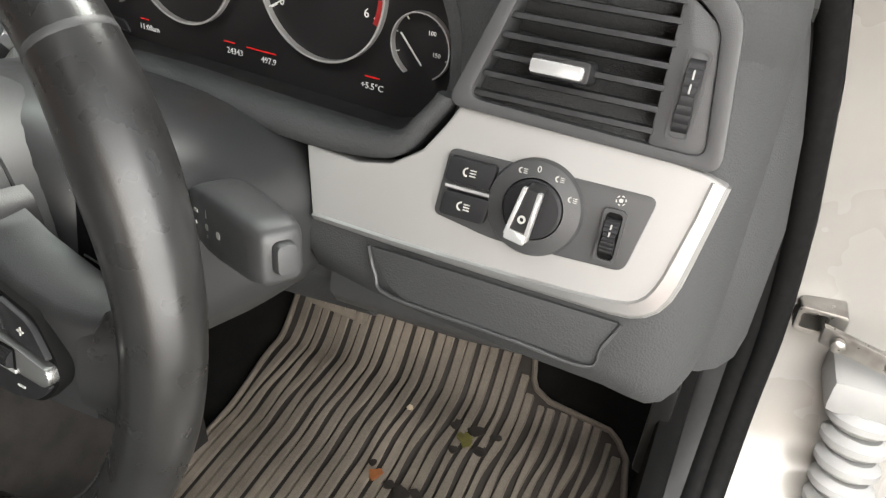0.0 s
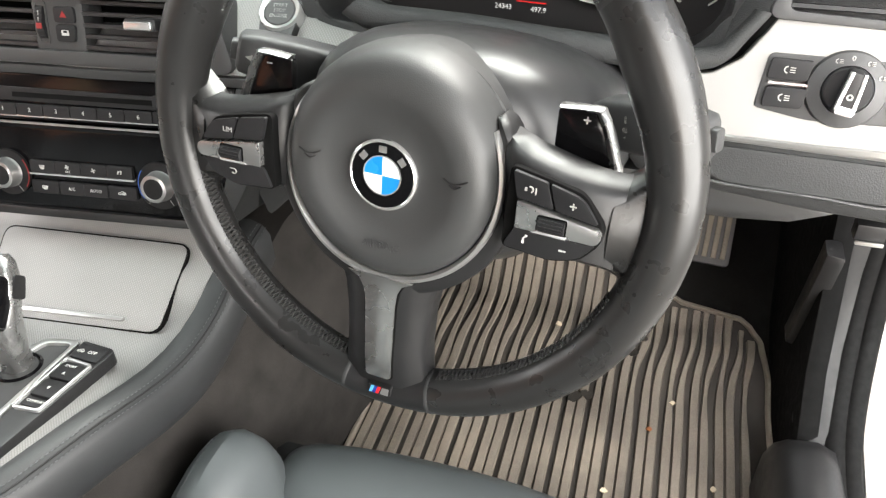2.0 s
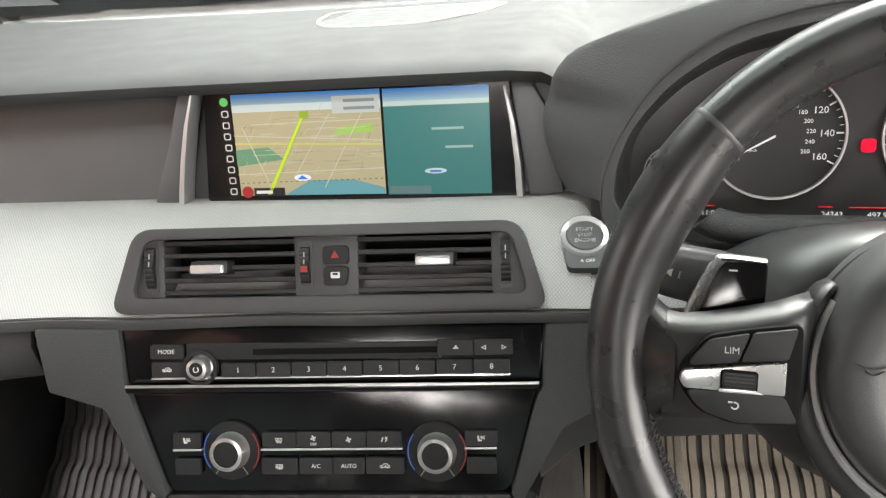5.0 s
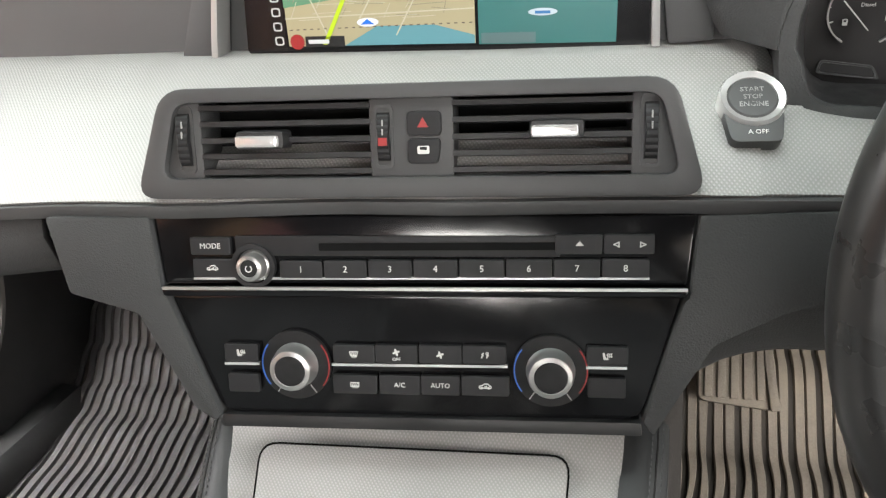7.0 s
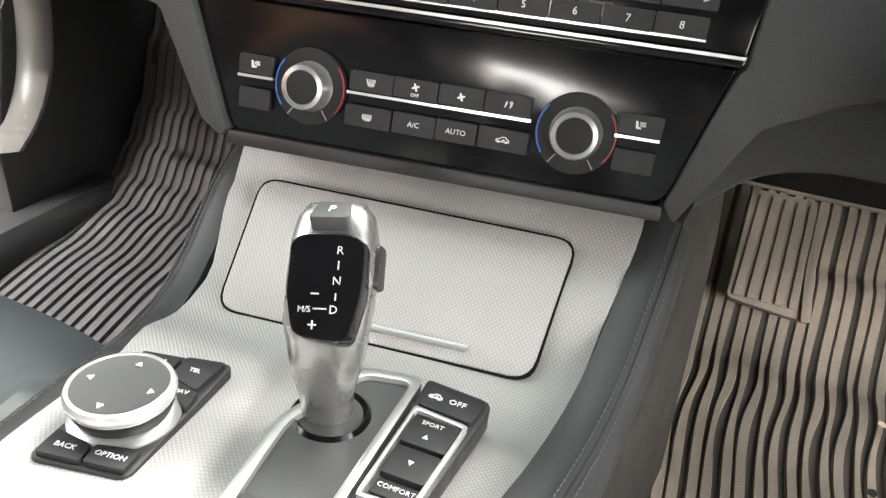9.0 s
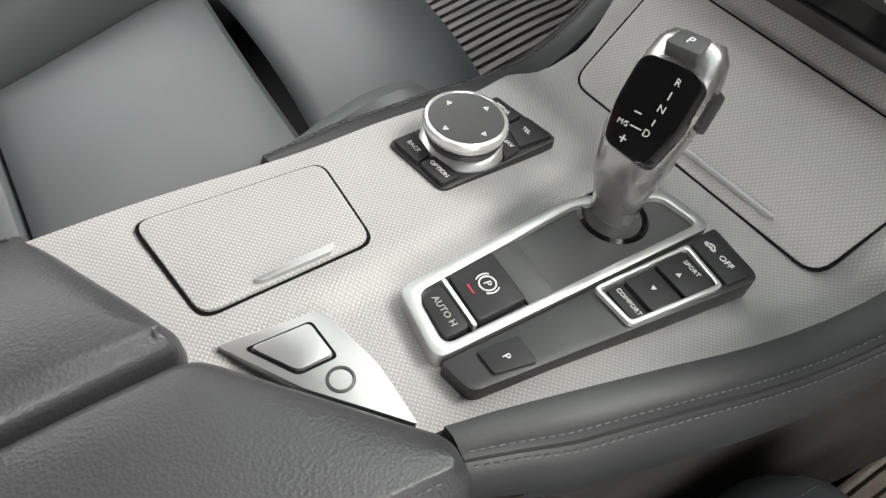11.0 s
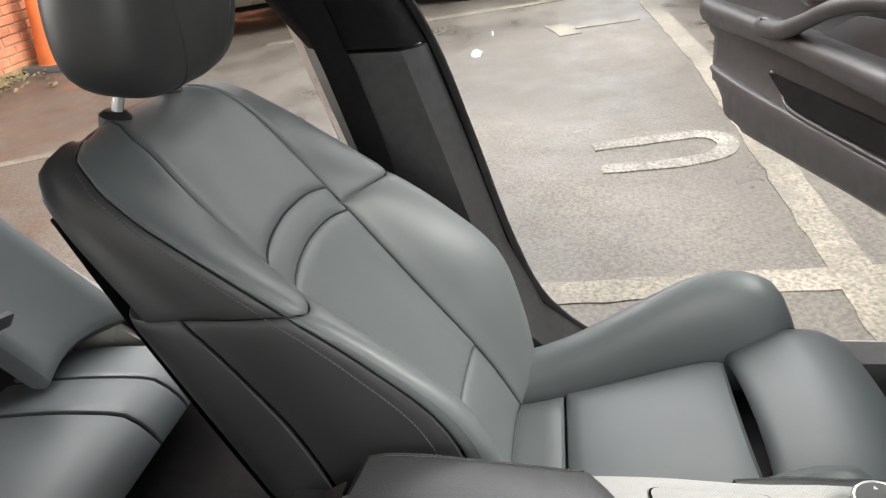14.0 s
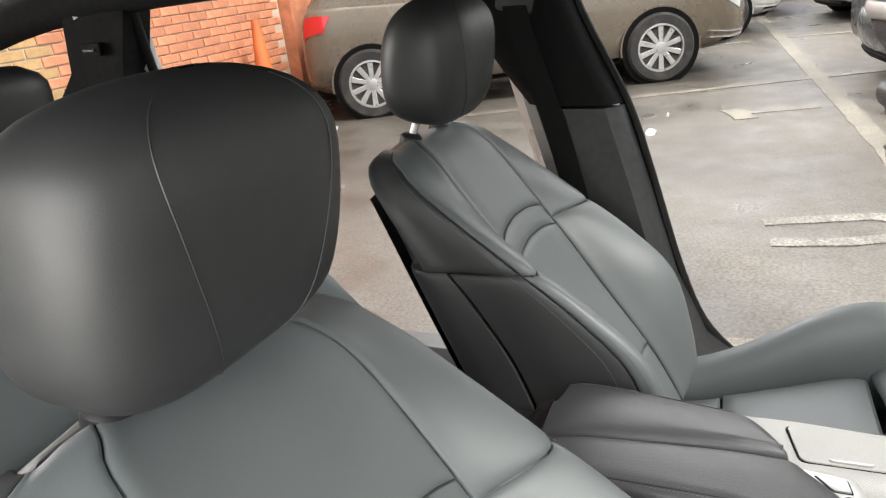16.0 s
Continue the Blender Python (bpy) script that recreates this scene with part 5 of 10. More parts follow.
def instruments():
    c = thing("instrument_cluster", CLU.translation, "dark instrument cluster with four round gauges, lit telltales", "instruments")
    inner = rounded([(-0.172, -0.0565), (0.150, -0.0605), (0.178, -0.034), (0.176, 0.016), (0.149, 0.054), (0.106, 0.078), (0.05, 0.094), (-0.03, 0.099), (-0.09, 0.088), (-0.135, 0.064), (-0.172, 0.025), (-0.178, -0.015)], 0.022, 4)
    outer = rounded([(-0.187, -0.069), (0.135, -0.092), (0.195, -0.040), (0.192, 0.026), (0.161, 0.068), (0.117, 0.098), (0.05, 0.115), (-0.03, 0.121), (-0.10, 0.106), (-0.150, 0.073), (-0.180, 0.030), (-0.197, -0.014)], [0.022, 0.04] + [0.022] * 10, 4)
    # where the vinyl face round the opening ends: against the screen's cheek, the dash top and the outer vent
    edge = [(-0.187, -0.069), (0.135, -0.092), (0.220, -0.040), (0.232, 0.045), (0.212, 0.100), (0.160, 0.131), (0.07, 0.147), (-0.06, 0.143), (-0.165, 0.116), (-0.228, 0.0965), (-0.252, 0.045), (-0.238, -0.012)]
    crease = rounded(edge, [0.022, 0.04] + [0.022] * 10, 4)
    crease_w = [0.05, 0.02, 0.022, 0.026, 0.030, 0.032, 0.035, 0.042, 0.046, 0.040, 0.022, 0.018]

    def shallow(x, y):
        """The surround is deep over the dials and runs out flat towards the outer vent."""
        return 1 - 0.72 * min(1.0, max(0.0, (x - 0.09) / 0.075)) * min(1.0, max(0.0, (0.10 - y) / 0.06))
    far = [(x * 1.012, y * 1.05) for x, y in outer]
    lip = [(lerp(a[0], b[0], 0.45 if a[1] > -0.03 else 0.18), lerp(a[1], b[1], 0.50 if a[1] > -0.03 else 0.18)) for a, b in zip(inner, outer)]
    mid = [(lerp(a[0], b[0], 0.5), lerp(a[1], b[1], 0.5)) for a, b in zip(inner, lip)]
    bm = B()
    prism(bm, inner, -0.02, -0.0065)
    part("face", bm, DIAL_FACE, c, "dark dial face", m=CLU)
    def bowl(rows):
        return loft(B(), [[(x, y, w * (shallow(x, y) if w > 0 else 1)) for x, y in pts] for pts, w in rows], caps=False, loop=True)
    part("bezel", bowl(((inner, -0.02), (inner, -0.002), (mid, 0.020), (lip, 0.046), (lip, 0.0465), (lip, -0.02))), PLASTIC, c, "black plastic bezel sloping in to the dials", m=CLU, sharp=40)
    edge = [(lerp(a[0], b[0], 0.12), lerp(a[1], b[1], 0.12)) for a, b in zip(lip, outer)]
    part("bezel_lip", bowl(((lip, 0.030), (lip, 0.0470), (edge, 0.0495), (outer, 0.0515), (far, 0.048), (far, -0.02), (edge, -0.02))), DASH, c, "grained vinyl lip of the bezel", m=CLU, sharp=40)
    # vinyl face round the opening, creased where it turns back into the dash top
    n = len(outer)
    order = sorted((i for i in range(n) if outer[i][1] > -0.030 or outer[i][0] > 0.15), key=lambda i: math.atan2(outer[i][0], outer[i][1] + 0.03))
    rings = []
    for t, e in ((0.0, -0.012), (0.0, -0.001), (0.03, 0.0030), (0.10, 0.0045), (0.35, 0.0050), (0.65, 0.0045), (0.88, 0.003), (0.97, 0.001), (1.0, -0.003)):
        ring = []
        for i in order:
            (x, y), (cx, cy) = outer[i], crease[i]
            ring.append((lerp(x, cx, t), lerp(y, cy, t), lerp(0.0515 * shallow(x, y), crease_w[i // 5], t) + e))
        rings.append(ring)
    part("hood", loft(B(), rings, closed=False), DASH, c, "grained vinyl face round the instruments", m=CLU, sharp=80)
    rings = []
    for back, rise in ((0.003, 0.0), (0.008, 0.002), (0.03, 0.007), (0.08, 0.015), (0.15, 0.023), (0.24, 0.032), (0.36, 0.040), (0.46, 0.042), (0.48, 0.01)):
        ring = []
        for i in order:
            cx, cy = crease[i]
            k = min(1.0, max(0.0, (cy - 0.08) / 0.06))
            if cy > 0.075:
                ring.append((cx * (1 + 0.25 * back * (1 - k)), cy + rise * k - (0.10 * back if cx < 0 else 0.06 * back) * (1 - k), crease_w[i // 5] - back))
        rings.append(ring)
    part("hood_top", loft(B(), rings, closed=False), DASH, c, "grained vinyl hood running back into the dash top", m=CLU, sharp=80)
    reset = part("reset_button", ring_prism(B(), rounded([(-0.166, -0.050), (-0.126, -0.054), (-0.131, -0.0445), (-0.164, -0.041)], 0.003), rounded([(-0.1645, -0.0490), (-0.1285, -0.0527), (-0.1322, -0.0455), (-0.1630, -0.0422)], 0.003), -0.006, -0.0045), PLASTIC_GREY, c, "thin rim of the reset button", m=CLU)
    part("cap", prism(B(), rounded([(-0.1640, -0.0486), (-0.1290, -0.0522), (-0.1325, -0.0459), (-0.1627, -0.0426)], 0.003), -0.0065, -0.0050), PLASTIC, reset, "black reset button", m=CLU)
    dial(c, -0.0594, 0.0209, 0.0520, 208, -28, 9, ("0", "20", "40", "60", "80", "100", "120", "140", "160"), 0.0078, 0.74, (150, 425), 209, [str(20 * k) for k in range(1, 14)], 4)
    dial(c, 0.0720, 0.0200, 0.0520, 208, -20, 7, ("0", "1", "2", "3", "4", "5", "6"), 0.0088, 0.76, (100, 385), 208, None, 4)
    dial(c, -0.1418, -0.0096, 0.0215, 200, -20, 5, ("", "", "1/2", "", "1"), 0.0045, 0.62, (-60, 240), None, None, 2)
    dial(c, 0.1531, -0.0063, 0.0215, 200, -20, 4, ("", "", "100", "150"), 0.0042, 0.55, (-60, 240), None, None, 2)
    part("redline", arc_band(B(), 0.0720, 0.0200, 0.0468, 0.0512, -24, -4, -0.0046, -0.0040, 10), RED_PAINT, c, "red sector of the rev counter", m=CLU)
    for k in range(6):
        part("redline_hatch", arc_band(B(), 0.0720, 0.0200, 0.0475, 0.0512, -3 + k * 2.4, -2 + k * 2.4, -0.0046, -0.0040, 2), INK, c, m=CLU)
    for u, v in ((-0.1418, -0.0096), (0.1531, -0.0063)):
        a = math.atan2(-0.88, 0.78)
        part("needle", prism(B(), [(-0.0125, -0.0004), (0.0125, -0.00025), (0.0125, 0.00025), (-0.0125, 0.0004)], -0.001, 0.0003), INK, c, "white needle", m=CLU @ shift(u - 0.0055, v - 0.002) @ Matrix.Rotation(a, 4, "Z"))
    text("fuel_word", "Diesel", 0.0034, CLU @ shift(-0.1405, -0.0055, -0.0048), INK, c)
    text("unit_word", "mph", 0.0032, CLU @ shift(-0.0885, 0.0015, -0.0048), INK, c)
    text("unit_word", "km/h", 0.0032, CLU @ shift(-0.0760, 0.0085, -0.0048), INK, c)
    part("unit_bar", slab(B(), 0.0725, 0.0445, 0.021, 0.0016, -0.0066, -0.0055), INK_GREY, c, "small grey wording under the numerals", m=CLU)
    part("fuel_pump", ring_prism(B(), rect(-0.1525, -0.0165, 0.0030, 0.0040), rect(-0.1525, -0.0158, 0.0018, 0.0014), -0.0066, -0.0050), INK, c, "small white fuel pump sign", m=CLU)
    part("warning_lamp", prism(B(), rrect(0.0099, 0.0116, 0.0105, 0.0105, 0.003), -0.0065, -0.004), RED, c, "lit red warning lamp", m=CLU)
    part("amber_lamp", prism(B(), [(-0.116, -0.018), (-0.110, -0.018), (-0.113, -0.0125)], -0.0065, -0.0045), glow("amber", (1.0, 0.28, 0.02), 0.8), c, "lit amber triangle", m=CLU)
    white = glow("display_white", (0.75, 0.75, 0.72), 0.55)
    for u, v, word, s in ((-0.104, -0.0455, "11:08am", 0.0066), (-0.0123, -0.0456, "24343", 0.0066), (0.0210, -0.0457, "497.9", 0.0066), (0.1141, -0.0434, "+5.5°C", 0.0066)):
        text("display_digits", word, s, CLU @ shift(u, v, -0.0058), white, c)
    for a, b, v in ((-0.113, -0.104, -0.0395), (-0.023, -0.012, -0.0395), (0.0, 0.028, -0.0398), (0.108, 0.120, -0.037)):
        part("red_mark", box(B(), a, b, v, v + 0.0008, -0.0065, -0.0055), glow("red_line", (0.8, 0.03, 0.03), 0.5), c, m=CLU)


instruments()


def driver_end():
    """The dash outboard of the wheel: silver panel, light switch, drawer, vent."""
    e = thing("driver_dash_end", HLF.translation, "outer end of the dash: vinyl body and silver trim panel", "dashboard")
    # vinyl body
    bm = B()
    sec = [(-0.10, -0.108, -0.016), (-0.115, -0.085, -0.006), (-0.125, -0.060, -0.004), (0, 0, 0)]
    rings = []
    for u, b0 in ((-0.150, -0.075), (-0.132, -0.094), (-0.088, -0.101), (-0.080, -0.102), (-0.066, -0.103), (-0.055, -0.104), (0.0, -0.108), (0.06, -0.110), (0.075, -0.1125), (0.086, -0.115), (0.094, -0.1135), (0.100, -0.108), (0.105, -0.099), (0.109, -0.091), (0.112, -0.085), (0.1135, -0.080)):
        w = table(u, [(-0.2, 0.0), (0.070, 0.0), (0.086, -0.005), (0.094, -0.011), (0.100, -0.018), (0.105, -0.028), (0.109, -0.042), (0.112, -0.060), (0.1135, -0.095)])[0]
        wv = w + table(u, [(-0.150, -0.055), (-0.080, -0.055), (-0.066, -0.028), (-0.055, -0.004), (0.2, -0.004)])[0]
        top = table(u, [(-0.150, -0.045), (-0.132, -0.040), (-0.088, -0.02), (-0.080, 0.09), (-0.055, 0.115), (0.12, 0.115)])[0]
        rings.append([(u, top, -0.04 + wv), (u, min(0.034, top - 0.01), wv), (u, -0.055, -0.004 + w), (u, b0 + 0.018, -0.004 + w), (u, b0 + 0.004, -0.010 + w), (u, b0, -0.022 + w), (u, b0 - 0.03, -0.20), (u, min(top, 0.05) - 0.01, -0.35), (u, top, -0.35)])
    loft(bm, rings)
    part("body", bm, DASH, e, "dark grained vinyl body", m=HLF, sharp=50)
    # silver panel, hollowed round the cluster
    pts = [(-0.146, -0.012), (-0.1352, -0.0575)] + [(-0.08, -0.0590), (0.03, -0.0600), (0.054, -0.0600), (0.064, -0.0592), (0.0725, -0.0565), (0.0790, -0.0515), (0.0835, -0.0440), (0.0866, -0.034), (0.0885, -0.022), (0.0955, 0.0215), (0.085, 0.0255), (0.0684, 0.0285), (0.01, 0.0305), (-0.052, 0.0315), (-0.058, 0.020), (-0.070, 0.002), (-0.088, -0.010), (-0.11, -0.0145)]
    part("silver_panel", prism(B(), pts, -0.02, 0.001), SILVER_PLAIN, e, "satin silver trim panel", m=HLF, bevel=0.0022, segs=3)
    part("bright_edge", loft(B(), [[(u + a * 0.001, v + b * 0.001, -0.012), (u + a * 0.0008, v + b * 0.0008, -0.0015), (u - a * 0.002, v - b * 0.002, 0.0022), (u - a * h, v - b * h, 0.0030), (u - a * (h + 0.0016), v - b * (h + 0.0016), 0.0004)] for u, v, a, b, h in ((-0.135, -0.0575, 0, -1, 0.003), (-0.08, -0.0590, 0, -1, 0.0035), (0.0, -0.0598, 0, -1, 0.005), (0.04, -0.0600, 0.02, -1, 0.0065), (0.056, -0.0598, 0.12, -0.99, 0.0075), (0.066, -0.0588, 0.3, -0.95, 0.0085), (0.0735, -0.0560, 0.55, -0.84, 0.0095), (0.0795, -0.0510, 0.75, -0.66, 0.0100), (0.0838, -0.0435, 0.9, -0.44, 0.0100), (0.0866, -0.034, 0.96, -0.28, 0.0095), (0.0890, -0.020, 0.985, -0.16, 0.009), (0.0925, 0.002, 0.99, -0.15, 0.008), (0.0955, 0.0215, 0.99, -0.15, 0.008))]), SILVER_SMOOTH, e, "bright lower edge of the trim", m=HLF)
    # rounded lip of the instrument hood, sweeping up beside the panel
    low = spline([(-0.0555, 0.034, 0), (-0.0600, 0.027, 0), (-0.0690, 0.014, 0), (-0.0775, 0.001, 0), (-0.0905, -0.0080, 0), (-0.115, -0.0120, 0), (-0.147, -0.0130, 0), (-0.208, -0.0090, 0), (-0.272, -0.0040, 0), (-0.330, -0.0050, 0), (-0.368, -0.0040, 0), (-0.392, 0.006, 0)], 5)
    top = spline([(-0.0665, 0.036, 0), (-0.0700, 0.030, 0), (-0.0775, 0.020, 0), (-0.0860, 0.0095, 0), (-0.0990, 0.0050, 0), (-0.123, 0.0040, 0), (-0.162, 0.0060, 0), (-0.215, 0.0090, 0), (-0.275, 0.0130, 0), (-0.328, 0.0140, 0), (-0.358, 0.0150, 0), (-0.376, 0.020, 0)], 5)
    rings = []
    for a, b in zip(low, top):
        d = (b - a) * 0.12
        rings.append([(a.x, a.y, -0.030), (a.x, a.y, -0.001), (lerp(a.x, b.x, 0.12), lerp(a.y, b.y, 0.12), 0.0035), (lerp(a.x, b.x, 0.45), lerp(a.y, b.y, 0.45), 0.0055), (lerp(a.x, b.x, 0.8), lerp(a.y, b.y, 0.8), 0.0040), (b.x, b.y, 0.0005), (b.x + d.x, b.y + d.y, -0.008), (b.x, b.y - 0.002, -0.045), (a.x, a.y + 0.002, -0.045)])
    part("hood_lip", loft(B(), rings), DASH, e, "rounded vinyl lip under the instruments", m=HLF, sharp=60)
    # drawer below
    part("drawer", prism(B(), rounded([(-0.074, -0.0905), (0.052, -0.0925), (0.062, -0.0640), (-0.093, -0.0640)], [0.014, 0.006, 0.002, 0.002]), -0.02, -0.0005), DASH, e, "flap of a small drawer", m=HLF, bevel=0.002)
    bm = B()
    tube(bm, spline([(-0.094, -0.0640, 0.0), (-0.087, -0.080, 0.0), (-0.074, -0.0915, 0.0), (0.0, -0.0928, 0.0), (0.050, -0.0940, 0.0), (0.056, -0.080, 0.0), (0.063, -0.0640, 0.0)], 5), 0.0013, 6)
    part("drawer_edge", bm, PLASTIC_GREY, e, "raised lip round the flap", m=HLF, sharp=60)
    return e


dash_end = driver_end()


def light_switch():
    s = thing("light_switch", HLF @ Vector((0, -0.01, 0)), "black headlamp switch panel with a chrome-edged rotary knob", "switch")
    part("plate", prism(B(), rounded([(-0.0560, -0.0315), (-0.018, -0.0375), (0.0565, -0.0345), (0.0645, 0.0085), (-0.0525, 0.0080)], [0.004, 0.01, 0.006, 0.006, 0.005]), -0.01, 0.0022), PLASTIC_GREY, s, m=HLF, bevel=0.001)
    m = HLF @ shift(0.0022, -0.0128)
    part("dial_ring", lathe(B(), [(0.0272, 0.0), (0.0272, 0.0030), (0.0260, 0.0058), (0.0172, 0.0082), (0.0168, 0.0040)], 44), PLASTIC_GREY, s, m=m)
    k = part("knob", lathe(B(), [(0.0168, 0.002), (0.0164, 0.0090), (0.0150, 0.0104), (0.006, 0.0108)], 36), BUTTON, s, m=m)
    g = m @ Matrix.Rotation(radians(-9), 4, "Z")
    grip = part("grip", prism(B(), rounded([(-0.0062, -0.0165), (0.0062, -0.0165), (0.0048, 0.0160), (-0.0048, 0.0160)], 0.003), 0.010, 0.024, 0.84), PLASTIC, k, m=g, bevel=0.0012)
    for x in (-1, 1):
        part("chrome_edge", prism(B(), [(x * 0.0056 - 0.0012, -0.0135), (x * 0.0056 + 0.0012, -0.0135), (x * 0.0042 + 0.0012, 0.0135), (x * 0.0042 - 0.0012, 0.0135)], 0.020, 0.0253), CHROME, k, "chrome edge of the knob", m=g, bevel=0.0004)
    part("chrome_tip", prism(B(), rounded([(-0.0062, -0.0158), (0.0062, -0.0158), (0.0054, -0.0098), (-0.0054, -0.0098)], 0.002), 0.019, 0.0255), CHROME, k, "chrome tip", m=g, bevel=0.0006)
    part("lamp_mark", arc_band(B(), 0, -0.003, 0.0012, 0.0022, 0, 359.9, 0.0236, 0.0249, 12), INK_SOFT, k, m=g)
    for a, kind in ((118, 0), (92, 4), (62, 1), (28, 0)):
        u, v = 0.0218 * math.cos(radians(a)), 0.0218 * math.sin(radians(a))
        if kind == 4:
            text("numeral", "0", 0.0052, m @ shift(u, v, 0.0076), INK_SOFT, s)
        else:
            bm = B()
            arc_band(bm, u, v, 0.0010, 0.0017, 90, 270, 0.0070, 0.0079, 10)
            for q in (-1, 0, 1):
                slab(bm, u + 0.0022, v + q * 0.0011, 0.0022, 0.0004, 0.0070, 0.0079)
            part("pictogram", bm, INK_SOFT, s, m=m)
    for v, h in ((-0.0028, 0.0150), (-0.0225, 0.0150)):
        b = part("push_button", prism(B(), rounded([(-0.0520, v - h / 2), (-0.0240, v - h / 2), (-0.0215, v + h / 2), (-0.0505, v + h / 2)], 0.003), 0.0, 0.0060, 0.97), BUTTON, s, m=HLF, bevel=0.0008)
        bm = B()
        arc_band(bm, -0.0385, v, 0.0018, 0.0027, 90, 270, 0.0058, 0.0066, 10)
        for q in (-1, 0, 1):
            slab(bm, -0.0352, v + q * 0.0016, 0.0036, 0.0006, 0.0058, 0.0066)
        part("pictogram", bm, INK_SOFT, b, m=HLF)
    part("chrome_line", box(B(), -0.0500, -0.0235, -0.0134, -0.0118, 0.0, 0.0062), CHROME, s, "bright strip between the buttons", m=HLF)
    thumb_wheel(s, HLF @ shift(0, 0, 0.0024), 0.0452, -0.0170, 0.020)
    bm = B()
    for a in range(0, 360, 60):
        arc_band(bm, 0.0462, 0.0028, 0.0022, 0.0028, a, a + 30, 0.0020, 0.0030, 4)
    prism(bm, circle(0.0462, 0.0028, 0.0011, 10), 0.0020, 0.0030)
    part("pictogram", bm, INK_SOFT, s, m=HLF)


light_switch()


def side_vent(m, flip, label):
    v = thing("side_air_vent", m.translation, label, "air vent")
    f = -1 if flip else 1

    def X(pts):
        q = [(f * x, y) for x, y in pts]
        return q[::-1] if flip else q
    o = X([(-0.060, 0.0310), (0.090, 0.0270), (0.080, 0.103), (0.060, 0.118), (-0.030, 0.118)])
    i = X([(-0.0475, 0.0375), (0.080, 0.0335), (0.071, 0.095), (0.055, 0.108), (-0.025, 0.108)])
    part("housing", ring_prism(B(), rounded(o, 0.010), rounded(i, 0.008), -0.06, 0.004), PLASTIC_GREY, v, "dark grey vent surround", m=m, bevel=0.002)
    # black sheet that paints the side duct's inner shade
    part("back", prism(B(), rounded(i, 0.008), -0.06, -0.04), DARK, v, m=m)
    part("cheek", prism(B(), rounded(X([(0.0515, 0.034), (0.080, 0.0335), (0.071, 0.095), (0.055, 0.106), (0.0505, 0.104)]), 0.002), -0.04, 0.001), PLASTIC_GREY, v, m=m, bevel=0.001)
    rows = [0.0412, 0.0520, 0.0627, 0.0735, 0.0842, 0.0950, 0.1045]
    for r in rows:
        a = lerp(-0.0465, -0.026, (r - 0.0375) / 0.07)
        bm = B()
        loft(bm, [[(f * x, r + 0.0016, -0.002), (f * x, r + 0.0010, 0.001), (f * x, r - 0.0018, 0.0016), (f * x, r - 0.0024, -0.002), (f * x, r - 0.0012, -0.022), (f * x, r + 0.0008, -0.022)] for x in (a, 0.0525)])
        part("slat", bm, PLASTIC, v, m=m, sharp=40)
    slider(v, m, f * 0.0005, 0.0620)
    thumb_wheel(v, m, f * 0.0645, 0.0610, 0.036)
    return v


side_vent(HLF, False, "black side air vent with a chrome slider beside the wheel")


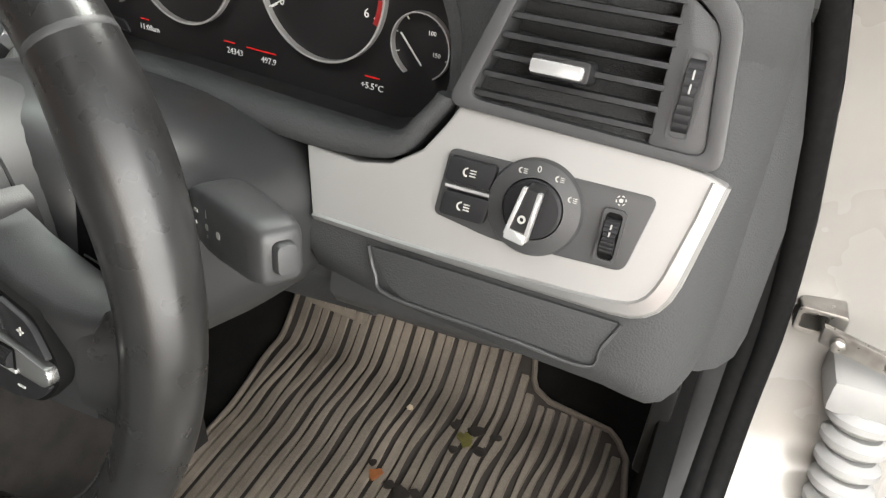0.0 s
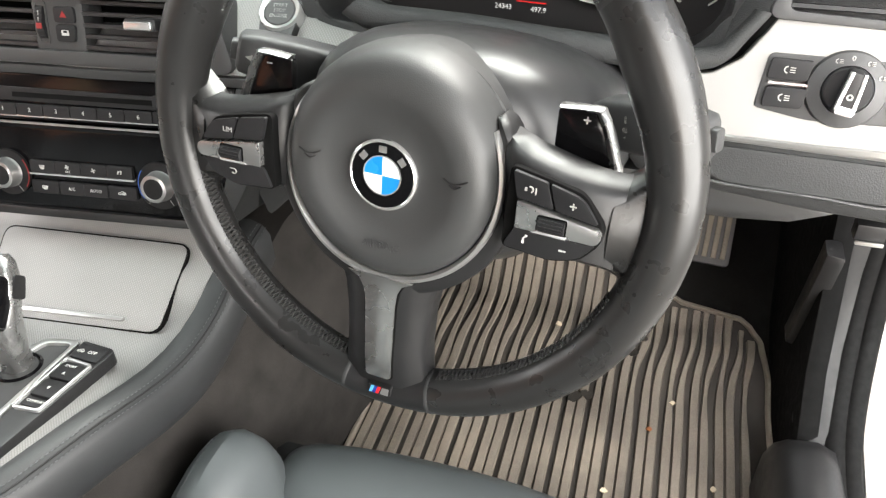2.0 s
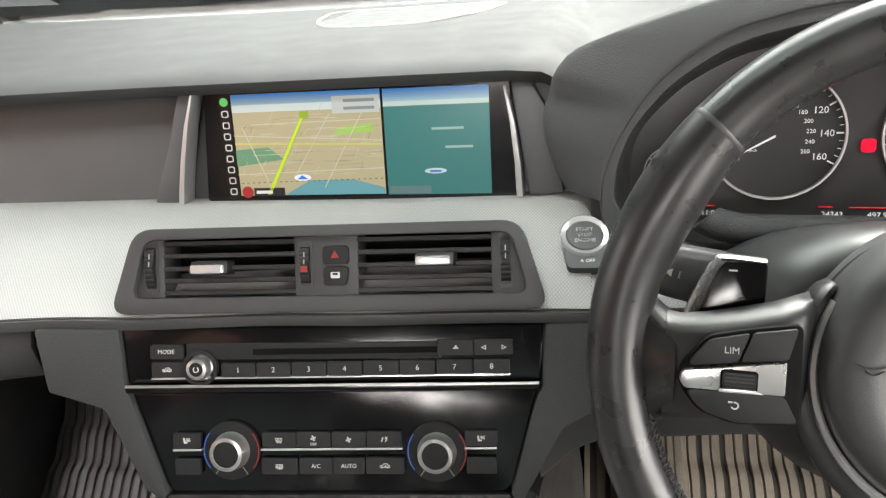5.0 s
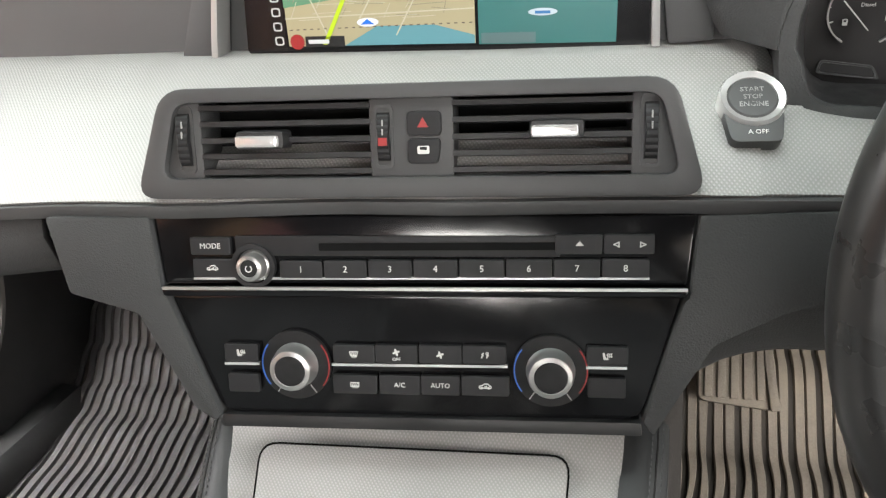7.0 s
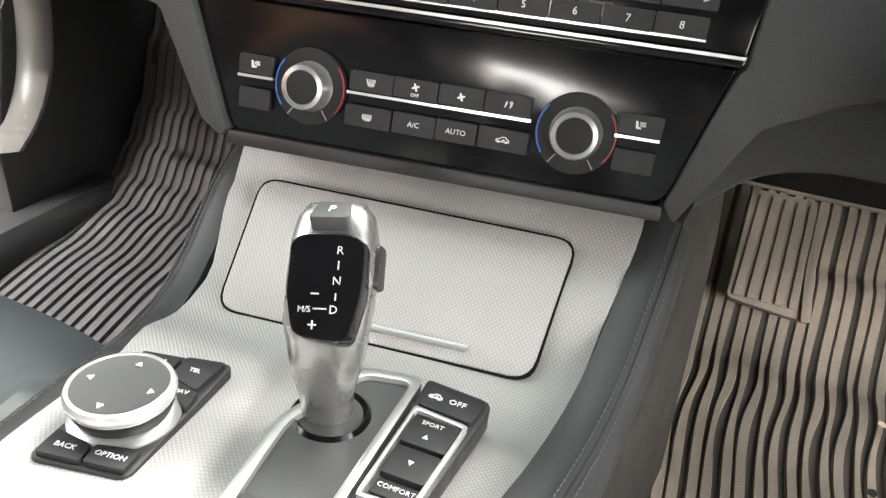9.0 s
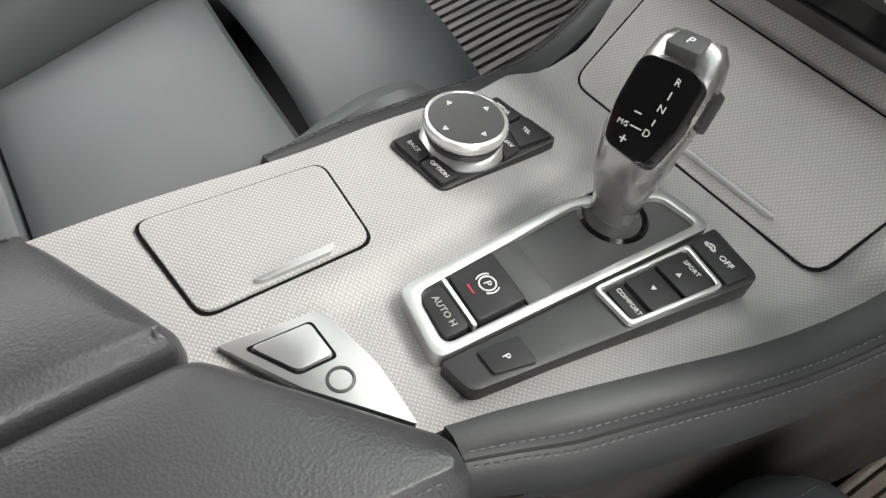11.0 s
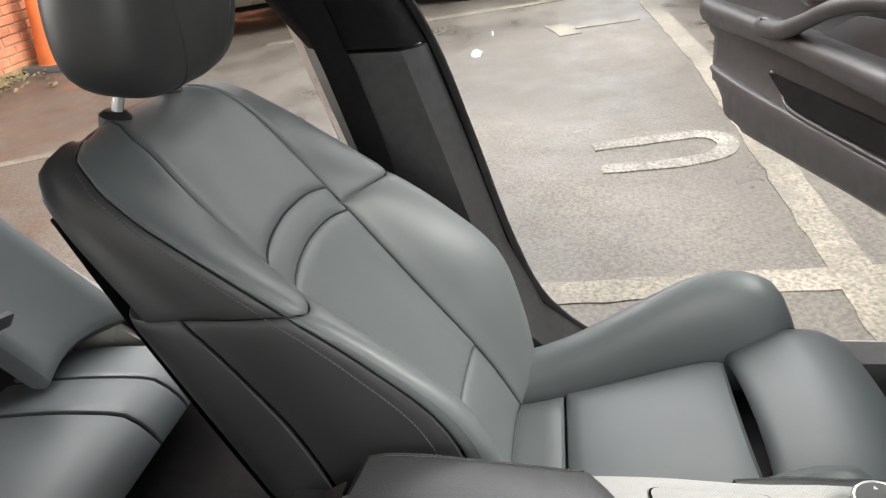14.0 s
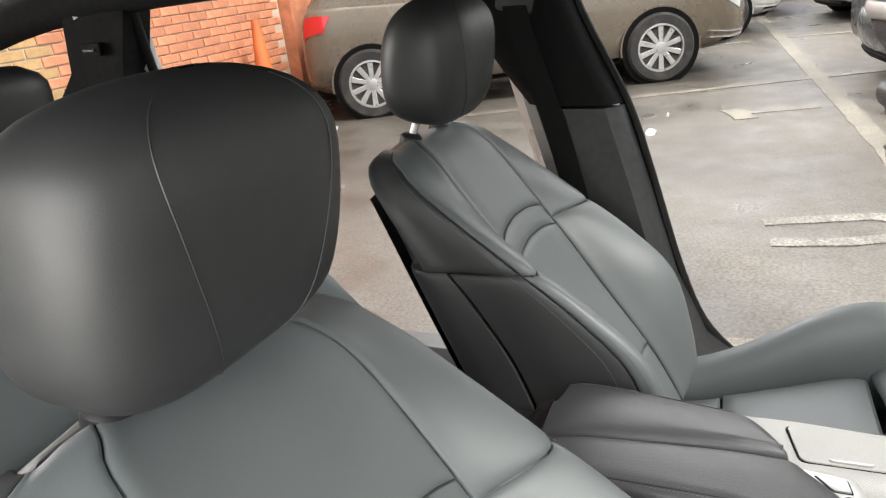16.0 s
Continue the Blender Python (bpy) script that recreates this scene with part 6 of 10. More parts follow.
def dash_far_end():
    # windscreen demister slot and end cheeks
    d = thing("demister_vent", (0.72, 1.0, 1.03), "slatted black demister vent on the dash top", "air vent")
    bm = B()
    box(bm, -0.012, 0.012, -0.10, 0.10, -0.003, 0.003)
    m = Matrix.Translation((0.712, 1.03, 1.0335)) @ Matrix.Rotation(radians(-7), 4, "Z") @ Matrix.Rotation(radians(9.5), 4, "X") @ Matrix.Rotation(radians(4), 4, "Y")
    part("frame", ring_prism(B(), rrect(0, 0, 0.034, 0.22, 0.008), rrect(0, 0, 0.024, 0.206, 0.005), -0.02, 0.004), PLASTIC_GREY, d, m=m)
    # black strip for the shade down in the demister slot
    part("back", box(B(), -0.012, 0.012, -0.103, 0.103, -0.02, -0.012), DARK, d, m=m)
    bm.free()
    for k in range(13):
        y = -0.096 + k * 0.016
        part("slat", loft(B(), [[(x, y - 0.003, -0.010), (x, y - 0.001, 0.003), (x, y + 0.002, 0.003), (x, y + 0.0, -0.010)] for x in (-0.0125, 0.0125)]), PLASTIC, d, m=m)
    # dash top between the hood and the door, over the outer vent
    rings = []
    for x, yf, zf in ((0.575, 0.945, 1.030), (0.60, 0.928, 1.020), (0.63, 0.915, 1.011), (0.66, 0.909, 1.006), (0.72, 0.907, 1.003), (0.765, 0.912, 1.000), (0.790, 0.928, 0.992), (0.803, 0.955, 0.978)):
        rings.append([(x, yf + 0.01, zf - 0.05), (x, yf - 0.001, zf - 0.010), (x, yf + 0.003, zf + 0.001), (x, yf + 0.018, zf + 0.008), (x, yf + 0.07, zf + 0.018), (x, 1.2, zf + 0.058), (x, 1.42, 1.115), (x, 1.42, 1.0)])
    part("dash_shoulder", loft(B(), rings), DASH, dash_end, "grained vinyl dash top", sharp=60)
    # end cheek of the dash, towards the open door
    e = thing("dash_end_cheek", (0.8, 0.95, 0.8), "dark grained end panel of the dash beside the door", "panel")
    rings = []
    for z, k, g in ((0.746, 0.0, 0.02), (0.753, 0.0, 0.0), (0.78, 0.0, 0.0), (0.84, 0.0, 0.0), (0.90, -0.008, 0.0), (0.94, -0.018, 0.0), (0.97, -0.026, 0.004), (0.990, -0.034, 0.012), (1.002, -0.045, 0.03), (1.006, -0.062, 0.05)):
        dy = max(-0.008, (z - 0.888) * 0.27) + g
        drop = [0.0, 0.0, 0.0, 0.0, 0.0, 0.0, 0.0]
        rings.append([(x + k - g * 0.4, y + dy, z + q * max(0.0, 1 - (z - 0.746) / 0.05)) for q, (x, y) in zip(drop, ((0.785, 0.938), (0.803, 0.942), (0.815, 0.952), (0.825, 0.970), (0.832, 1.0), (0.836, 1.1), (0.76, 1.12)))])
    part("panel", loft(B(), rings), DASH, e, sharp=60)


dash_far_end()

# ---- the steering wheel and column ----
WH = frame_matrix((0.408, 0.695, 0.859), -5.9, 8.9, -1.5)
RIM_R, RIM_W = 0.1753, -0.0225


def rim_ring(deg, grow=1.0):
    """The rim's section at an angle: fuller at the thumb rests, leaner at its foot."""
    a = radians(deg)
    c, q = math.cos(a), math.sin(a)
    bulge = sum(math.exp(-((deg - g + 180) % 360 - 180) ** 2 / 190.0) for g in (29, 151)) * 0.0045
    flat = math.exp(-((deg - 271 + 180) % 360 - 180) ** 2 / 160.0) * 0.0022
    rr, rw = 0.0163 + bulge * 0.55 - flat, 0.0182 + bulge * 0.5 - flat * 0.3
    mid = RIM_R - bulge * 0.45 + flat * 0.6
    top = max(0.0, q) ** 2
    rr *= 1 - 0.07 * top
    ring = []
    for j in range(20):
        t = 2 * math.pi * j / 20
        k = rr * grow * math.cos(t) * (1.0 if math.cos(t) > 0 else 1.10)
        ring.append(((mid + k) * c, (mid + k) * q + 0.0062 * top, RIM_W + rw * grow * math.sin(t)))
    return ring


def rim_arc(a0, a1, grow=1.0):
    k = max(6, int(abs(a1 - a0) / 2.5))
    return [rim_ring(lerp(a0, a1, i / k), grow) for i in range(k + 1)]


def wheel_pad(s):
    """The domed airbag cover, dished round the badge, with its deep side wall."""
    prof = [(0.0765, -0.036), (0.0762, -0.024), (0.0745, -0.012), (0.0715, -0.0035), (0.067, 0.0018), (0.060, 0.0048), (0.053, 0.0056), (0.0475, 0.0046), (0.042, 0.0022), (0.036, 0.0003), (0.028, -0.0004), (0.014, -0.0004)]
    rings = [[(r * math.cos(a) * 0.985, r * math.sin(a) * (1.0 + 0.03 * max(0, math.sin(a)) * (r / 0.07)), w) for a in (2 * math.pi * i / 72 for i in range(72))] for r, w in prof]
    pad = part("airbag_pad", loft(B(), rings), PAD, s, "black grained airbag pad", m=WH, sharp=60)
    text("lettering", "AIRBAG", 0.0078, WH @ shift(0.002, -0.0475, 0.0054), PLASTIC_GREY, pad)
    for x in (-1, 1):
        bm = B()
        tube(bm, spline([(x * 0.050 - 0.008, 0.0085, 0.0056), (x * 0.050 - 0.003, 0.0060, 0.0060), (x * 0.050 + 0.003, 0.0066, 0.0060), (x * 0.050 + 0.008, 0.0090, 0.0054)], 4), 0.0005, 5)
        tube(bm, spline([(x * 0.050 - 0.004, 0.0052, 0.0061), (x * 0.050 + 0.000, 0.0030, 0.0062), (x * 0.050 + 0.004, 0.0052, 0.0061)], 4), 0.0005, 5)
        part("horn_mark", bm, PLASTIC, pad, m=WH)
    part("hub", lathe(B(), [(0.060, -0.095), (0.0740, -0.080), (0.0768, -0.060), (0.0772, -0.0375), (0.0760, -0.0366), (0.070, -0.0366)], 60), PAD, s, "grained hub skirt behind the pad", m=WH)
    return pad


def wheel_badge(s):
    """The roundel in plain shapes."""
    b = part("badge", lathe(B(), [(0.0234, -0.001), (0.0234, 0.0022), (0.0222, 0.0030), (0.0212, 0.0022)], 40), CHROME, s, "round enamel badge with a chrome rim", m=WH)
    part("badge_ring", arc_band(B(), 0, 0, 0.0132, 0.0214, 0, 359.9, -0.001, 0.0024, 40), GLOSS, b, "black enamel ring", m=WH)
    part("badge_rim", arc_band(B(), 0, 0, 0.0124, 0.0132, 0, 359.9, -0.001, 0.0029, 40), CHROME, b, "thin bright inner ring", m=WH)
    blue = mat("blue_enamel", (0.01, 0.22, 0.62), 0.2, coat=0.6)
    white = mat("white_enamel", (0.8, 0.8, 0.78), 0.2, coat=0.6)
    for q in range(4):
        part("enamel_quarter", prism(B(), [(0, 0)] + circle(0, 0, 0.0124, 12, q * 90, q * 90 + 90), -0.001, 0.0026), (white, blue)[q % 2], b, ("white enamel", "blue enamel")[q % 2], m=WH)
    for a in (140, 90, 40):
        part("badge_mark", slab(B(), 0.0172, 0, 0.0042, 0.0052, 0.0022, 0.0029), SILVER_SMOOTH, b, m=WH @ Matrix.Rotation(radians(a), 4, "Z"))


def wheel_spokes(s):
    # dark flange outside the bow
    rings = []
    for i in range(61):
        deg = lerp(146, 394, i / 60)
        a, e = radians(deg), math.sin(math.pi * i / 60) ** 0.35
        r0, r1, w = 0.0765, lerp(0.0790, 0.0885, e), lerp(-0.022, -0.006, e)
        rings.append([(r * math.cos(a), r * math.sin(a), z) for r, z in ((r0, -0.040), (r0, w - 0.001), (lerp(r0, r1, 0.5), w), (lerp(r0, r1, 0.88), w - 0.002), (r1, w - 0.008), (r1, -0.040))])
    part("hub_flange", loft(B(), rings), PLASTIC, s, "satin black flange of the hub", m=WH, sharp=50)
    # silver bow, thin at its ends, running into the lower insert
    rings = []
    for i in range(65):
        deg = lerp(152, 389, i / 64)
        a, e = radians(deg), math.sin(math.pi * i / 64) ** 0.6
        r0, r1, w = 0.0722, lerp(0.0762, 0.0772, e), lerp(-0.0135, -0.0005, e)
        rings.append([(r * math.cos(a), r * math.sin(a), z) for r, z in ((r0, -0.030), (r0, w - 0.002), (lerp(r0, r1, 0.35), w), (r1 - 0.0008, w - 0.0008), (r1, w - 0.003), (r1, -0.030))])
    part("silver_bow", loft(B(), rings), SILVER_SMOOTH, s, "satin silver bow round the pad", m=WH, sharp=40)
    # lower spoke, its flanks falling away from the insert
    rings = []
    for v, a, w in ((-0.066, 0.044, -0.008), (-0.076, 0.0385, -0.005), (-0.090, 0.0335, -0.004), (-0.11, 0.0308, -0.0035), (-0.135, 0.0302, -0.003), (-0.152, 0.0315, -0.004), (-0.168, 0.0335, -0.008)):
        rings.append([(-a, v, -0.034), (-a, v, w - 0.014), (-a * 0.93, v, w - 0.007), (-a * 0.5, v, w), (a * 0.5, v, w), (a * 0.93, v, w - 0.007), (a, v, w - 0.014), (a, v, -0.034)])
    part("lower_spoke", loft(B(), rings), PLASTIC, s, "black lower spoke", m=WH, sharp=50)
    outline = [(-0.158, 0.0080, -0.0038), (-0.1565, 0.0100, -0.0034), (-0.14, 0.0104, -0.0025), (-0.115, 0.0108, -0.0025), (-0.095, 0.0112, -0.0025), (-0.085, 0.0125, -0.0020), (-0.078, 0.0160, -0.0015), (-0.0735, 0.0240, -0.0012)]
    for name, grow, lift, material, label in (("insert_gap", 0.0012, 0.0002, DARK, "dark joint round the insert"), ("spoke_insert", 0.0, 0.0016, LEVER_SILVER, "brushed silver insert of the lower spoke")):
        rings = [[(-a - grow, v - (grow if i == 0 else 0), w - 0.006), (-a - grow, v - (grow if i == 0 else 0), w + lift - 0.0005), (-a * 0.9, v, w + lift), (a * 0.9, v, w + lift), (a + grow, v - (grow if i == 0 else 0), w + lift - 0.0005), (a + grow, v - (grow if i == 0 else 0), w - 0.006)] for i, (v, a, w) in enumerate(outline)]
        part(name, loft(B(), rings), material, s, label, m=WH, sharp=50)
    # small striped badge at the foot
    fb = part("foot_badge", prism(B(), rrect(0.0015, -0.1700, 0.0175, 0.0072, 0.001), -0.014, -0.0028), PLASTIC, s, "small striped badge", m=WH)
    for k, mt in enumerate((mat("pale_blue_stripe", (0.1, 0.4, 0.75), 0.3), mat("dark_blue_stripe", (0.02, 0.04, 0.25), 0.3), mat("red_stripe", (0.6, 0.02, 0.03), 0.3))):
        x = -0.0065 + k * 0.0026
        part("stripe", prism(B(), [(x, -0.1728), (x + 0.0024, -0.1728), (x + 0.0042, -0.1672), (x + 0.0018, -0.1672)], -0.006, -0.0021), mt, fb, m=WH)
    part("badge_bar", prism(B(), [(0.0024, -0.1728), (0.0086, -0.1728), (0.0094, -0.1672), (0.0040, -0.1672)], -0.006, -0.0022), SILVER_SMOOTH, fb, m=WH)


def wheel_pods(s):
    for f in (-1, 1):
        rings = []
        for u, v0, v1, w in ((0.074, -0.034, 0.036, -0.012), (0.082, -0.033, 0.033, -0.005), (0.092, -0.0325, 0.0290, -0.002), (0.11, -0.0335, 0.0245, -0.001), (0.128, -0.035, 0.0205, -0.0025), (0.140, -0.037, 0.0190, -0.006), (0.148, -0.040, 0.020, -0.010)):
            rings.append([(f * u, v0, -0.034), (f * u, v0 + 0.001, w - 0.010), (f * u, v0 + 0.007, w - 0.001), (f * u, lerp(v0, v1, 0.5), w), (f * u, v1 - 0.007, w - 0.0005), (f * u, v1 - 0.001, w - 0.006), (f * u, v1 + 0.001, -0.034)])
        part("side_spoke", loft(B(), rings), PLASTIC, s, "satin black side spoke", m=WH, sharp=50)
        rings = []
        for u, v0, v1, w, b in ((0.1425, -0.0385, 0.0190, -0.0065, -0.036), (0.149, -0.043, 0.0225, -0.0095, -0.040), (0.156, -0.049, 0.0285, -0.0135, -0.041), (0.163, -0.057, 0.036, -0.0175, -0.040), (0.170, -0.064, 0.042, -0.0205, -0.036)):
            rings.append([(f * u, v0, b), (f * u, v0 + 0.003, w - 0.010), (f * u, v0 + 0.014, w - 0.001), (f * u, lerp(v0, v1, 0.5), w + 0.0015), (f * u, v1 - 0.012, w), (f * u, v1 - 0.003, w - 0.008), (f * u, v1, b)])
        part("grip_web", loft(B(), rings), WHEEL_LEATHER, s, "leather web between the grip and the spoke", m=WH, sharp=70)

        def P(pts):
            q = [(f * x, y) for x, y in pts]
            return q if f > 0 else q[::-1]
        pod = part("switch_pod", prism(B(), rounded(P([(0.0805, -0.0285), (0.112, -0.0312), (0.130, -0.0262), (0.1405, -0.0128), (0.1405, -0.003), (0.127, 0.0150), (0.106, 0.0200), (0.0815, 0.0245)]), 0.005), -0.014, 0.0008), DARK, s, "dark recess of the switch pod", m=WH, bevel=0.001)
        part("upper_key", prism(B(), rounded(P([(0.0880, 0.0058), (0.1108, 0.0028), (0.1053, 0.0184), (0.0840, 0.0225)]), 0.002), -0.004, 0.0040, 0.98), BUTTON, pod, m=WH, bevel=0.0009)
        part("upper_key", prism(B(), rounded(P([(0.1118, 0.0024), (0.1378, -0.0016), (0.1265, 0.0132), (0.1064, 0.0182)]), [0.002, 0.003, 0.006, 0.002]), -0.004, 0.0036, 0.98), BUTTON, pod, m=WH, bevel=0.0009)
        part("lower_key", prism(B(), rounded(P([(0.0815, -0.0268), (0.1112, -0.0298), (0.1290, -0.0250), (0.1378, -0.0140), (0.0885, -0.0128)]), [0.004, 0.005, 0.006, 0.002, 0.002]), -0.004, 0.0030, 0.98), BUTTON, pod, m=WH, bevel=0.0009)
        part("silver_bar", prism(B(), rounded(P([(0.0885, -0.0124), (0.1375, -0.0130), (0.1405, -0.0090), (0.1392, -0.0036), (0.0885, 0.0050)]), [0.001, 0.003, 0.002, 0.002, 0.001]), -0.003, 0.0056, 0.985), LEVER_SILVER, pod, "bright satin bar", m=WH, bevel=0.0014)
        part("bar_lip", prism(B(), P([(0.0990, -0.0126), (0.1205, -0.0130), (0.1205, -0.0112), (0.1030, -0.0106)]), 0.003, 0.0066), CHROME, pod, "bright lip under the roller", m=WH, bevel=0.0004)
        part("roller_well", prism(B(), P(rrect(0.1110, -0.0064, 0.0182, 0.0110, 0.002)), 0.004, 0.0061), DARK, pod, m=WH)
        part("roller", loft(B(), [[(f * x, -0.0064 + 0.0046 * math.cos(t), 0.0045 + 0.0050 * math.sin(t)) for t in (2 * math.pi * i / 14 for i in range(14))] for x in (0.1030, 0.1036, 0.1184, 0.1190)]), BUTTON, pod, "ribbed roller", m=WH, sharp=50)
        for t in (40, 65, 90, 115, 140):
            y, z = -0.0064 + 0.0048 * math.cos(radians(t)), 0.0045 + 0.0052 * math.sin(radians(t))
            part("roller_rib", slab(B(), f * 0.1110, y, 0.0140, 0.0006, z - 0.0006, z + 0.0002), PLASTIC, pod, m=WH)
        if f > 0:
            bm = B()
            slab(bm, 0.1215, 0.0075, 0.0040, 0.0008, 0.003, 0.0041)
            slab(bm, 0.1215, 0.0075, 0.0008, 0.0040, 0.003, 0.0041)
            part("plus_mark", bm, INK_SOFT, pod, m=WH)
            part("minus_mark", slab(B(), 0.1190, -0.0215, 0.0042, 0.0009, 0.0025, 0.0035), INK, pod, m=WH)
            bm = arc_band(B(), 0.0975, -0.0200, 0.0022, 0.0032, 100, 200, 0.0025, 0.0035, 10)
            slab(bm, 0.0965, -0.0172, 0.0016, 0.0014, 0.0025, 0.0035)
            slab(bm, 0.0948, -0.0215, 0.0014, 0.0016, 0.0025, 0.0035)
            part("phone_mark", bm, INK, pod, m=WH)
            bm = arc_band(B(), 0.0955, 0.0125, 0.0014, 0.0022, -60, 110, 0.003, 0.0045, 10)
            slab(bm, 0.0990, 0.0120, 0.0007, 0.0040, 0.003, 0.0045)
            slab(bm, 0.0930, 0.0125, 0.0014, 0.0022, 0.003, 0.0045)
            part("voice_mark", bm, INK_SOFT, pod, m=WH)
        else:
            text("lettering", "LIM", 0.0050, WH @ shift(-0.1150, 0.0085, 0.0038), INK_GREY, pod)
            bm = arc_band(B(), -0.1120, -0.0205, 0.0014, 0.0021, -150, 110, 0.0025, 0.0035, 12)
            slab(bm, -0.1142, -0.0188, 0.0022, 0.0007, 0.0025, 0.0035)
            part("return_mark", bm, INK_SOFT, pod, m=WH)
        # shift paddle with its broad bright edge
        outer = [(0.0955, 0.0520), (0.1195, 0.0535), (0.1240, 0.0500), (0.1290, 0.0415), (0.1360, 0.0250), (0.1415, 0.0100)]
        inner = [(0.0965, 0.0492), (0.1165, 0.0500), (0.1195, 0.0478), (0.1235, 0.0400), (0.1290, 0.0250), (0.1330, 0.0125)]
        pd = part("shift_paddle", prism(B(), rounded(P([(0.0955, 0.0060), (0.1340, 0.0060), (0.1335, 0.0125), (0.1240, 0.0400), (0.1170, 0.0500), (0.0945, 0.0495)]), 0.003), -0.050, -0.0445), GLOSS, s, "gloss black shift paddle", m=WH, bevel=0.001)
        rings = [[(f * a[0], a[1], -0.050), (f * a[0], a[1], -0.0430), (f * lerp(a[0], b[0], 0.5), lerp(a[1], b[1], 0.5), -0.0405), (f * b[0], b[1], -0.0430), (f * b[0], b[1], -0.050)] for a, b in zip(spline([(x, y, 0) for x, y in outer], 4), spline([(x, y, 0) for x, y in inner], 4))]
        part("paddle_edge", loft(B(), rings), LEVER_SILVER, pd, "broad satin metal edge", m=WH, sharp=60)
        part("paddle_line", prism(B(), P([(0.1000, 0.0180), (0.1290, 0.0150), (0.1290, 0.0160), (0.1000, 0.0190)]), -0.0446, -0.0441), SILVER_SMOOTH, pd, m=WH)
        bm = B()
        slab(bm, f * 0.1130, 0.0445, 0.0046, 0.0009, -0.0447, -0.0440)
        if f > 0:
            slab(bm, f * 0.1130, 0.0445, 0.0009, 0.0046, -0.0447, -0.0440)
        part("paddle_mark", bm, INK, pd, m=WH)


def steering_wheel():
    s = thing("steering_wheel", WH.translation, "thick black leather steering wheel with silver spokes", "steering wheel")
    part("rim_top", loft(B(), rim_arc(44.3, 136.2)), WHEEL_LEATHER, s, "smooth black leather upper rim", m=WH, sharp=70)
    part("rim_right", loft(B(), rim_arc(-77.2, 43.6)), WHEEL_LEATHER, s, "black leather grip", m=WH, sharp=70)
    part("rim_left", loft(B(), rim_arc(136.9, 260.0)), WHEEL_LEATHER, s, "black leather grip", m=WH, sharp=70)
    part("rim_bottom", loft(B(), rim_arc(260.7, 282.1)), PLASTIC, s, "plain black lower rim", m=WH, sharp=70)
    for a in (43.95, 136.55, 260.35, 282.45):
        part("seam", loft(B(), [rim_ring(a + d, g) for d, g in ((-0.5, 1.0), (-0.25, 1.012), (0.25, 1.012), (0.5, 1.0))]), PLASTIC_GREY, s, m=WH, sharp=70)
    for a0, a1 in ((186, 258), (285, 340)):
        for side in (1, -1):
            bm = B()
            k = int(abs(a1 - a0) / 1.25)
            for i in range(k):
                a, b = a0 + (a1 - a0) * i / k, a0 + (a1 - a0) * (i + 0.8) / k
                pts = []
                for q, z in ((a, 0.0045 * side), ((a + b) / 2, 0.0), (b, -0.0045 * side)):
                    rad = RIM_R - 0.0163 * 1.10 * math.sqrt(1 - ((z + 0.004) / 0.0182) ** 2) - 0.0004
                    pts.append((rad * math.cos(radians(q)), rad * math.sin(radians(q)), RIM_W + z + 0.004))
                tube(bm, pts, 0.0008, 4)
            part("cross_stitch", bm, THREAD_DARK if side > 0 else WHEEL_THREAD, s, "cross stitching inside the rim", m=WH)
    wheel_pad(s)
    wheel_badge(s)
    wheel_spokes(s)
    wheel_pods(s)


steering_wheel()


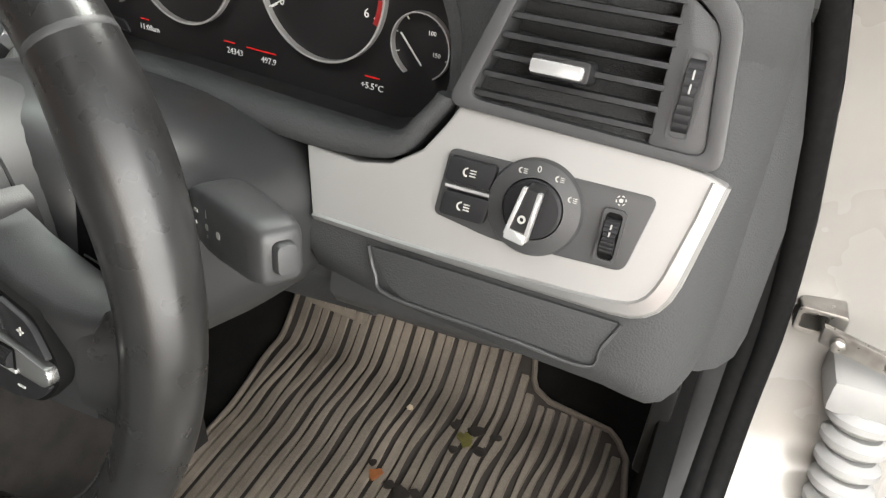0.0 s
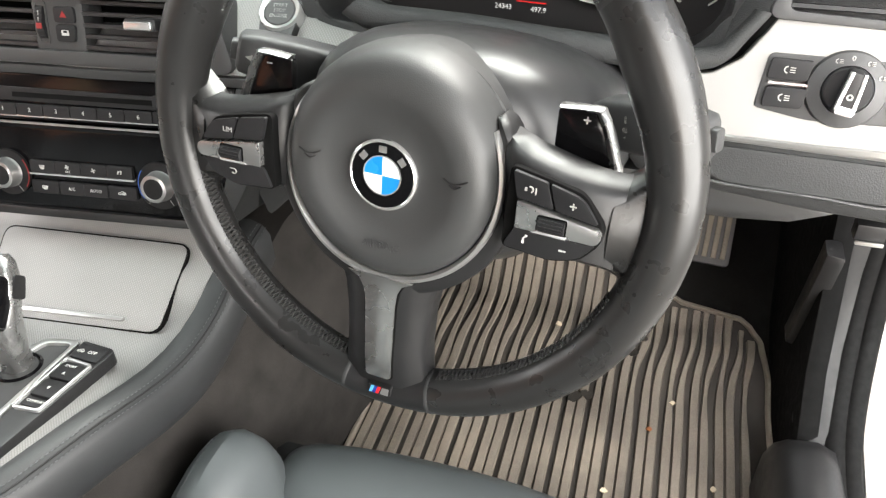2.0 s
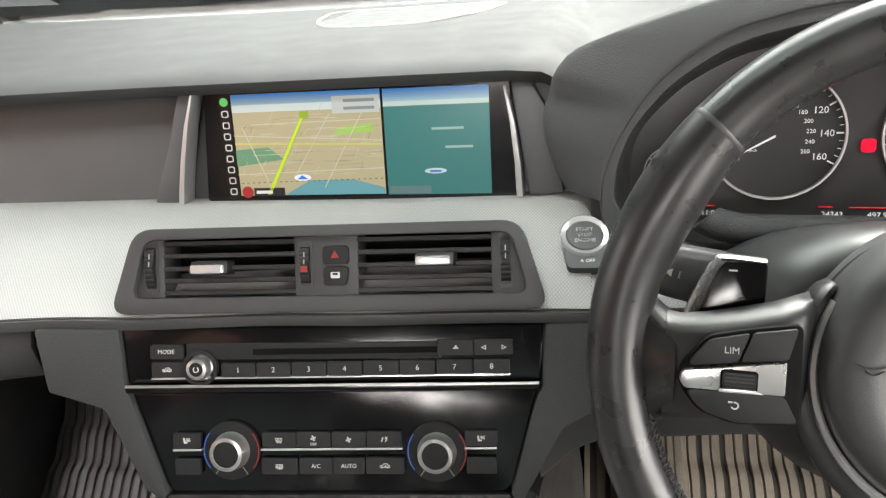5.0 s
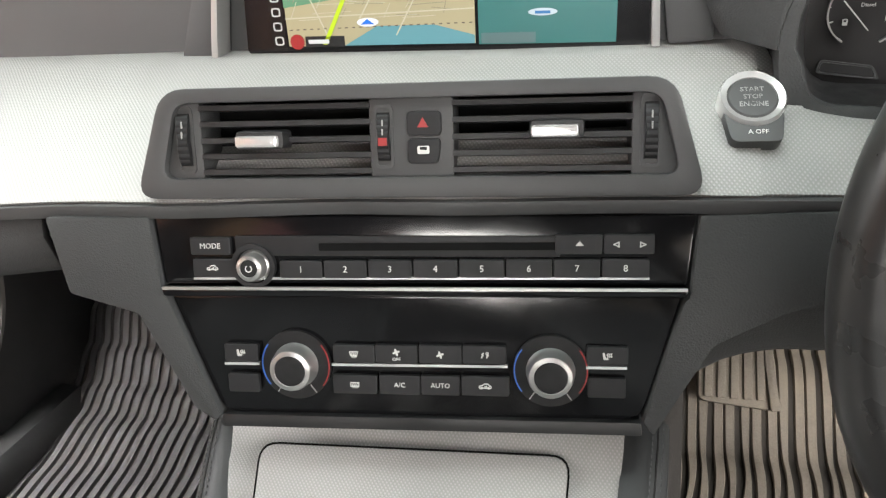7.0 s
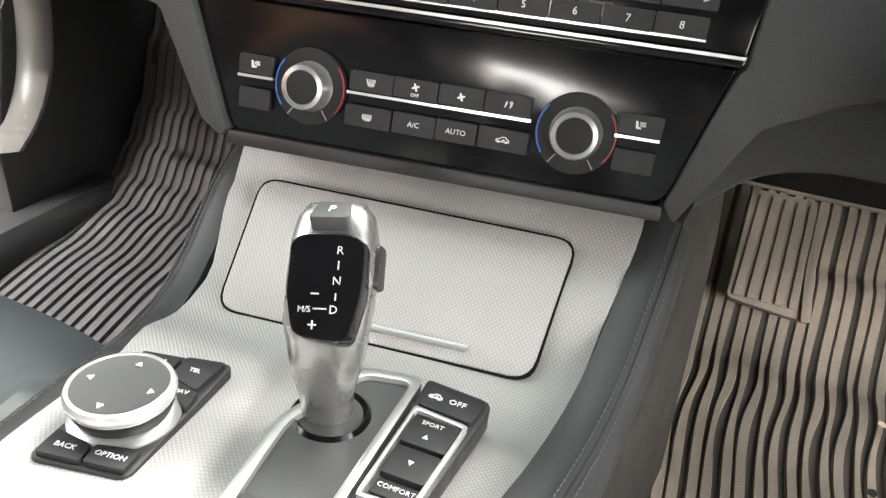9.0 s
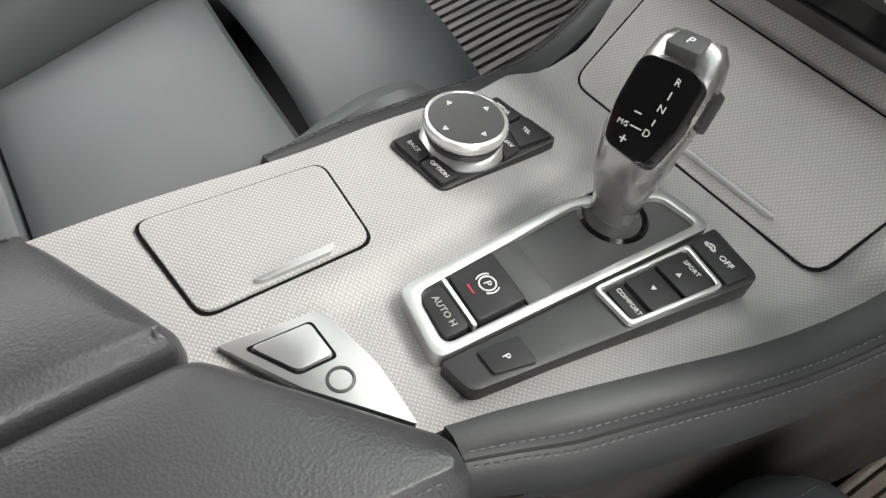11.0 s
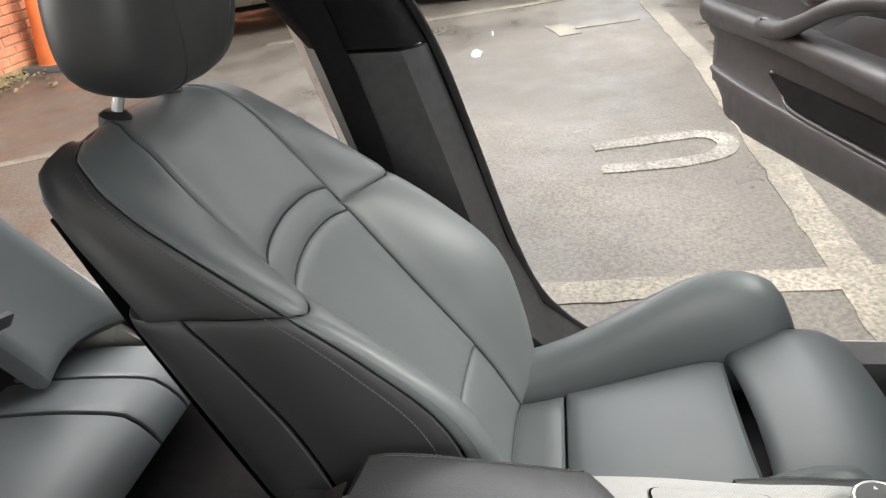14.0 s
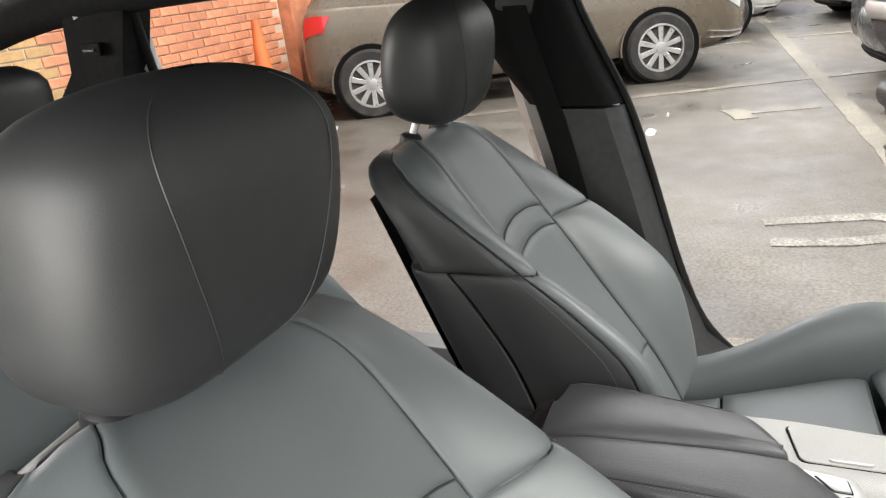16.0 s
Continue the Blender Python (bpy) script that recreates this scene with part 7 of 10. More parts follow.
def column():
    c = thing("steering_column", (0.41, 0.8, 0.82), "dark grey plastic steering column shroud", "steering column")
    rings = []
    for w, ru, vt, vb in ((-0.045, 0.070, 0.062, -0.070), (-0.060, 0.090, 0.070, -0.082), (-0.085, 0.104, 0.074, -0.092), (-0.13, 0.118, 0.072, -0.092), (-0.17, 0.124, 0.068, -0.090), (-0.21, 0.126, 0.060, -0.084), (-0.30, 0.11, 0.04, -0.065)):
        ring = []
        for i in range(40):
            a = 2 * math.pi * i / 40
            r = 1 / (abs(math.cos(a)) ** 2.6 + abs(math.sin(a)) ** 2.6) ** (1 / 2.6)
            y = math.sin(a) * r
            ring.append((ru * math.cos(a) * r, y * (vt if y > 0 else -vb), w))
        rings.append(ring)
    part("shroud", loft(B(), rings), SHROUD, c, "moulded shroud", m=WH, sharp=60)
    # key and arrow marks on the shroud
    part("adjust_lever", tube(B(), spline([(0.44, 0.80, 0.770), (0.45, 0.77, 0.762), (0.455, 0.745, 0.765)], 4), 0.009, 10, flat=0.5), PLASTIC, c, sharp=60)

    def stalk(root, tip, label, marks):
        s = thing("control_stalk", root, label, "stalk")
        root, tip = Vector(root), Vector(tip)
        d = (tip - root).normalized()
        rear = Vector((0, -1, 0.12))
        rear = (rear - d * rear.dot(d)).normalized()
        up = rear.cross(d) * (1 if d.x > 0 else -1)
        m = Matrix((d, up, rear)).transposed().to_4x4()
        m.translation = root
        L = (tip - root).length
        rings = []
        for t, h, w in ((0.0, 0.011, 0.011), (0.12, 0.0155, 0.0132), (0.30, 0.0178, 0.0142), (0.50, 0.0180, 0.0142), (0.85, 0.0165, 0.0130), (0.97, 0.0145, 0.0112), (1.0, 0.0112, 0.0085)):
            rings.append([(t * L, y, z) for y, z in rounded([(-h, -w), (h, -w), (h, w), (-h, w)], min(h, w) * 0.5, 3)])
        part("arm", loft(B(), rings), PLASTIC_GREY, s, "black plastic stalk", m=m, sharp=50)
        part("end_button", prism(B(), rrect(0, 0, 0.0165, 0.0115, 0.004), 0, 0.006, 0.9), PLASTIC_GREY, s, "grey end button", m=m @ Matrix.Translation((L - 0.001, 0, 0)) @ Matrix.Rotation(radians(90), 4, "Y") @ Matrix.Rotation(radians(90), 4, "Z"), bevel=0.001)
        for k, (x, y, a, b) in enumerate(marks):
            part("mark", prism(B(), rrect(x * L, y, a, b, min(a, b) * 0.45), 0.0115, 0.0142), INK_SOFT, s, "pale marking", m=m)
        return m, L, s
    m, L, st = stalk((0.528, 0.803, 0.866), (0.602, 0.762, 0.877), "black wiper stalk with white symbols and an end button", ((0.36, 0.006, 0.0016, 0.0050), (0.36, -0.001, 0.0040, 0.0036), (0.36, -0.006, 0.0016, 0.0018), (0.52, -0.001, 0.0044, 0.0040), (0.20, 0.004, 0.0050, 0.0018), (0.18, -0.003, 0.0024, 0.0018)))
    for x, z, a, b in ((0.42, 0.003, 0.0050, 0.0030), (0.56, 0.000, 0.0046, 0.0028), (0.47, 0.007, 0.0026, 0.0020), (0.60, 0.005, 0.0026, 0.0018)):
        part("mark", box(B(), x * L - a / 2, x * L + a / 2, 0.0135, 0.01535, z - b / 2, z + b / 2), INK_SOFT, st, "pale marking", m=m, bevel=0.0004)
    m, L, st = stalk((0.345, 0.828, 0.864), (0.256, 0.792, 0.893), "black indicator stalk with white symbols", ())
    text("lettering", "BC", 0.0062, m @ shift(L * 0.80, 0, 0.0129) @ Matrix.Rotation(radians(180), 4, "Z"), INK_SOFT, st)
    part("mark", prism(B(), [(L * 0.88, -0.0026), (L * 0.93, 0.0), (L * 0.88, 0.0026)], 0.0115, 0.0126), INK_SOFT, st, "pale marking", m=m)
    for a in (1, -1):
        part("mark", prism(B(), [(L * 0.56 + a * 0.0015, -0.0022), (L * 0.56 + a * 0.0050, 0.0), (L * 0.56 + a * 0.0015, 0.0022)][::a], 0.0130, 0.0140), INK_SOFT, st, "pale arrow", m=m)
    for word, v in (("R", -0.0062), ("L", 0.0062)):
        text("lettering", word, 0.0055, m @ shift(L * 0.56, v, 0.0136) @ Matrix.Rotation(radians(180), 4, "Z"), INK_SOFT, st)


column()


# ---- the centre console ----
def trim_z(y):
    return table(y, [(0.36, 0.603), (0.45, 0.605), (0.58, 0.602), (0.70, 0.594), (0.752, 0.577), (0.785, 0.582), (0.84, 0.625), (0.885, 0.659)])[0]


def trim_x(y):
    return table(y, [(0.36, -0.100, 0.070), (0.45, -0.100, 0.080), (0.53, -0.099, 0.0885), (0.66, -0.106, 0.119), (0.76, -0.124, 0.137), (0.885, -0.150, 0.150)])


TRAY = frame_matrix((0.0, 0.812, 0.609), 3, 53)
CON = Matrix(((1, 0, 0, 0), (0, 1, 0, 0), (0, -0.03, 1, 0.6195), (0, 0, 0, 1)))


def console():
    c = thing("centre_console", (0, 0.6, 0.3), "centre console with textured silver trim and stitched leather edges", "console")
    ys = [0.36 + i * 0.0125 for i in range(43)]
    rings = []
    for y in ys:
        x0, x1 = trim_x(y)
        z = trim_z(y)
        n = 44
        # a soft step runs forward along the lever gate, which lies lower than the driver-side of the small lid
        xs = table(y, [(0.49, 0.003), (0.533, -0.005), (0.572, -0.0115), (0.62, -0.017), (0.671, -0.025), (0.72, -0.034)])[0]
        deep = 0.0075 * min(1.0, max(0.0, (y - 0.44) / 0.05)) * min(1.0, max(0.0, (0.765 - y) / 0.05))
        top = []
        for i in range(n + 1):
            x = lerp(x0, x1, i / n)
            k = min(1.0, max(0.0, (x - xs) / 0.016))
            top.append((x, y, z + 0.0015 * math.sin(math.pi * i / n) - deep * k * k * (3 - 2 * k)))
        rings.append(top + [(x1, y, z - 0.025), (x0, y, z - 0.025)])
    part("silver_top", loft(B(), rings), SILVER, c, "textured satin silver top", sharp=50)
    for f in (-1, 1):
        rings, seam1, seam2 = [], [], []
        for y in [0.53 + i * 0.025 for i in range(16)]:
            span = [y + d * 0.012 for d in range(-5, 6)]
            x = sum(trim_x(max(0.45, q))[1 if f > 0 else 0] for q in span) / 11
            z = sum(trim_z(q) for q in span) / 11 - (0.012 if f < 0 else 0.0)
            k = min(1.0, (y - 0.53) / 0.05)
            d = f * lerp(0.022, 0.030, k)
            rings.append([(x, y, z - 0.012), (x + f * 0.001, y, z + 0.002), (x + d * 0.35, y, z + 0.004), (x + d * 0.8, y, z - 0.001), (x + d * 1.1, y, z - 0.012), (x + d * 1.15, y, z - 0.045), (x + d * 0.9, y, z - 0.06), (x, y, z - 0.06)])
            seam1.append((x + d * 0.70, y, z + 0.0013))
            seam2.append((x + d * 0.95, y, z - 0.0045))
        edge = part("edge_pad", loft(B(), rings), LEATHER, c, "stitched black leather edge", sharp=60)
        bm = B()
        tube(bm, spline([((a[0] + b[0]) / 2, a[1], (a[2] + b[2]) / 2 - 0.0002) for a, b in zip(seam1, seam2)], 3), 0.0009, 5)
        part("seam", bm, THREAD_DARK, edge, sharp=60)
        for sm in (seam1, seam2):
            part("stitching", stitches(B(), spline(sm, 3), 0.0048, 0.003, 0.0005), THREAD, edge, "row of grey stitches")
    # carpeted flanks down to the floor
    for f in (-1, 1):
        rings = []
        for y in (-0.25, 0.06, 0.11, 0.3, 0.5, 0.66, 0.8, 0.95, 1.1):
            x = table(y, [(-0.25, 0.115), (0.3, 0.118), (0.53, 0.118), (0.66, 0.140), (0.8, 0.158), (0.95, 0.175), (1.1, 0.20)])[0] * f
            zt = table(y, [(-0.25, 0.34), (0.06, 0.38), (0.11, 0.54), (0.3, 0.56), (0.53, 0.57), (0.66, 0.555), (0.76, 0.54), (0.885, 0.62), (1.1, 0.66)])[0]
            rings.append([(x, y, zt), (x + f * 0.012, y, zt - 0.1), (x + f * 0.03, y, 0.24), (0, y, 0.24), (0, y, zt)])
        part("flank", loft(B(), rings), CARPET, c, "dark carpeted flank", sharp=60)
    # tray lid ahead of the lever
    lid = part("tray_lid", prism(B(), rounded([(-0.1035, -0.053), (0.1085, -0.0450), (0.1150, 0.0525), (-0.1125, 0.0470)], 0.014), -0.012, 0.0042), SILVER, c, "textured silver tray lid", m=TRAY, bevel=0.0015)
    bm = B()
    outer = rounded([(-0.1049, -0.0544), (0.1099, -0.0464), (0.1164, 0.0539), (-0.1139, 0.0484)], 0.015)
    ring_prism(bm, outer, rounded([(-0.1035, -0.053), (0.1085, -0.0450), (0.1150, 0.0525), (-0.1125, 0.0470)], 0.014), -0.012, 0.0033)
    part("lid_gap", bm, DARK, c, "dark gap round the lid", m=TRAY)
    part("lid_grip", prism(B(), rounded([(-0.055, -0.0440), (0.066, -0.0385), (0.068, -0.0345), (-0.055, -0.0400)], 0.0018), 0.0037, 0.0072), SILVER_SMOOTH, lid, "bright grip strip", m=TRAY, bevel=0.001)
    # small lid beside the armrest
    q = [(-0.0835, 0.4455), (-0.0135, 0.4565), (-0.0195, 0.5520), (-0.0835, 0.5525)]
    cx, cy = -0.05, 0.50
    q2 = [(cx + (x - cx) * 1.05, cy + (y - cy) * 1.035) for x, y in q]
    part("lid_gap", prism(B(), rounded(q2, 0.010), -0.018, 0.0012), DARK, c, "dark gap round the small lid", m=CON)
    l2 = part("small_lid", prism(B(), rounded(q, 0.0095), -0.018, 0.0032), SILVER, c, "textured silver cubby lid", m=CON, bevel=0.0012)
    part("lid_grip", prism(B(), rounded([(-0.0205, 0.485), (-0.0175, 0.490), (-0.0195, 0.528), (-0.0245, 0.532)], 0.0015), 0.002, 0.0062), SILVER_SMOOTH, l2, "bright grip strip", m=CON, bevel=0.0008)
    # lever gate
    g = [(0.0155, 0.5480), (0.0605, 0.5430), (0.0595, 0.7350), (0.0230, 0.7290), (0.0040, 0.6720)]
    gi = [(0.0225, 0.5560), (0.0550, 0.5520), (0.0540, 0.7280), (0.0280, 0.7220), (0.0105, 0.6700)]
    part("gate_frame", ring_prism(B(), rounded(g, 0.008), rounded(gi, 0.006), -0.014, 0.0038), SILVER_SMOOTH, c, "satin silver lever gate frame", m=CON, bevel=0.0012)
    part("gate_floor", prism(B(), rounded(gi, 0.006), -0.030, 0.0000), PLASTIC_GREY, c, "dark lever gate floor", m=CON)
    part("gate_step", prism(B(), [(0.0190, 0.6060), (0.0545, 0.6040), (0.0540, 0.6220), (0.0160, 0.6230)], -0.01, 0.0022), PLASTIC_GREY, c, m=CON, bevel=0.001)
    pb = part("parking_brake_switch", prism(B(), rounded([(0.0210, 0.5735), (0.0535, 0.5720), (0.0530, 0.6040), (0.0180, 0.6050)], 0.003), -0.005, 0.0062, 0.95), BUTTON, c, "dark parking brake switch", m=CON, bevel=0.001)
    part("parking_mark", arc_band(B(), 0.0355, 0.590, 0.0042, 0.0050, 0, 359.9, 0.0060, 0.0068, 18), INK, pb, m=CON)
    text("lettering", "P", 0.0062, CON @ shift(0.0355, 0.590, 0.0064) @ Matrix.Rotation(radians(-8), 4, "Z"), INK, pb)
    for a in (0, 180):
        part("parking_mark", arc_band(B(), 0.0355, 0.590, 0.0060, 0.0067, a - 40, a + 40, 0.0060, 0.0068, 8), INK, pb, m=CON)
    part("red_line", slab(B(), 0.0345, 0.5800, 0.0065, 0.0013, 0.0060, 0.0068), RED_PAINT, pb, "red line", m=CON)
    part("silver_line", prism(B(), [(0.0230, 0.5695), (0.0540, 0.5690), (0.0540, 0.5712), (0.0225, 0.5718)], -0.004, 0.0068), SILVER_SMOOTH, c, m=CON)
    ah = part("auto_hold_switch", prism(B(), rounded([(0.0265, 0.5540), (0.0540, 0.5520), (0.0538, 0.5685), (0.0235, 0.5690)], 0.004), -0.005, 0.0058, 0.95), BUTTON, c, "dark hold switch", m=CON, bevel=0.001)
    text("lettering", "AUTO H", 0.0052, CON @ shift(0.0395, 0.5610, 0.0060), INK_GREY, ah)
    # switch panel to the side of it
    part("switch_panel", prism(B(), rounded([(0.0625, 0.5450), (0.0830, 0.5495), (0.1010, 0.7330), (0.0610, 0.7360)], [0.002, 0.006, 0.008, 0.003]), -0.012, 0.0028), PLASTIC, c, "black switch panel", m=CON, bevel=0.001)
    pk = part("parking_sensor_switch", prism(B(), rounded([(0.0660, 0.5630), (0.0805, 0.5640), (0.0850, 0.5870), (0.0680, 0.5870)], 0.002), 0.0, 0.0048), BUTTON, c, m=CON, bevel=0.0008)
    text("lettering", "P", 0.0058, CON @ shift(0.0755, 0.5745, 0.0050), INK, pk)
    part("switch_frame", ring_prism(B(), rounded([(0.0630, 0.6400), (0.0905, 0.6420), (0.0955, 0.7060), (0.0640, 0.7090)], 0.003), rounded([(0.0648, 0.6425), (0.0885, 0.6445), (0.0930, 0.7035), (0.0660, 0.7060)], 0.0025), 0.0, 0.0062), CHROME, c, "bright switch frame", m=CON, bevel=0.0006)
    for a, b, word in ((0.646, 0.656, "COMFORT"), (0.658, 0.679, ""), (0.681, 0.702, "SPORT")):
        k = part("rocker", prism(B(), rounded([(0.0665, a), (0.0890 + (a - 0.64) * 0.06, a), (0.0895 + (b - 0.64) * 0.06, b), (0.0672, b)], 0.002), 0.0, 0.0060 if word != "COMFORT" else 0.0042, 0.97), BUTTON, c, m=CON, bevel=0.0008)
        z = 0.0062 if word != "COMFORT" else 0.0044
        if word:
            text("lettering", word, 0.0040, CON @ shift(0.0785, b - 0.004, z), INK, k)
        if word != "COMFORT":
            s = 1 if word else -1
            y = (a + b) / 2 - (0.003 if word else 0)
            part("arrow_mark", prism(B(), [(0.0770, y - s * 0.0015), (0.0800, y - s * 0.0015), (0.0785, y + s * 0.0015)][::s], z - 0.0004, z + 0.0004), INK, k, m=CON)
    of = part("traction_switch", prism(B(), rounded([(0.0640, 0.7110), (0.0960, 0.7090), (0.0975, 0.7290), (0.0640, 0.7310)], 0.003), 0.0, 0.0055, 0.97), BUTTON, c, m=CON, bevel=0.0008)
    text("lettering", "OFF", 0.0056, CON @ shift(0.0840, 0.7200, 0.0057), INK, of)
    label_bars(of, CON, 0.0715, 0.7200, 0.006, 0.0045, 0.0062, 3)
    # corner plate with eject button and socket, against the armrest
    t = part("corner_plate", prism(B(), rounded([(0.0060, 0.4560), (0.0450, 0.4820), (0.0850, 0.5190), (0.0500, 0.5185), (0.0100, 0.5080)], [0.002, 0.001, 0.002, 0.01, 0.006]), -0.015, 0.0042), SILVER_SMOOTH, c, "satin silver corner plate", m=CON, bevel=0.001)
    part("plate_button", prism(B(), rounded([(0.0150, 0.4685), (0.0370, 0.4835), (0.0365, 0.5020), (0.0150, 0.4995)], 0.003), 0.0, 0.0062, 0.96), SILVER_SMOOTH, t, "square silver button", m=CON, bevel=0.0008)
    part("button_gap", ring_prism(B(), rounded([(0.0138, 0.4665), (0.0382, 0.4828), (0.0378, 0.5035), (0.0138, 0.5008)], 0.003), rounded([(0.0150, 0.4685), (0.0370, 0.4835), (0.0365, 0.5020), (0.0150, 0.4995)], 0.003), 0.0, 0.0046), DARK, t, m=CON)
    part("socket", lathe(B(), [(0.0070, 0.0), (0.0070, 0.0047), (0.0058, 0.0050), (0.0054, 0.0046), (0.0054, 0.0030)], 24, shift(0.0490, 0.4990)), PLASTIC_GREY, t, "small round socket", m=CON)
    return c


console()


def armrest():
    a = thing("armrest", (0, 0.3, 0.5), "split black leather centre armrest with stitched edges", "armrest")
    z0, zt = 0.55, 0.634

    def drop_at(x, y):
        d = 0.010 * max(0.0, (0.25 - y) / 0.09) ** 2 + 0.020 * max(0.0, (y - 0.35) / 0.18) ** 2
        return d + (0.034 * (-x / 0.112) ** 2.1 * min(1.0, max(0.35, (y - 0.1) / 0.28)) if x < 0.0 else 0.0)

    def lid(name, edge_pts, label, spine):
        pts = []
        rim0 = rounded(edge_pts, 0.012, 4)
        for i, p in enumerate(rim0):
            q = rim0[(i + 1) % len(rim0)]
            k = max(1, int(math.dist(p, q) / 0.015))
            pts += [(lerp(p[0], q[0], j / k), lerp(p[1], q[1], j / k)) for j in range(k)]
        n = len(pts)
        nrm = []
        for i in range(n):
            d = Vector(pts[(i + 1) % n]) - Vector(pts[i - 1])
            nrm.append(Vector((-d.y, d.x)).normalized())
        rings = []
        for inset, z in ((0.0, z0), (0.0, zt - 0.022), (0.0008, zt - 0.012), (0.003, zt - 0.005), (0.006, zt - 0.0015), (0.0095, zt)):
            ring = []
            for (x, y), q in zip(pts, nrm):
                px, py = x + q.x * inset, y + q.y * inset
                ring.append((px, py, z - (drop_at(px, py) if z > z0 else 0)))
            rings.append(ring)
        inner = [(x, y) for x, y, _ in rings[-1]]
        for k, lift in ((0.2, 0.0014), (0.4, 0.0024), (0.6, 0.0029), (0.8, 0.003), (0.93, 0.003), (1.0, 0.003)):
            ring = []
            for x, y in inner:
                px = lerp(x, table(y, spine)[0], k)
                ring.append((px, y, zt + lift - drop_at(px, y)))
            rings.append(ring)
        return part(name, loft(B(), rings, caps=False), ARM_LEATHER, a, label, sharp=60)
    right = lid("right_lid", [(0.0385, 0.160), (0.1235, 0.160), (0.1245, 0.528), (0.0980, 0.532), (0.0830, 0.516), (0.0440, 0.4765), (0.0125, 0.4450)], "black leather right lid", [(0.16, 0.081), (0.532, 0.111)])
    left = lid("left_lid", [(-0.108, 0.170), (0.0355, 0.160), (0.0090, 0.4420), (-0.0010, 0.4440), (-0.0500, 0.4200), (-0.1010, 0.4000), (-0.118, 0.398)], "black leather left lid", [(0.16, -0.036), (0.444, -0.002)])
    for par, f in ((right, 1), (left, -1)):
        def rim(y, inset, lift):
            e = lerp(0.1235, 0.1245, (y - 0.16) / 0.37) if f > 0 else -lerp(0.108, 0.118, (y - 0.17) / 0.228)
            x = e - f * inset
            return (x, y, zt - drop_at(x, y) + lift)
        y0, y1 = (0.18, 0.512) if f > 0 else (0.19, 0.385)
        for inset, lift in ((0.0085, -0.0002), (0.0150, 0.0016)):
            part("stitching", stitches(B(), [rim(lerp(y0, y1, i / 29), inset, lift) for i in range(30)], 0.0046, 0.003, 0.0006), THREAD, par, "row of grey stitches")
        part("seam", tube(B(), [rim(lerp(y0 - 0.003, y1 + 0.003, i / 29), 0.0117, 0.0004) for i in range(30)], 0.0011, 5), THREAD_DARK, par, sharp=60)
    # body below the lids, and the hinge behind
    part("body", prism(B(), rounded([(-0.110, 0.09), (0.118, 0.09), (0.120, 0.515), (0.08, 0.50), (0.0, 0.43), (-0.110, 0.39)], 0.01), 0.24, 0.56), PLASTIC, a, "black plastic bin body", bevel=0.004)
    h = part("hinge_plate", loft(B(), [[(-0.070, y, z), (0.105, y, z - 0.004), (0.105, y, z - 0.03), (-0.070, y, z - 0.03)] for y, z in ((0.118, 0.560), (0.128, 0.575), (0.142, 0.600), (0.162, 0.612))]), BROWN_PLASTIC, a, "dark brown plastic hinge plate", sharp=30)
    for x, y, z in ((-0.058, 0.108, 0.572), (0.098, 0.115, 0.575)):
        part("hinge_clip", box(B(), x - 0.004, x + 0.004, y - 0.004, y + 0.010, z - 0.004, z + 0.004), INK, h, "pale plastic clip", bevel=0.0015)
    for x, y, z in ((0.0, 0.095, 0.562), (0.022, 0.10, 0.566), (0.05, 0.092, 0.560), (-0.02, 0.10, 0.566)):
        part("hinge_rib", box(B(), x - 0.002, x + 0.002, y + 0.008, y + 0.03, z - 0.005, z + 0.006), BROWN_PLASTIC, h)
    for k, (x, y) in enumerate(((0.012, 0.118), (0.036, 0.124), (0.066, 0.12))):
        part("hinge_screw", lathe(B(), [(0.004, 0.0), (0.004, 0.004), (0.002, 0.005)], 10, shift(x, y, 0.566)), STEEL, h, "small screw")


armrest()


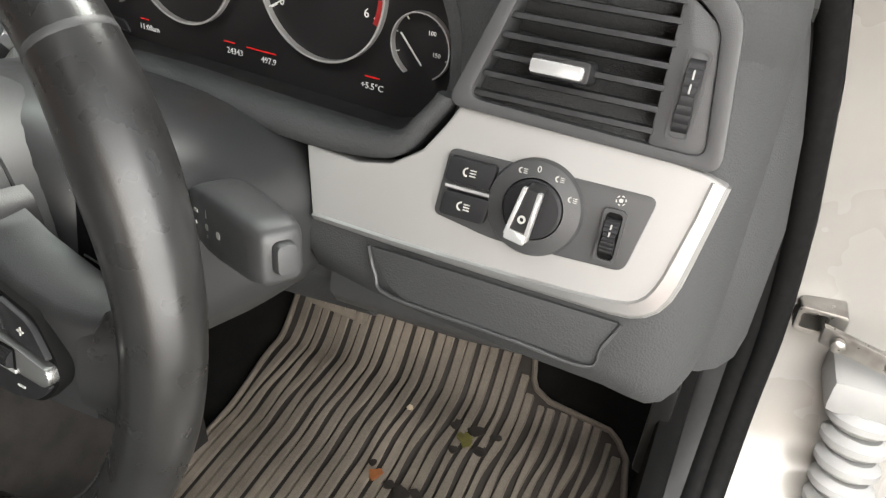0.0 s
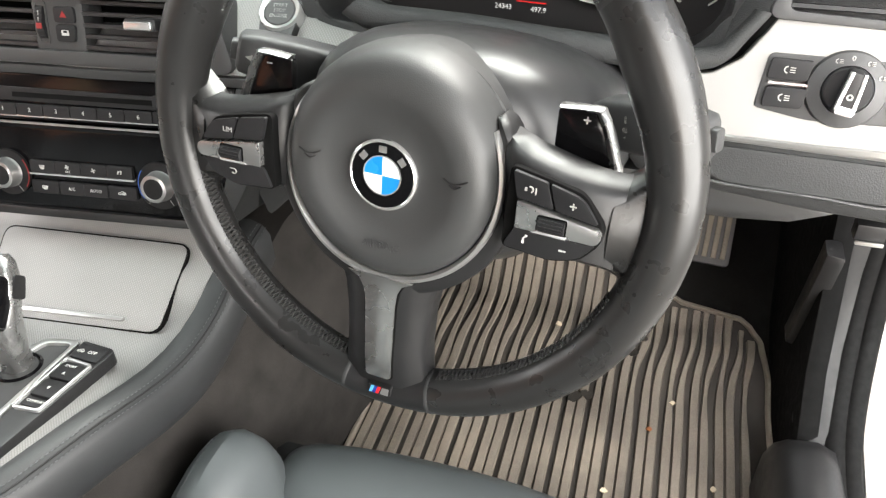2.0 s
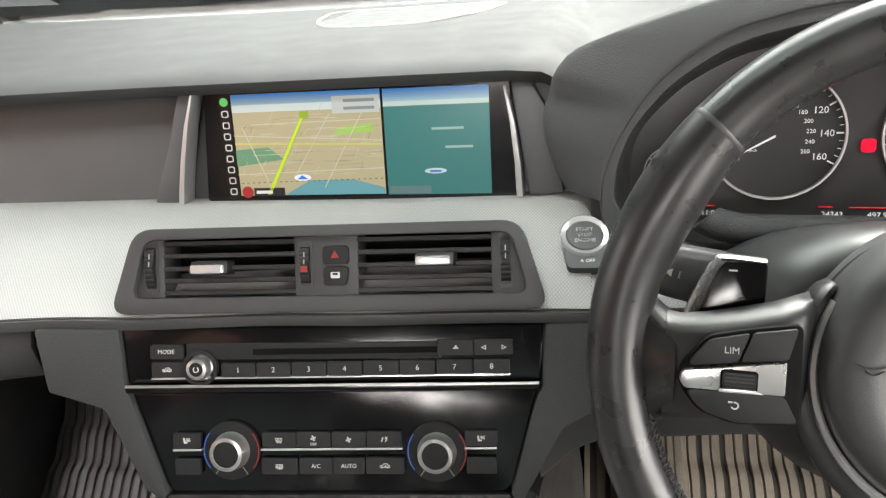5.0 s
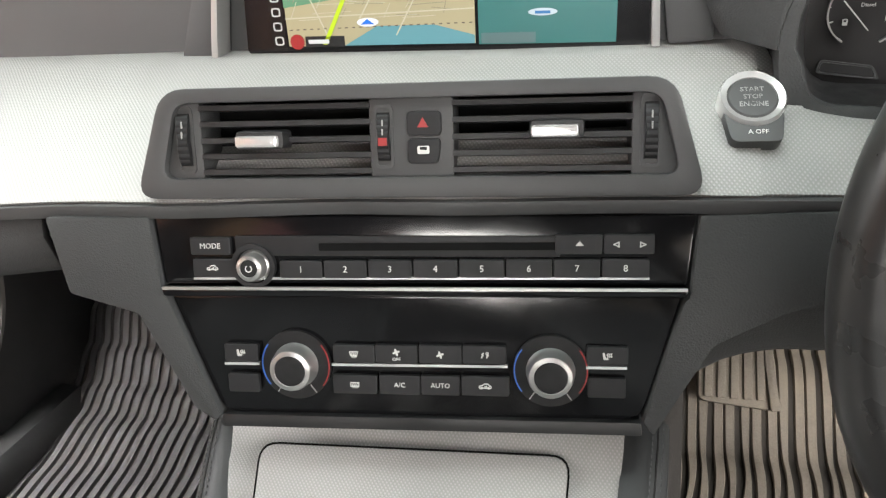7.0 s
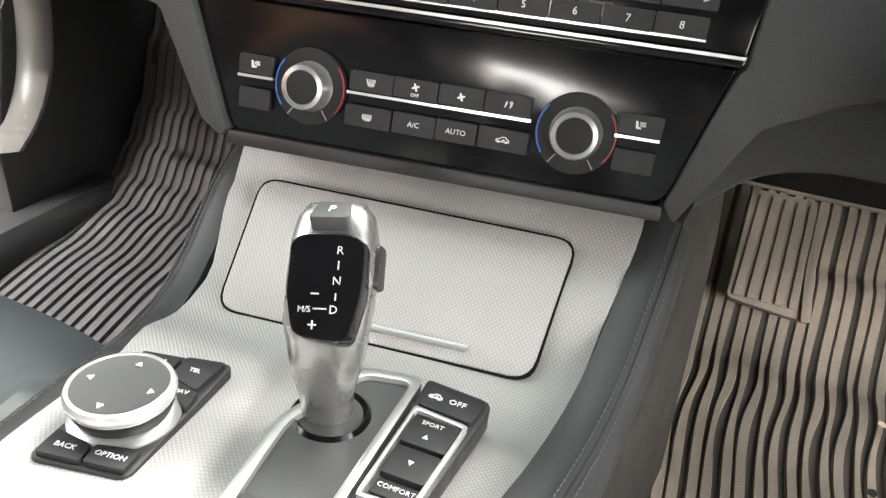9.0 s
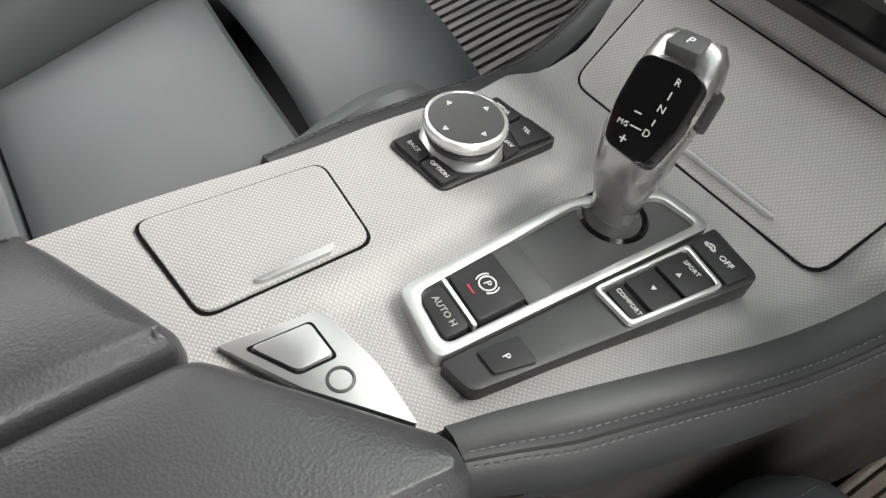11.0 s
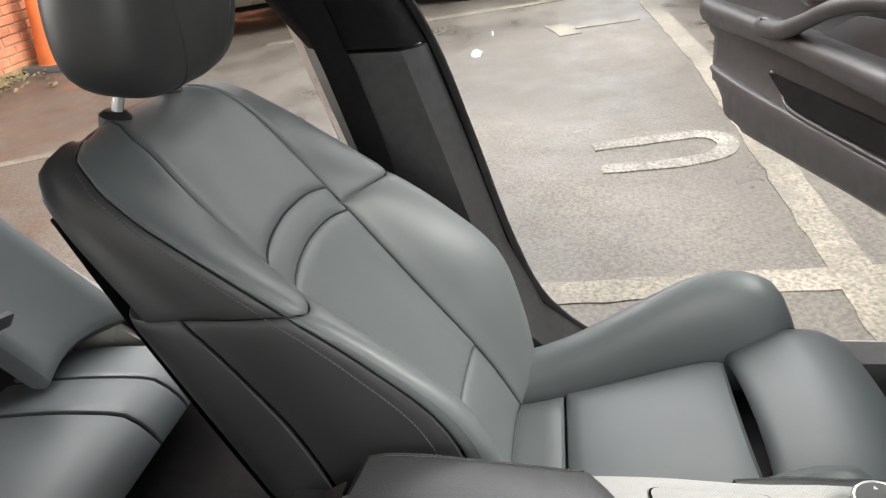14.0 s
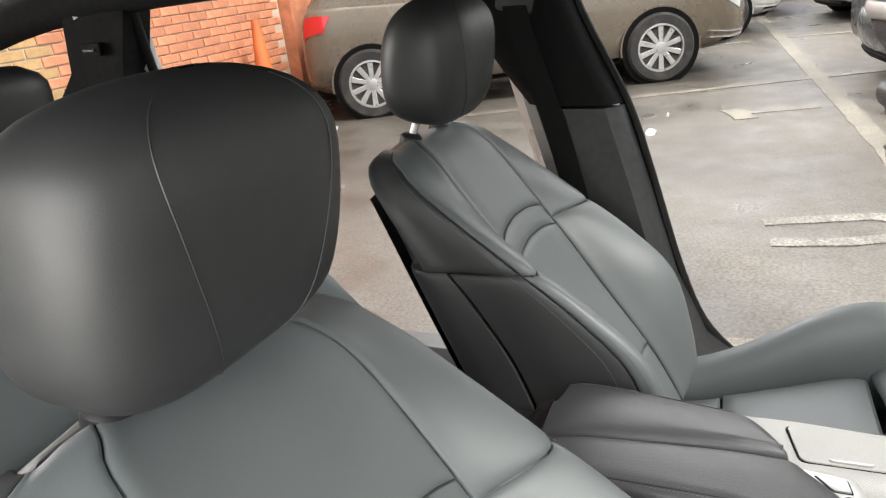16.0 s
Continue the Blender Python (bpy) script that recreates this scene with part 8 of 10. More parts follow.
def gear_lever():
    v = Vector((-0.25, 0.62, 0.74)).normalized()
    u = Vector((0.95, 0.22, 0.14))
    u = (u - v * u.dot(v)).normalized()
    G = Matrix((u, v, u.cross(v))).transposed().to_4x4()
    G.translation = Vector((0.0200, 0.702, 0.676))
    g = thing("gear_lever", (0.02, 0.69, 0.58), "silver gear lever with a black shift pattern panel", "gear lever")
    # stem and head in one sweep
    up = Vector((0.0, 0.0, 1.0))
    base = Vector((0.0215, 0.692, 0.575))
    rings = []
    pts = [(base, 0.0165, 0.0165), (Vector((0.0210, 0.692, 0.592)), 0.0135, 0.0135), (Vector((0.0210, 0.691, 0.612)), 0.0138, 0.0140), (Vector((0.0225, 0.688, 0.632)), 0.0180, 0.0165), (Vector((0.0215, 0.690, 0.655)), 0.0215, 0.0155), (Vector((0.0185, 0.701, 0.675)), 0.0225, 0.0150), (Vector((0.0145, 0.711, 0.690)), 0.0215, 0.0140), (Vector((0.0120, 0.717, 0.699)), 0.0190, 0.0120), (Vector((0.0105, 0.720, 0.7045)), 0.0140, 0.0085)]
    n = 28
    P = [p for p, _, _ in pts]
    for i, (p, a, b) in enumerate(pts):
        d = (P[min(i + 1, len(P) - 1)] - P[max(i - 1, 0)]).normalized()
        uu = (u - d * u.dot(d)).normalized()
        ww = uu.cross(d)
        ring = []
        for j in range(n):
            t = 2 * math.pi * j / n
            r = 1 / (abs(math.cos(t)) ** 2.6 + abs(math.sin(t)) ** 2.6) ** (1 / 2.6)
            ring.append(p + uu * a * math.cos(t) * r + ww * b * math.sin(t) * r)
        rings.append(ring)
    part("lever", loft(B(), rings), LEVER_SILVER, g, "satin silver lever", sharp=60)
    w0, w1 = 0.0150, 0.0192
    fp = part("pattern_panel", prism(B(), rounded([(-0.0140, -0.0330), (0.0125, -0.0365), (0.0185, -0.010), (0.0185, 0.0125), (0.0120, 0.0165), (-0.0140, 0.0165), (-0.0190, 0.0120), (-0.0190, -0.012)], 0.006), 0.004, w1, 0.97), GLOSS, g, "gloss black shift pattern panel", m=G, bevel=0.0012)
    for word, x, y, s in (("R", 0.0065, 0.0080, 0.0056), ("N", 0.0060, -0.0065, 0.0056), ("D", 0.0055, -0.0200, 0.0056), ("M/S", -0.0085, -0.0200, 0.0042)):
        text("lettering", word, s, G @ shift(x, y, w1 + 0.0001), INK_SOFT, fp)
    for a, b, c2, d in ((0.0062, 0.0009, 0.0007, 0.0042), (0.0060, -0.0138, 0.0007, 0.0034), (-0.0010, -0.0195, 0.0065, 0.0007), (-0.0040, -0.0125, 0.0040, 0.0008), (-0.0040, -0.0270, 0.0040, 0.0008), (-0.0040, -0.0270, 0.0008, 0.0040)):
        part("pattern_line", slab(B(), a, b, c2, d, w1 - 0.0004, w1 + 0.0003), INK_SOFT, fp, m=G)
    m = G @ shift(0.0, 0.0272, 0.0150) @ Matrix.Rotation(radians(-42), 4, "X")
    pb = part("park_button", prism(B(), rounded([(-0.0100, -0.0070), (0.0095, -0.0070), (0.0080, 0.0070), (-0.0085, 0.0070)], 0.002), -0.006, 0.0024), PLASTIC_GREY, g, "grey park button on top", m=m, bevel=0.0008)
    text("lettering", "P", 0.0072, m @ shift(0, 0, 0.0025), INK, pb)
    part("unlock_button", prism(B(), rrect(0, 0, 0.016, 0.024, 0.004), -0.003, 0.0048, 0.9), PLASTIC, g, "ribbed unlock button on the side", m=G @ shift(0.0172, 0.004, -0.002) @ Matrix.Rotation(radians(90), 4, "Y"), bevel=0.001)
    part("boot_ring", lathe(B(), [(0.0215, -0.012), (0.0215, 0.0), (0.0195, 0.0022), (0.0172, 0.0), (0.0168, -0.012)], 32, shift(0.0250, 0.688)), GLOSS, g, "black collar at the lever's foot", m=CON)


gear_lever()


def control_dial():
    d = thing("control_dial", (-0.062, 0.64, 0.6), "silver rimmed rotary controller among lettered buttons", "controller")
    pts = [(-0.0825, 0.5960), (-0.0335, 0.6050), (-0.0400, 0.6960), (-0.0900, 0.6830)]
    part("button_plate", prism(B(), rounded(pts, 0.006), -0.012, 0.0030), PLASTIC, d, "black button plate", m=CON, bevel=0.001)
    for q, word, ang in (([(-0.0795, 0.5985), (-0.0575, 0.6025), (-0.0600, 0.6130), (-0.0810, 0.6140)], "BACK", 5), ([(-0.0560, 0.6030), (-0.0360, 0.6065), (-0.0375, 0.6200), (-0.0580, 0.6140)], "OPTION", 5), ([(-0.0870, 0.6700), (-0.0640, 0.6720), (-0.0660, 0.6850), (-0.0875, 0.6805)], "MEDIA", 5), ([(-0.0860, 0.6590), (-0.0640, 0.6625), (-0.0640, 0.6710), (-0.0868, 0.6690)], "MENU", 5), ([(-0.0620, 0.6700), (-0.0425, 0.6660), (-0.0425, 0.6920), (-0.0630, 0.6870)], "TEL", 5), ([(-0.0550, 0.6600), (-0.0380, 0.6520), (-0.0400, 0.6650), (-0.0600, 0.6690)], "NAV", 5)):
        b = part("button", prism(B(), rounded(q, 0.0015, 3), 0.001, 0.0062), BUTTON, d, m=CON, bevel=0.0006)
        cx, cy = sum(p[0] for p in q) / 4, sum(p[1] for p in q) / 4
        text("lettering", word, 0.0042, CON @ shift(cx, cy, 0.0064) @ Matrix.Rotation(radians(8), 4, "Z"), INK, b)
    C = CON @ shift(-0.0635, 0.6385, 0.0)
    part("base_ring", lathe(B(), [(0.0270, 0.0), (0.0270, 0.004), (0.0245, 0.0065), (0.0225, 0.0075)], 40), SILVER_SMOOTH, d, "satin silver foot ring", m=C)
    k = part("knurled_band", lathe(B(), [(0.0222, 0.005), (0.0228, 0.009), (0.0245, 0.0125), (0.0248, 0.0165)], 40), PLASTIC, d, "black waist", m=C)
    part("rim", lathe(B(), [(0.0250, 0.0155), (0.0262, 0.0175), (0.0262, 0.0205), (0.0250, 0.0228), (0.0232, 0.0232), (0.0228, 0.0225), (0.0226, 0.0120)], 44), CHROME, d, "bright chrome rim", m=C)
    top = part("touch_face", lathe(B(), [(0.0230, 0.018), (0.0230, 0.0226), (0.018, 0.0218), (0.008, 0.0214)], 40), PLASTIC_GREY, d, "matt black touch face", m=C)
    for a in (0, 90, 180, 270):
        t = C @ Matrix.Rotation(radians(a + 8), 4, "Z") @ shift(0.0165, 0, 0.0222)
        part("arrow_mark", ring_prism(B(), [(-0.0012, -0.0018), (0.0018, 0), (-0.0012, 0.0018)], [(-0.0007, -0.0009), (0.0008, 0), (-0.0007, 0.0009)], -0.0004, 0.0004), INK, top, m=t)


control_dial()


# ---- mats and pedals ----
def mat_z(y):
    return table(y, [(0.2, 0.238), (0.9, 0.240), (1.15, 0.252), (1.30, 0.285), (1.42, 0.385), (1.5, 0.46)])[0]


def floor_mat(name, x0, x1, y0, y1, material, label, pitch, notch=None, skew=0.0, flare=None, rise=mat_z):
    m = thing(name, ((x0 + x1) / 2, (y0 + y1) / 2, 0.24), label, "floor mat")
    ys = [lerp(y0, y1, i / 110) for i in range(111)]

    def right(y):
        return min(x1, notch(y)) if notch else x1
    rings = []
    for y in ys:
        z = rise(y)
        rings.append([(x0, y, z - 0.004), (right(y), y, z - 0.004), (right(y), y, z + 0.002), (x0, y, z + 0.002)])
    # the sheet's darker colour stands for shade in the grooves
    part("sheet", loft(B(), rings), MAT_GROOVE, m, "rubber sheet between the ribs, darkened for groove shade", sharp=60)
    ribs, count, k = B(), 0, 0
    x = x0 + 0.018
    while x < x1 - 0.014:
        rr = []
        for j, y in enumerate(ys[1:-1]):
            dx = skew * (y - y0)
            wide = 1.0
            if flare:
                f = math.exp(-((y - flare - 0.05 * ((k % 3) - 1)) / 0.05) ** 2)
                dx += 0.007 * math.tanh((y - flare) / 0.03) * (0.6 + 0.4 * (k % 2))
                wide = 1 - 0.45 * f
            cx = x + dx
            if cx > right(y) - 0.012 or cx < x0 + 0.008:
                if len(rr) > 2:
                    loft(ribs, rr)
                rr = []
                continue
            w = pitch * 0.41 * wide
            z = rise(y) + 0.002
            rr.append([(cx - w, y, z - 0.001), (cx + w, y, z - 0.001), (cx + w * 0.72, y, z + 0.0055), (cx - w * 0.72, y, z + 0.0055)])
        if len(rr) > 2:
            loft(ribs, rr)
        x += pitch
        k += 1
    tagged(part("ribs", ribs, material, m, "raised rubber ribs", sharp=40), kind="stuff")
    rim = [(x0, y, rise(y) + 0.004) for y in ys] + [(right(y), y, rise(y) + 0.004) for y in ys[::-1]]
    part("rim", tube(B(), rim, 0.005, 6, closed=True), material, m, "raised rubber rim", sharp=60)
    return m


driver_mat = floor_mat("driver_floor_mat", 0.215, 0.797, 0.62, 1.50, MAT_DIRTY, "dusty ribbed grey rubber mat with leaves and dirt", 0.0178, notch=lambda y: table(y, [(1.22, 0.797), (1.30, 0.786), (1.330, 0.766), (1.339, 0.66), (1.352, 0.628), (1.38, 0.620)])[0], flare=1.24)
floor_mat("passenger_floor_mat", -0.735, -0.165, 0.62, 1.492, MAT_CLEAN, "black ribbed rubber mat in the passenger footwell", 0.0178, skew=-0.10, rise=lambda y: table(y, [(0.2, 0.238), (0.9, 0.240), (1.15, 0.262), (1.26, 0.280), (1.31, 0.302), (1.36, 0.346), (1.40, 0.402), (1.45, 0.512), (1.50, 0.63)])[0])


def footrest():
    f = thing("footrest", (0.31, 1.35, 0.3), "ribbed rubber footrest with a raised edge", "footrest")
    m = frame_matrix((0.308, 1.36, 0.425), 0, 38)
    part("pad", prism(B(), rounded([(-0.048, -0.065), (0.052, -0.072), (0.040, 0.085), (-0.048, 0.085)], 0.01), -0.02, 0.002), MAT_DIRTY, f, m=m, bevel=0.002)
    for k in range(5):
        x = -0.036 + k * 0.017
        part("rib", prism(B(), [(x - 0.005, -0.060), (x + 0.005, -0.060), (x * 0.9 + 0.005, 0.078), (x * 0.9 - 0.005, 0.078)], 0, 0.006), MAT_DIRTY, f, m=m, bevel=0.001)
    # raised strip along the edge, in the pad's own rubber
    part("metal_edge", prism(B(), rounded([(0.044, -0.074), (0.056, -0.072), (0.047, -0.010), (0.044, 0.085), (0.034, 0.085), (0.036, -0.010)], 0.003), 0.0, 0.008), MAT_DIRTY, f, "raised rubber edge", m=m, bevel=0.001)


footrest()


def pedals():
    b = thing("brake_pedal", (0.575, 1.25, 0.5), "brake pedal with a chequered rubber pad", "pedal")
    m = frame_matrix((0.577, 1.205, 0.533), 2, 24)
    part("pad", prism(B(), rrect(0, 0, 0.088, 0.052, 0.010), -0.008, 0.004), MAT_CLEAN, b, m=m, bevel=0.002)
    for i in range(8):
        for j in range(4):
            part("stud", prism(B(), rrect(-0.036 + i * 0.0103, -0.018 + j * 0.012, 0.0075, 0.009, 0.001, 2), 0.003, 0.0078, 0.8), MAT_DIRTY, b, m=m)
    part("arm", tube(B(), spline([(0.575, 1.215, 0.535), (0.572, 1.27, 0.60), (0.57, 1.36, 0.70)], 5), 0.010, 8, flat=1.8), PLASTIC, b, sharp=60)
    a = thing("accelerator_pedal", (0.69, 1.4, 0.36), "long ribbed floor-hinged accelerator pedal", "pedal")
    m = frame_matrix((0.690, 1.435, 0.455), -4, 42)
    part("pad", prism(B(), rounded([(-0.030, -0.10), (0.034, -0.10), (0.030, 0.10), (-0.026, 0.10)], 0.008), -0.010, 0.002), MAT_CLEAN, a, m=m, bevel=0.002)
    for k in range(4):
        x = -0.0195 + k * 0.0140
        part("rib", box(B(), x - 0.004, x + 0.004, -0.09, 0.09, 0, 0.006), MAT_DIRTY, a, m=m, bevel=0.001)


pedals()


def litter():
    leaf = mat("dead_leaf", (0.10, 0.09, 0.02), 0.7, var=0.4, vscale=60)
    dark = mat("wet_dirt", (0.018, 0.015, 0.012), 0.6, var=0.3, vscale=60)
    rust = mat("rusty_leaf", (0.28, 0.10, 0.03), 0.6, var=0.3, vscale=60)
    pale = mat("pale_chip", (0.5, 0.42, 0.3), 0.6, var=0.2, vscale=60)
    rng = random.Random(4)
    spots = [(0.565, 1.245, 0.016, leaf), (0.575, 1.262, 0.014, dark), (0.545, 1.262, 0.010, dark), (0.592, 1.235, 0.012, dark), (0.555, 1.225, 0.008, dark), (0.605, 1.262, 0.009, dark), (0.470, 1.150, 0.012, rust), (0.495, 1.140, 0.010, dark), (0.515, 1.135, 0.014, dark), (0.535, 1.142, 0.011, dark), (0.458, 1.165, 0.007, dark), (0.470, 1.262, 0.006, pale), (0.66, 1.16, 0.005, pale), (0.63, 1.10, 0.005, rust), (0.72, 1.02, 0.005, pale), (0.58, 0.98, 0.006, pale), (0.52, 0.86, 0.012, rust), (0.64, 0.92, 0.006, pale)]
    for x, y, r, mt in spots:
        bm = B()
        n = 9
        pts = [(r * rng.uniform(0.5, 1.1) * math.cos(2 * math.pi * i / n), r * rng.uniform(0.5, 1.1) * math.sin(2 * math.pi * i / n)) for i in range(n)]
        prism(bm, pts, 0, 0.0016)
        for vv in bm.verts:
            vv.co.z += 0.12 * abs(vv.co.x) + 0.001 * rng.random()
        solo("leaf_scrap", bm, mt, "scrap of dead leaf and dirt on the rubber mat", "leaf", "scraps on the mat", m=Matrix.Translation((x, y, mat_z(y) + 0.0066)))


litter()


# ---- the seats ----
C_ROWS = [(0.0, 0.312, 0.40), (0.2, 0.256, 0.502), (0.45, 0.158, 0.633), (0.65, 0.075, 0.739), (0.82, -0.003, 0.834), (0.93, -0.050, 0.888), (0.98, -0.086, 0.911), (1.0, -0.110, 0.917)]
K_ROWS = [(0.0, 0.335, 0.43), (0.2, 0.318, 0.527), (0.4, 0.280, 0.632), (0.55, 0.205, 0.702), (0.65, 0.130, 0.755), (0.78, 0.028, 0.825), (0.88, -0.035, 0.868), (0.95, -0.072, 0.894), (1.0, -0.110, 0.912)]
R_ROWS = [(0.0, 0.10, 0.38), (0.2, 0.030, 0.53), (0.45, -0.022, 0.645), (0.65, -0.068, 0.75), (0.82, -0.105, 0.83), (0.93, -0.135, 0.880), (0.98, -0.138, 0.904), (1.0, -0.126, 0.914)]
W_ROWS = [(0.0, 0.195, 0.118), (0.2, 0.200, 0.110), (0.45, 0.205, 0.108), (0.65, 0.205, 0.114), (0.83, 0.199, 0.119), (0.92, 0.186, 0.112), (0.97, 0.164, 0.098), (1.0, 0.118, 0.075)]


def back_point(s, q):
    """A point on the backrest: s from its foot to its top, q from the middle of the front (0) round the bolster (3) to the side (5) and the back (8)."""
    f = -1.0 if q < 0 else 1.0
    q = abs(q)
    (cy, cz), (ky, kz), (ry, rz), (w, c) = (smooth_rows(s, r) for r in (C_ROWS, K_ROWS, R_ROWS, W_ROWS))
    pts = [(0, cy - 0.004, cz), (c * 0.6, cy - 0.002, cz), (c, cy + 0.004, cz + 0.002), (lerp(c, w, 0.42), lerp(cy, ky, 0.62), lerp(cz, kz, 0.62) + 0.002), (lerp(c, w, 0.82), lerp(cy, ky, 0.97), lerp(cz, kz, 0.97)),
           (w, lerp(ky, ry, 0.10), lerp(kz, rz, 0.10)), (w + 0.004, lerp(ky, ry, 0.55), lerp(kz, rz, 0.55)), (w - 0.012, lerp(ky, ry, 0.97), lerp(kz, rz, 0.97)), (0, ry - 0.02, rz)]
    i = min(int(q), 7)
    t = q - i
    a, b, cc, d = pts[max(i - 1, 0)], pts[i], pts[i + 1], pts[min(i + 2, 8)]
    p = [0.5 * (2 * y + (z - x) * t + (2 * x - 5 * y + 4 * z - e) * t * t + (3 * y - x - 3 * z + e) * t ** 3) for x, y, z, e in zip(a, b, cc, d)]
    return Vector((f * max(p[0], 0.0), p[1], p[2]))


CT_ROWS = [(0.30, 0.395), (0.38, 0.412), (0.48, 0.440), (0.58, 0.466), (0.605, 0.462)]


def cushion_point(x, y):
    """Top of the cushion, dished between its bolsters."""
    z = smooth_rows(y, [(a, b) for a, b in CT_ROWS])[0] if y <= 0.605 else 0.466
    return Vector((x, y, z - 0.006 * math.cos(x / 0.14 * math.pi / 2)))


CORE_Q = (0, 0.5, 1, 1.4, 1.7, 2, 2.2, 2.4, 2.6, 2.8, 3, 3.2, 3.6, 4, 4.5, 5, 5.5, 6, 7, 8, -7, -6, -5.5, -5, -4.5, -4, -3.6, -3.2, -3, -2.8, -2.6, -2.4, -2.2, -2, -1.7, -1.4, -1, -0.5)


def seat(label, group, reach=0.0, tall=0.0, drop=0.0, inner=0.0):
    s = thing("car_seat", (0, 0, 0), label, "car seat", group)
    up = (0, 1, 0.6)
    # backrest: core, then panels drawn down at their seams
    core = []
    for k in range(41):
        t = k / 40
        ring = [back_point(t, q) for q in CORE_Q]
        core.append([Vector((p.x * 0.978, p.y - (0.0058 if abs(q) < 5 else -0.006), p.z - 0.0035)) for q, p in zip(CORE_Q, ring)])
    # core and sides take the shaded leather tone, front panels the lit one
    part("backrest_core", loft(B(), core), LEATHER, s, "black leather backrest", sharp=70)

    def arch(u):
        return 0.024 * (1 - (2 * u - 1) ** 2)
    part("lower_panel", patch(lambda u, v: back_point(lerp(0.235, 0.636 + arch(u), v), lerp(-1.99, 1.99, u)), up, 20, 24, 0.0045, 0.05), LEATHER_LIT, s, "smooth leather lower back panel")
    part("lumbar_roll", patch(lambda u, v: back_point(lerp(0.03, 0.232, v), lerp(-1.99, 1.99, u)), up, 20, 12, 0.008, 0.22), LEATHER_LIT, s, "padded roll at the foot of the backrest")
    part("band", patch(lambda u, v: back_point(lerp(0.637, 0.692, v) + arch(u), lerp(-1.99, 1.99, u)), up, 20, 8, 0.006, 0.3), LEATHER_LIT, s, "curved band across the backrest")
    part("upper_panel", patch(lambda u, v: back_point(lerp(0.693 + arch(u), 1.0, v), lerp(-1.99, 1.99, u)), up, 20, 20, 0.0045, 0.06), LEATHER_LIT, s, "smooth leather upper back panel")
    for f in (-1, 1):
        part("lower_bolster", patch(lambda u, v: back_point(lerp(0.02, 0.655, v), f * lerp(2.01, 5.0, u)), (f * 0.3, 1, 0.4), 18, 28, 0.0045, 0.05), LEATHER_LIT, s, "padded side bolster")
        part("shoulder_bolster", patch(lambda u, v: back_point(lerp(0.658, 1.0, v), f * lerp(2.01, 5.0, u)), (f * 0.3, 1, 0.4), 18, 22, 0.0045, 0.06), LEATHER_LIT, s, "padded shoulder bolster")
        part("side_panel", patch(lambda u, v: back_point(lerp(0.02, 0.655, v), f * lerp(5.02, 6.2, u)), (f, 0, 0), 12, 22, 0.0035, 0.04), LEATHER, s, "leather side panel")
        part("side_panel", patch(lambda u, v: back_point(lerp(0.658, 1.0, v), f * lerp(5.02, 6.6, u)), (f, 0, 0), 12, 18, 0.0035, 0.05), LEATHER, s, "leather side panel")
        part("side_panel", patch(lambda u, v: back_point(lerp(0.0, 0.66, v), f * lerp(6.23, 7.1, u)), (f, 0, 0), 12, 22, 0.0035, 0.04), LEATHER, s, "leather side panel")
        for q in (4.75, 5.25):
            path = [back_point(lerp(0.03, 0.99, i / 60), f * q) for i in range(61)]
            path = [p + (Vector((p.x, p.y, p.z)) - Vector((f * 0.12, p.y - 0.03, p.z))).normalized() * 0.0040 for p in path]
            part("stitching", stitches(B(), path, 0.0052, 0.0034, 0.0006), THREAD, s, "row of grey stitches")
    part("back_shell", loft(B(), [[back_point(t, q) + Vector((0, -0.012, 0)) for q in (7.02, 7.4, 7.8)] + [back_point(t, 8) + Vector((0, -0.02, 0))] + [back_point(t, -q) + Vector((0, -0.012, 0)) for q in (7.8, 7.4, 7.02)] for t in (0.0, 0.2, 0.4, 0.6, 0.75, 0.86)], closed=False), PLASTIC, s, "black plastic back shell", sharp=70)
    # headrest
    H = Matrix.Translation((0, -0.072, 1.035 - drop)) @ Matrix.Rotation(radians(-6), 4, "X")
    rings, seamp = [], {-1: [], 1: []}
    n = 36
    for k in range(25):
        t = math.sin(math.pi / 2 * (-1 + k / 12))
        z = 0.101 * t
        w = 0.128 * (1 - 0.06 * max(0, t) ** 2 - 0.10 * max(0, -t) ** 1.5) * (1 - abs(t) ** (5.0 if t > 0 else 6)) ** 0.5 if abs(t) < 1 else 0.03
        dpt = 0.072 * (1 - 0.25 * max(0, t) ** 2 - 0.18 * max(0, -t) ** 2) * (1 - abs(t) ** (4 if t > 0 else 6)) ** 0.5 if abs(t) < 1 else 0.015
        if k in (0, 24):
            w, dpt = 0.010, 0.005
        ring = []
        for j in range(n):
            a = 2 * math.pi * j / n
            r = 1 / (abs(math.cos(a)) ** 3.2 + abs(math.sin(a)) ** 3.2) ** (1 / 3.2)
            x, y = w * math.cos(a) * r, dpt * math.sin(a) * r
            y += 0.012 * (1 - (x / 0.13) ** 2) * (-1 if y > 0 else 0.3) * 0.5 + 0.012 * t * t * (1 if t > 0 else 0)
            ring.append(Vector((x, y, z)))
        rings.append(ring)
        for f in (-1, 1):
            a = radians(90 - f * (30 + 12 * t))
            r = 1 / (abs(math.cos(a)) ** 3.2 + abs(math.sin(a)) ** 3.2) ** (1 / 3.2)
            if -0.97 < t < 0.93:
                sx, sy = w * math.cos(a) * r, dpt * math.sin(a) * r
                seamp[f].append(Vector((sx, sy - 0.006 * (1 - (sx / 0.13) ** 2) + (0.012 * t * t if t > 0 else 0), z)))
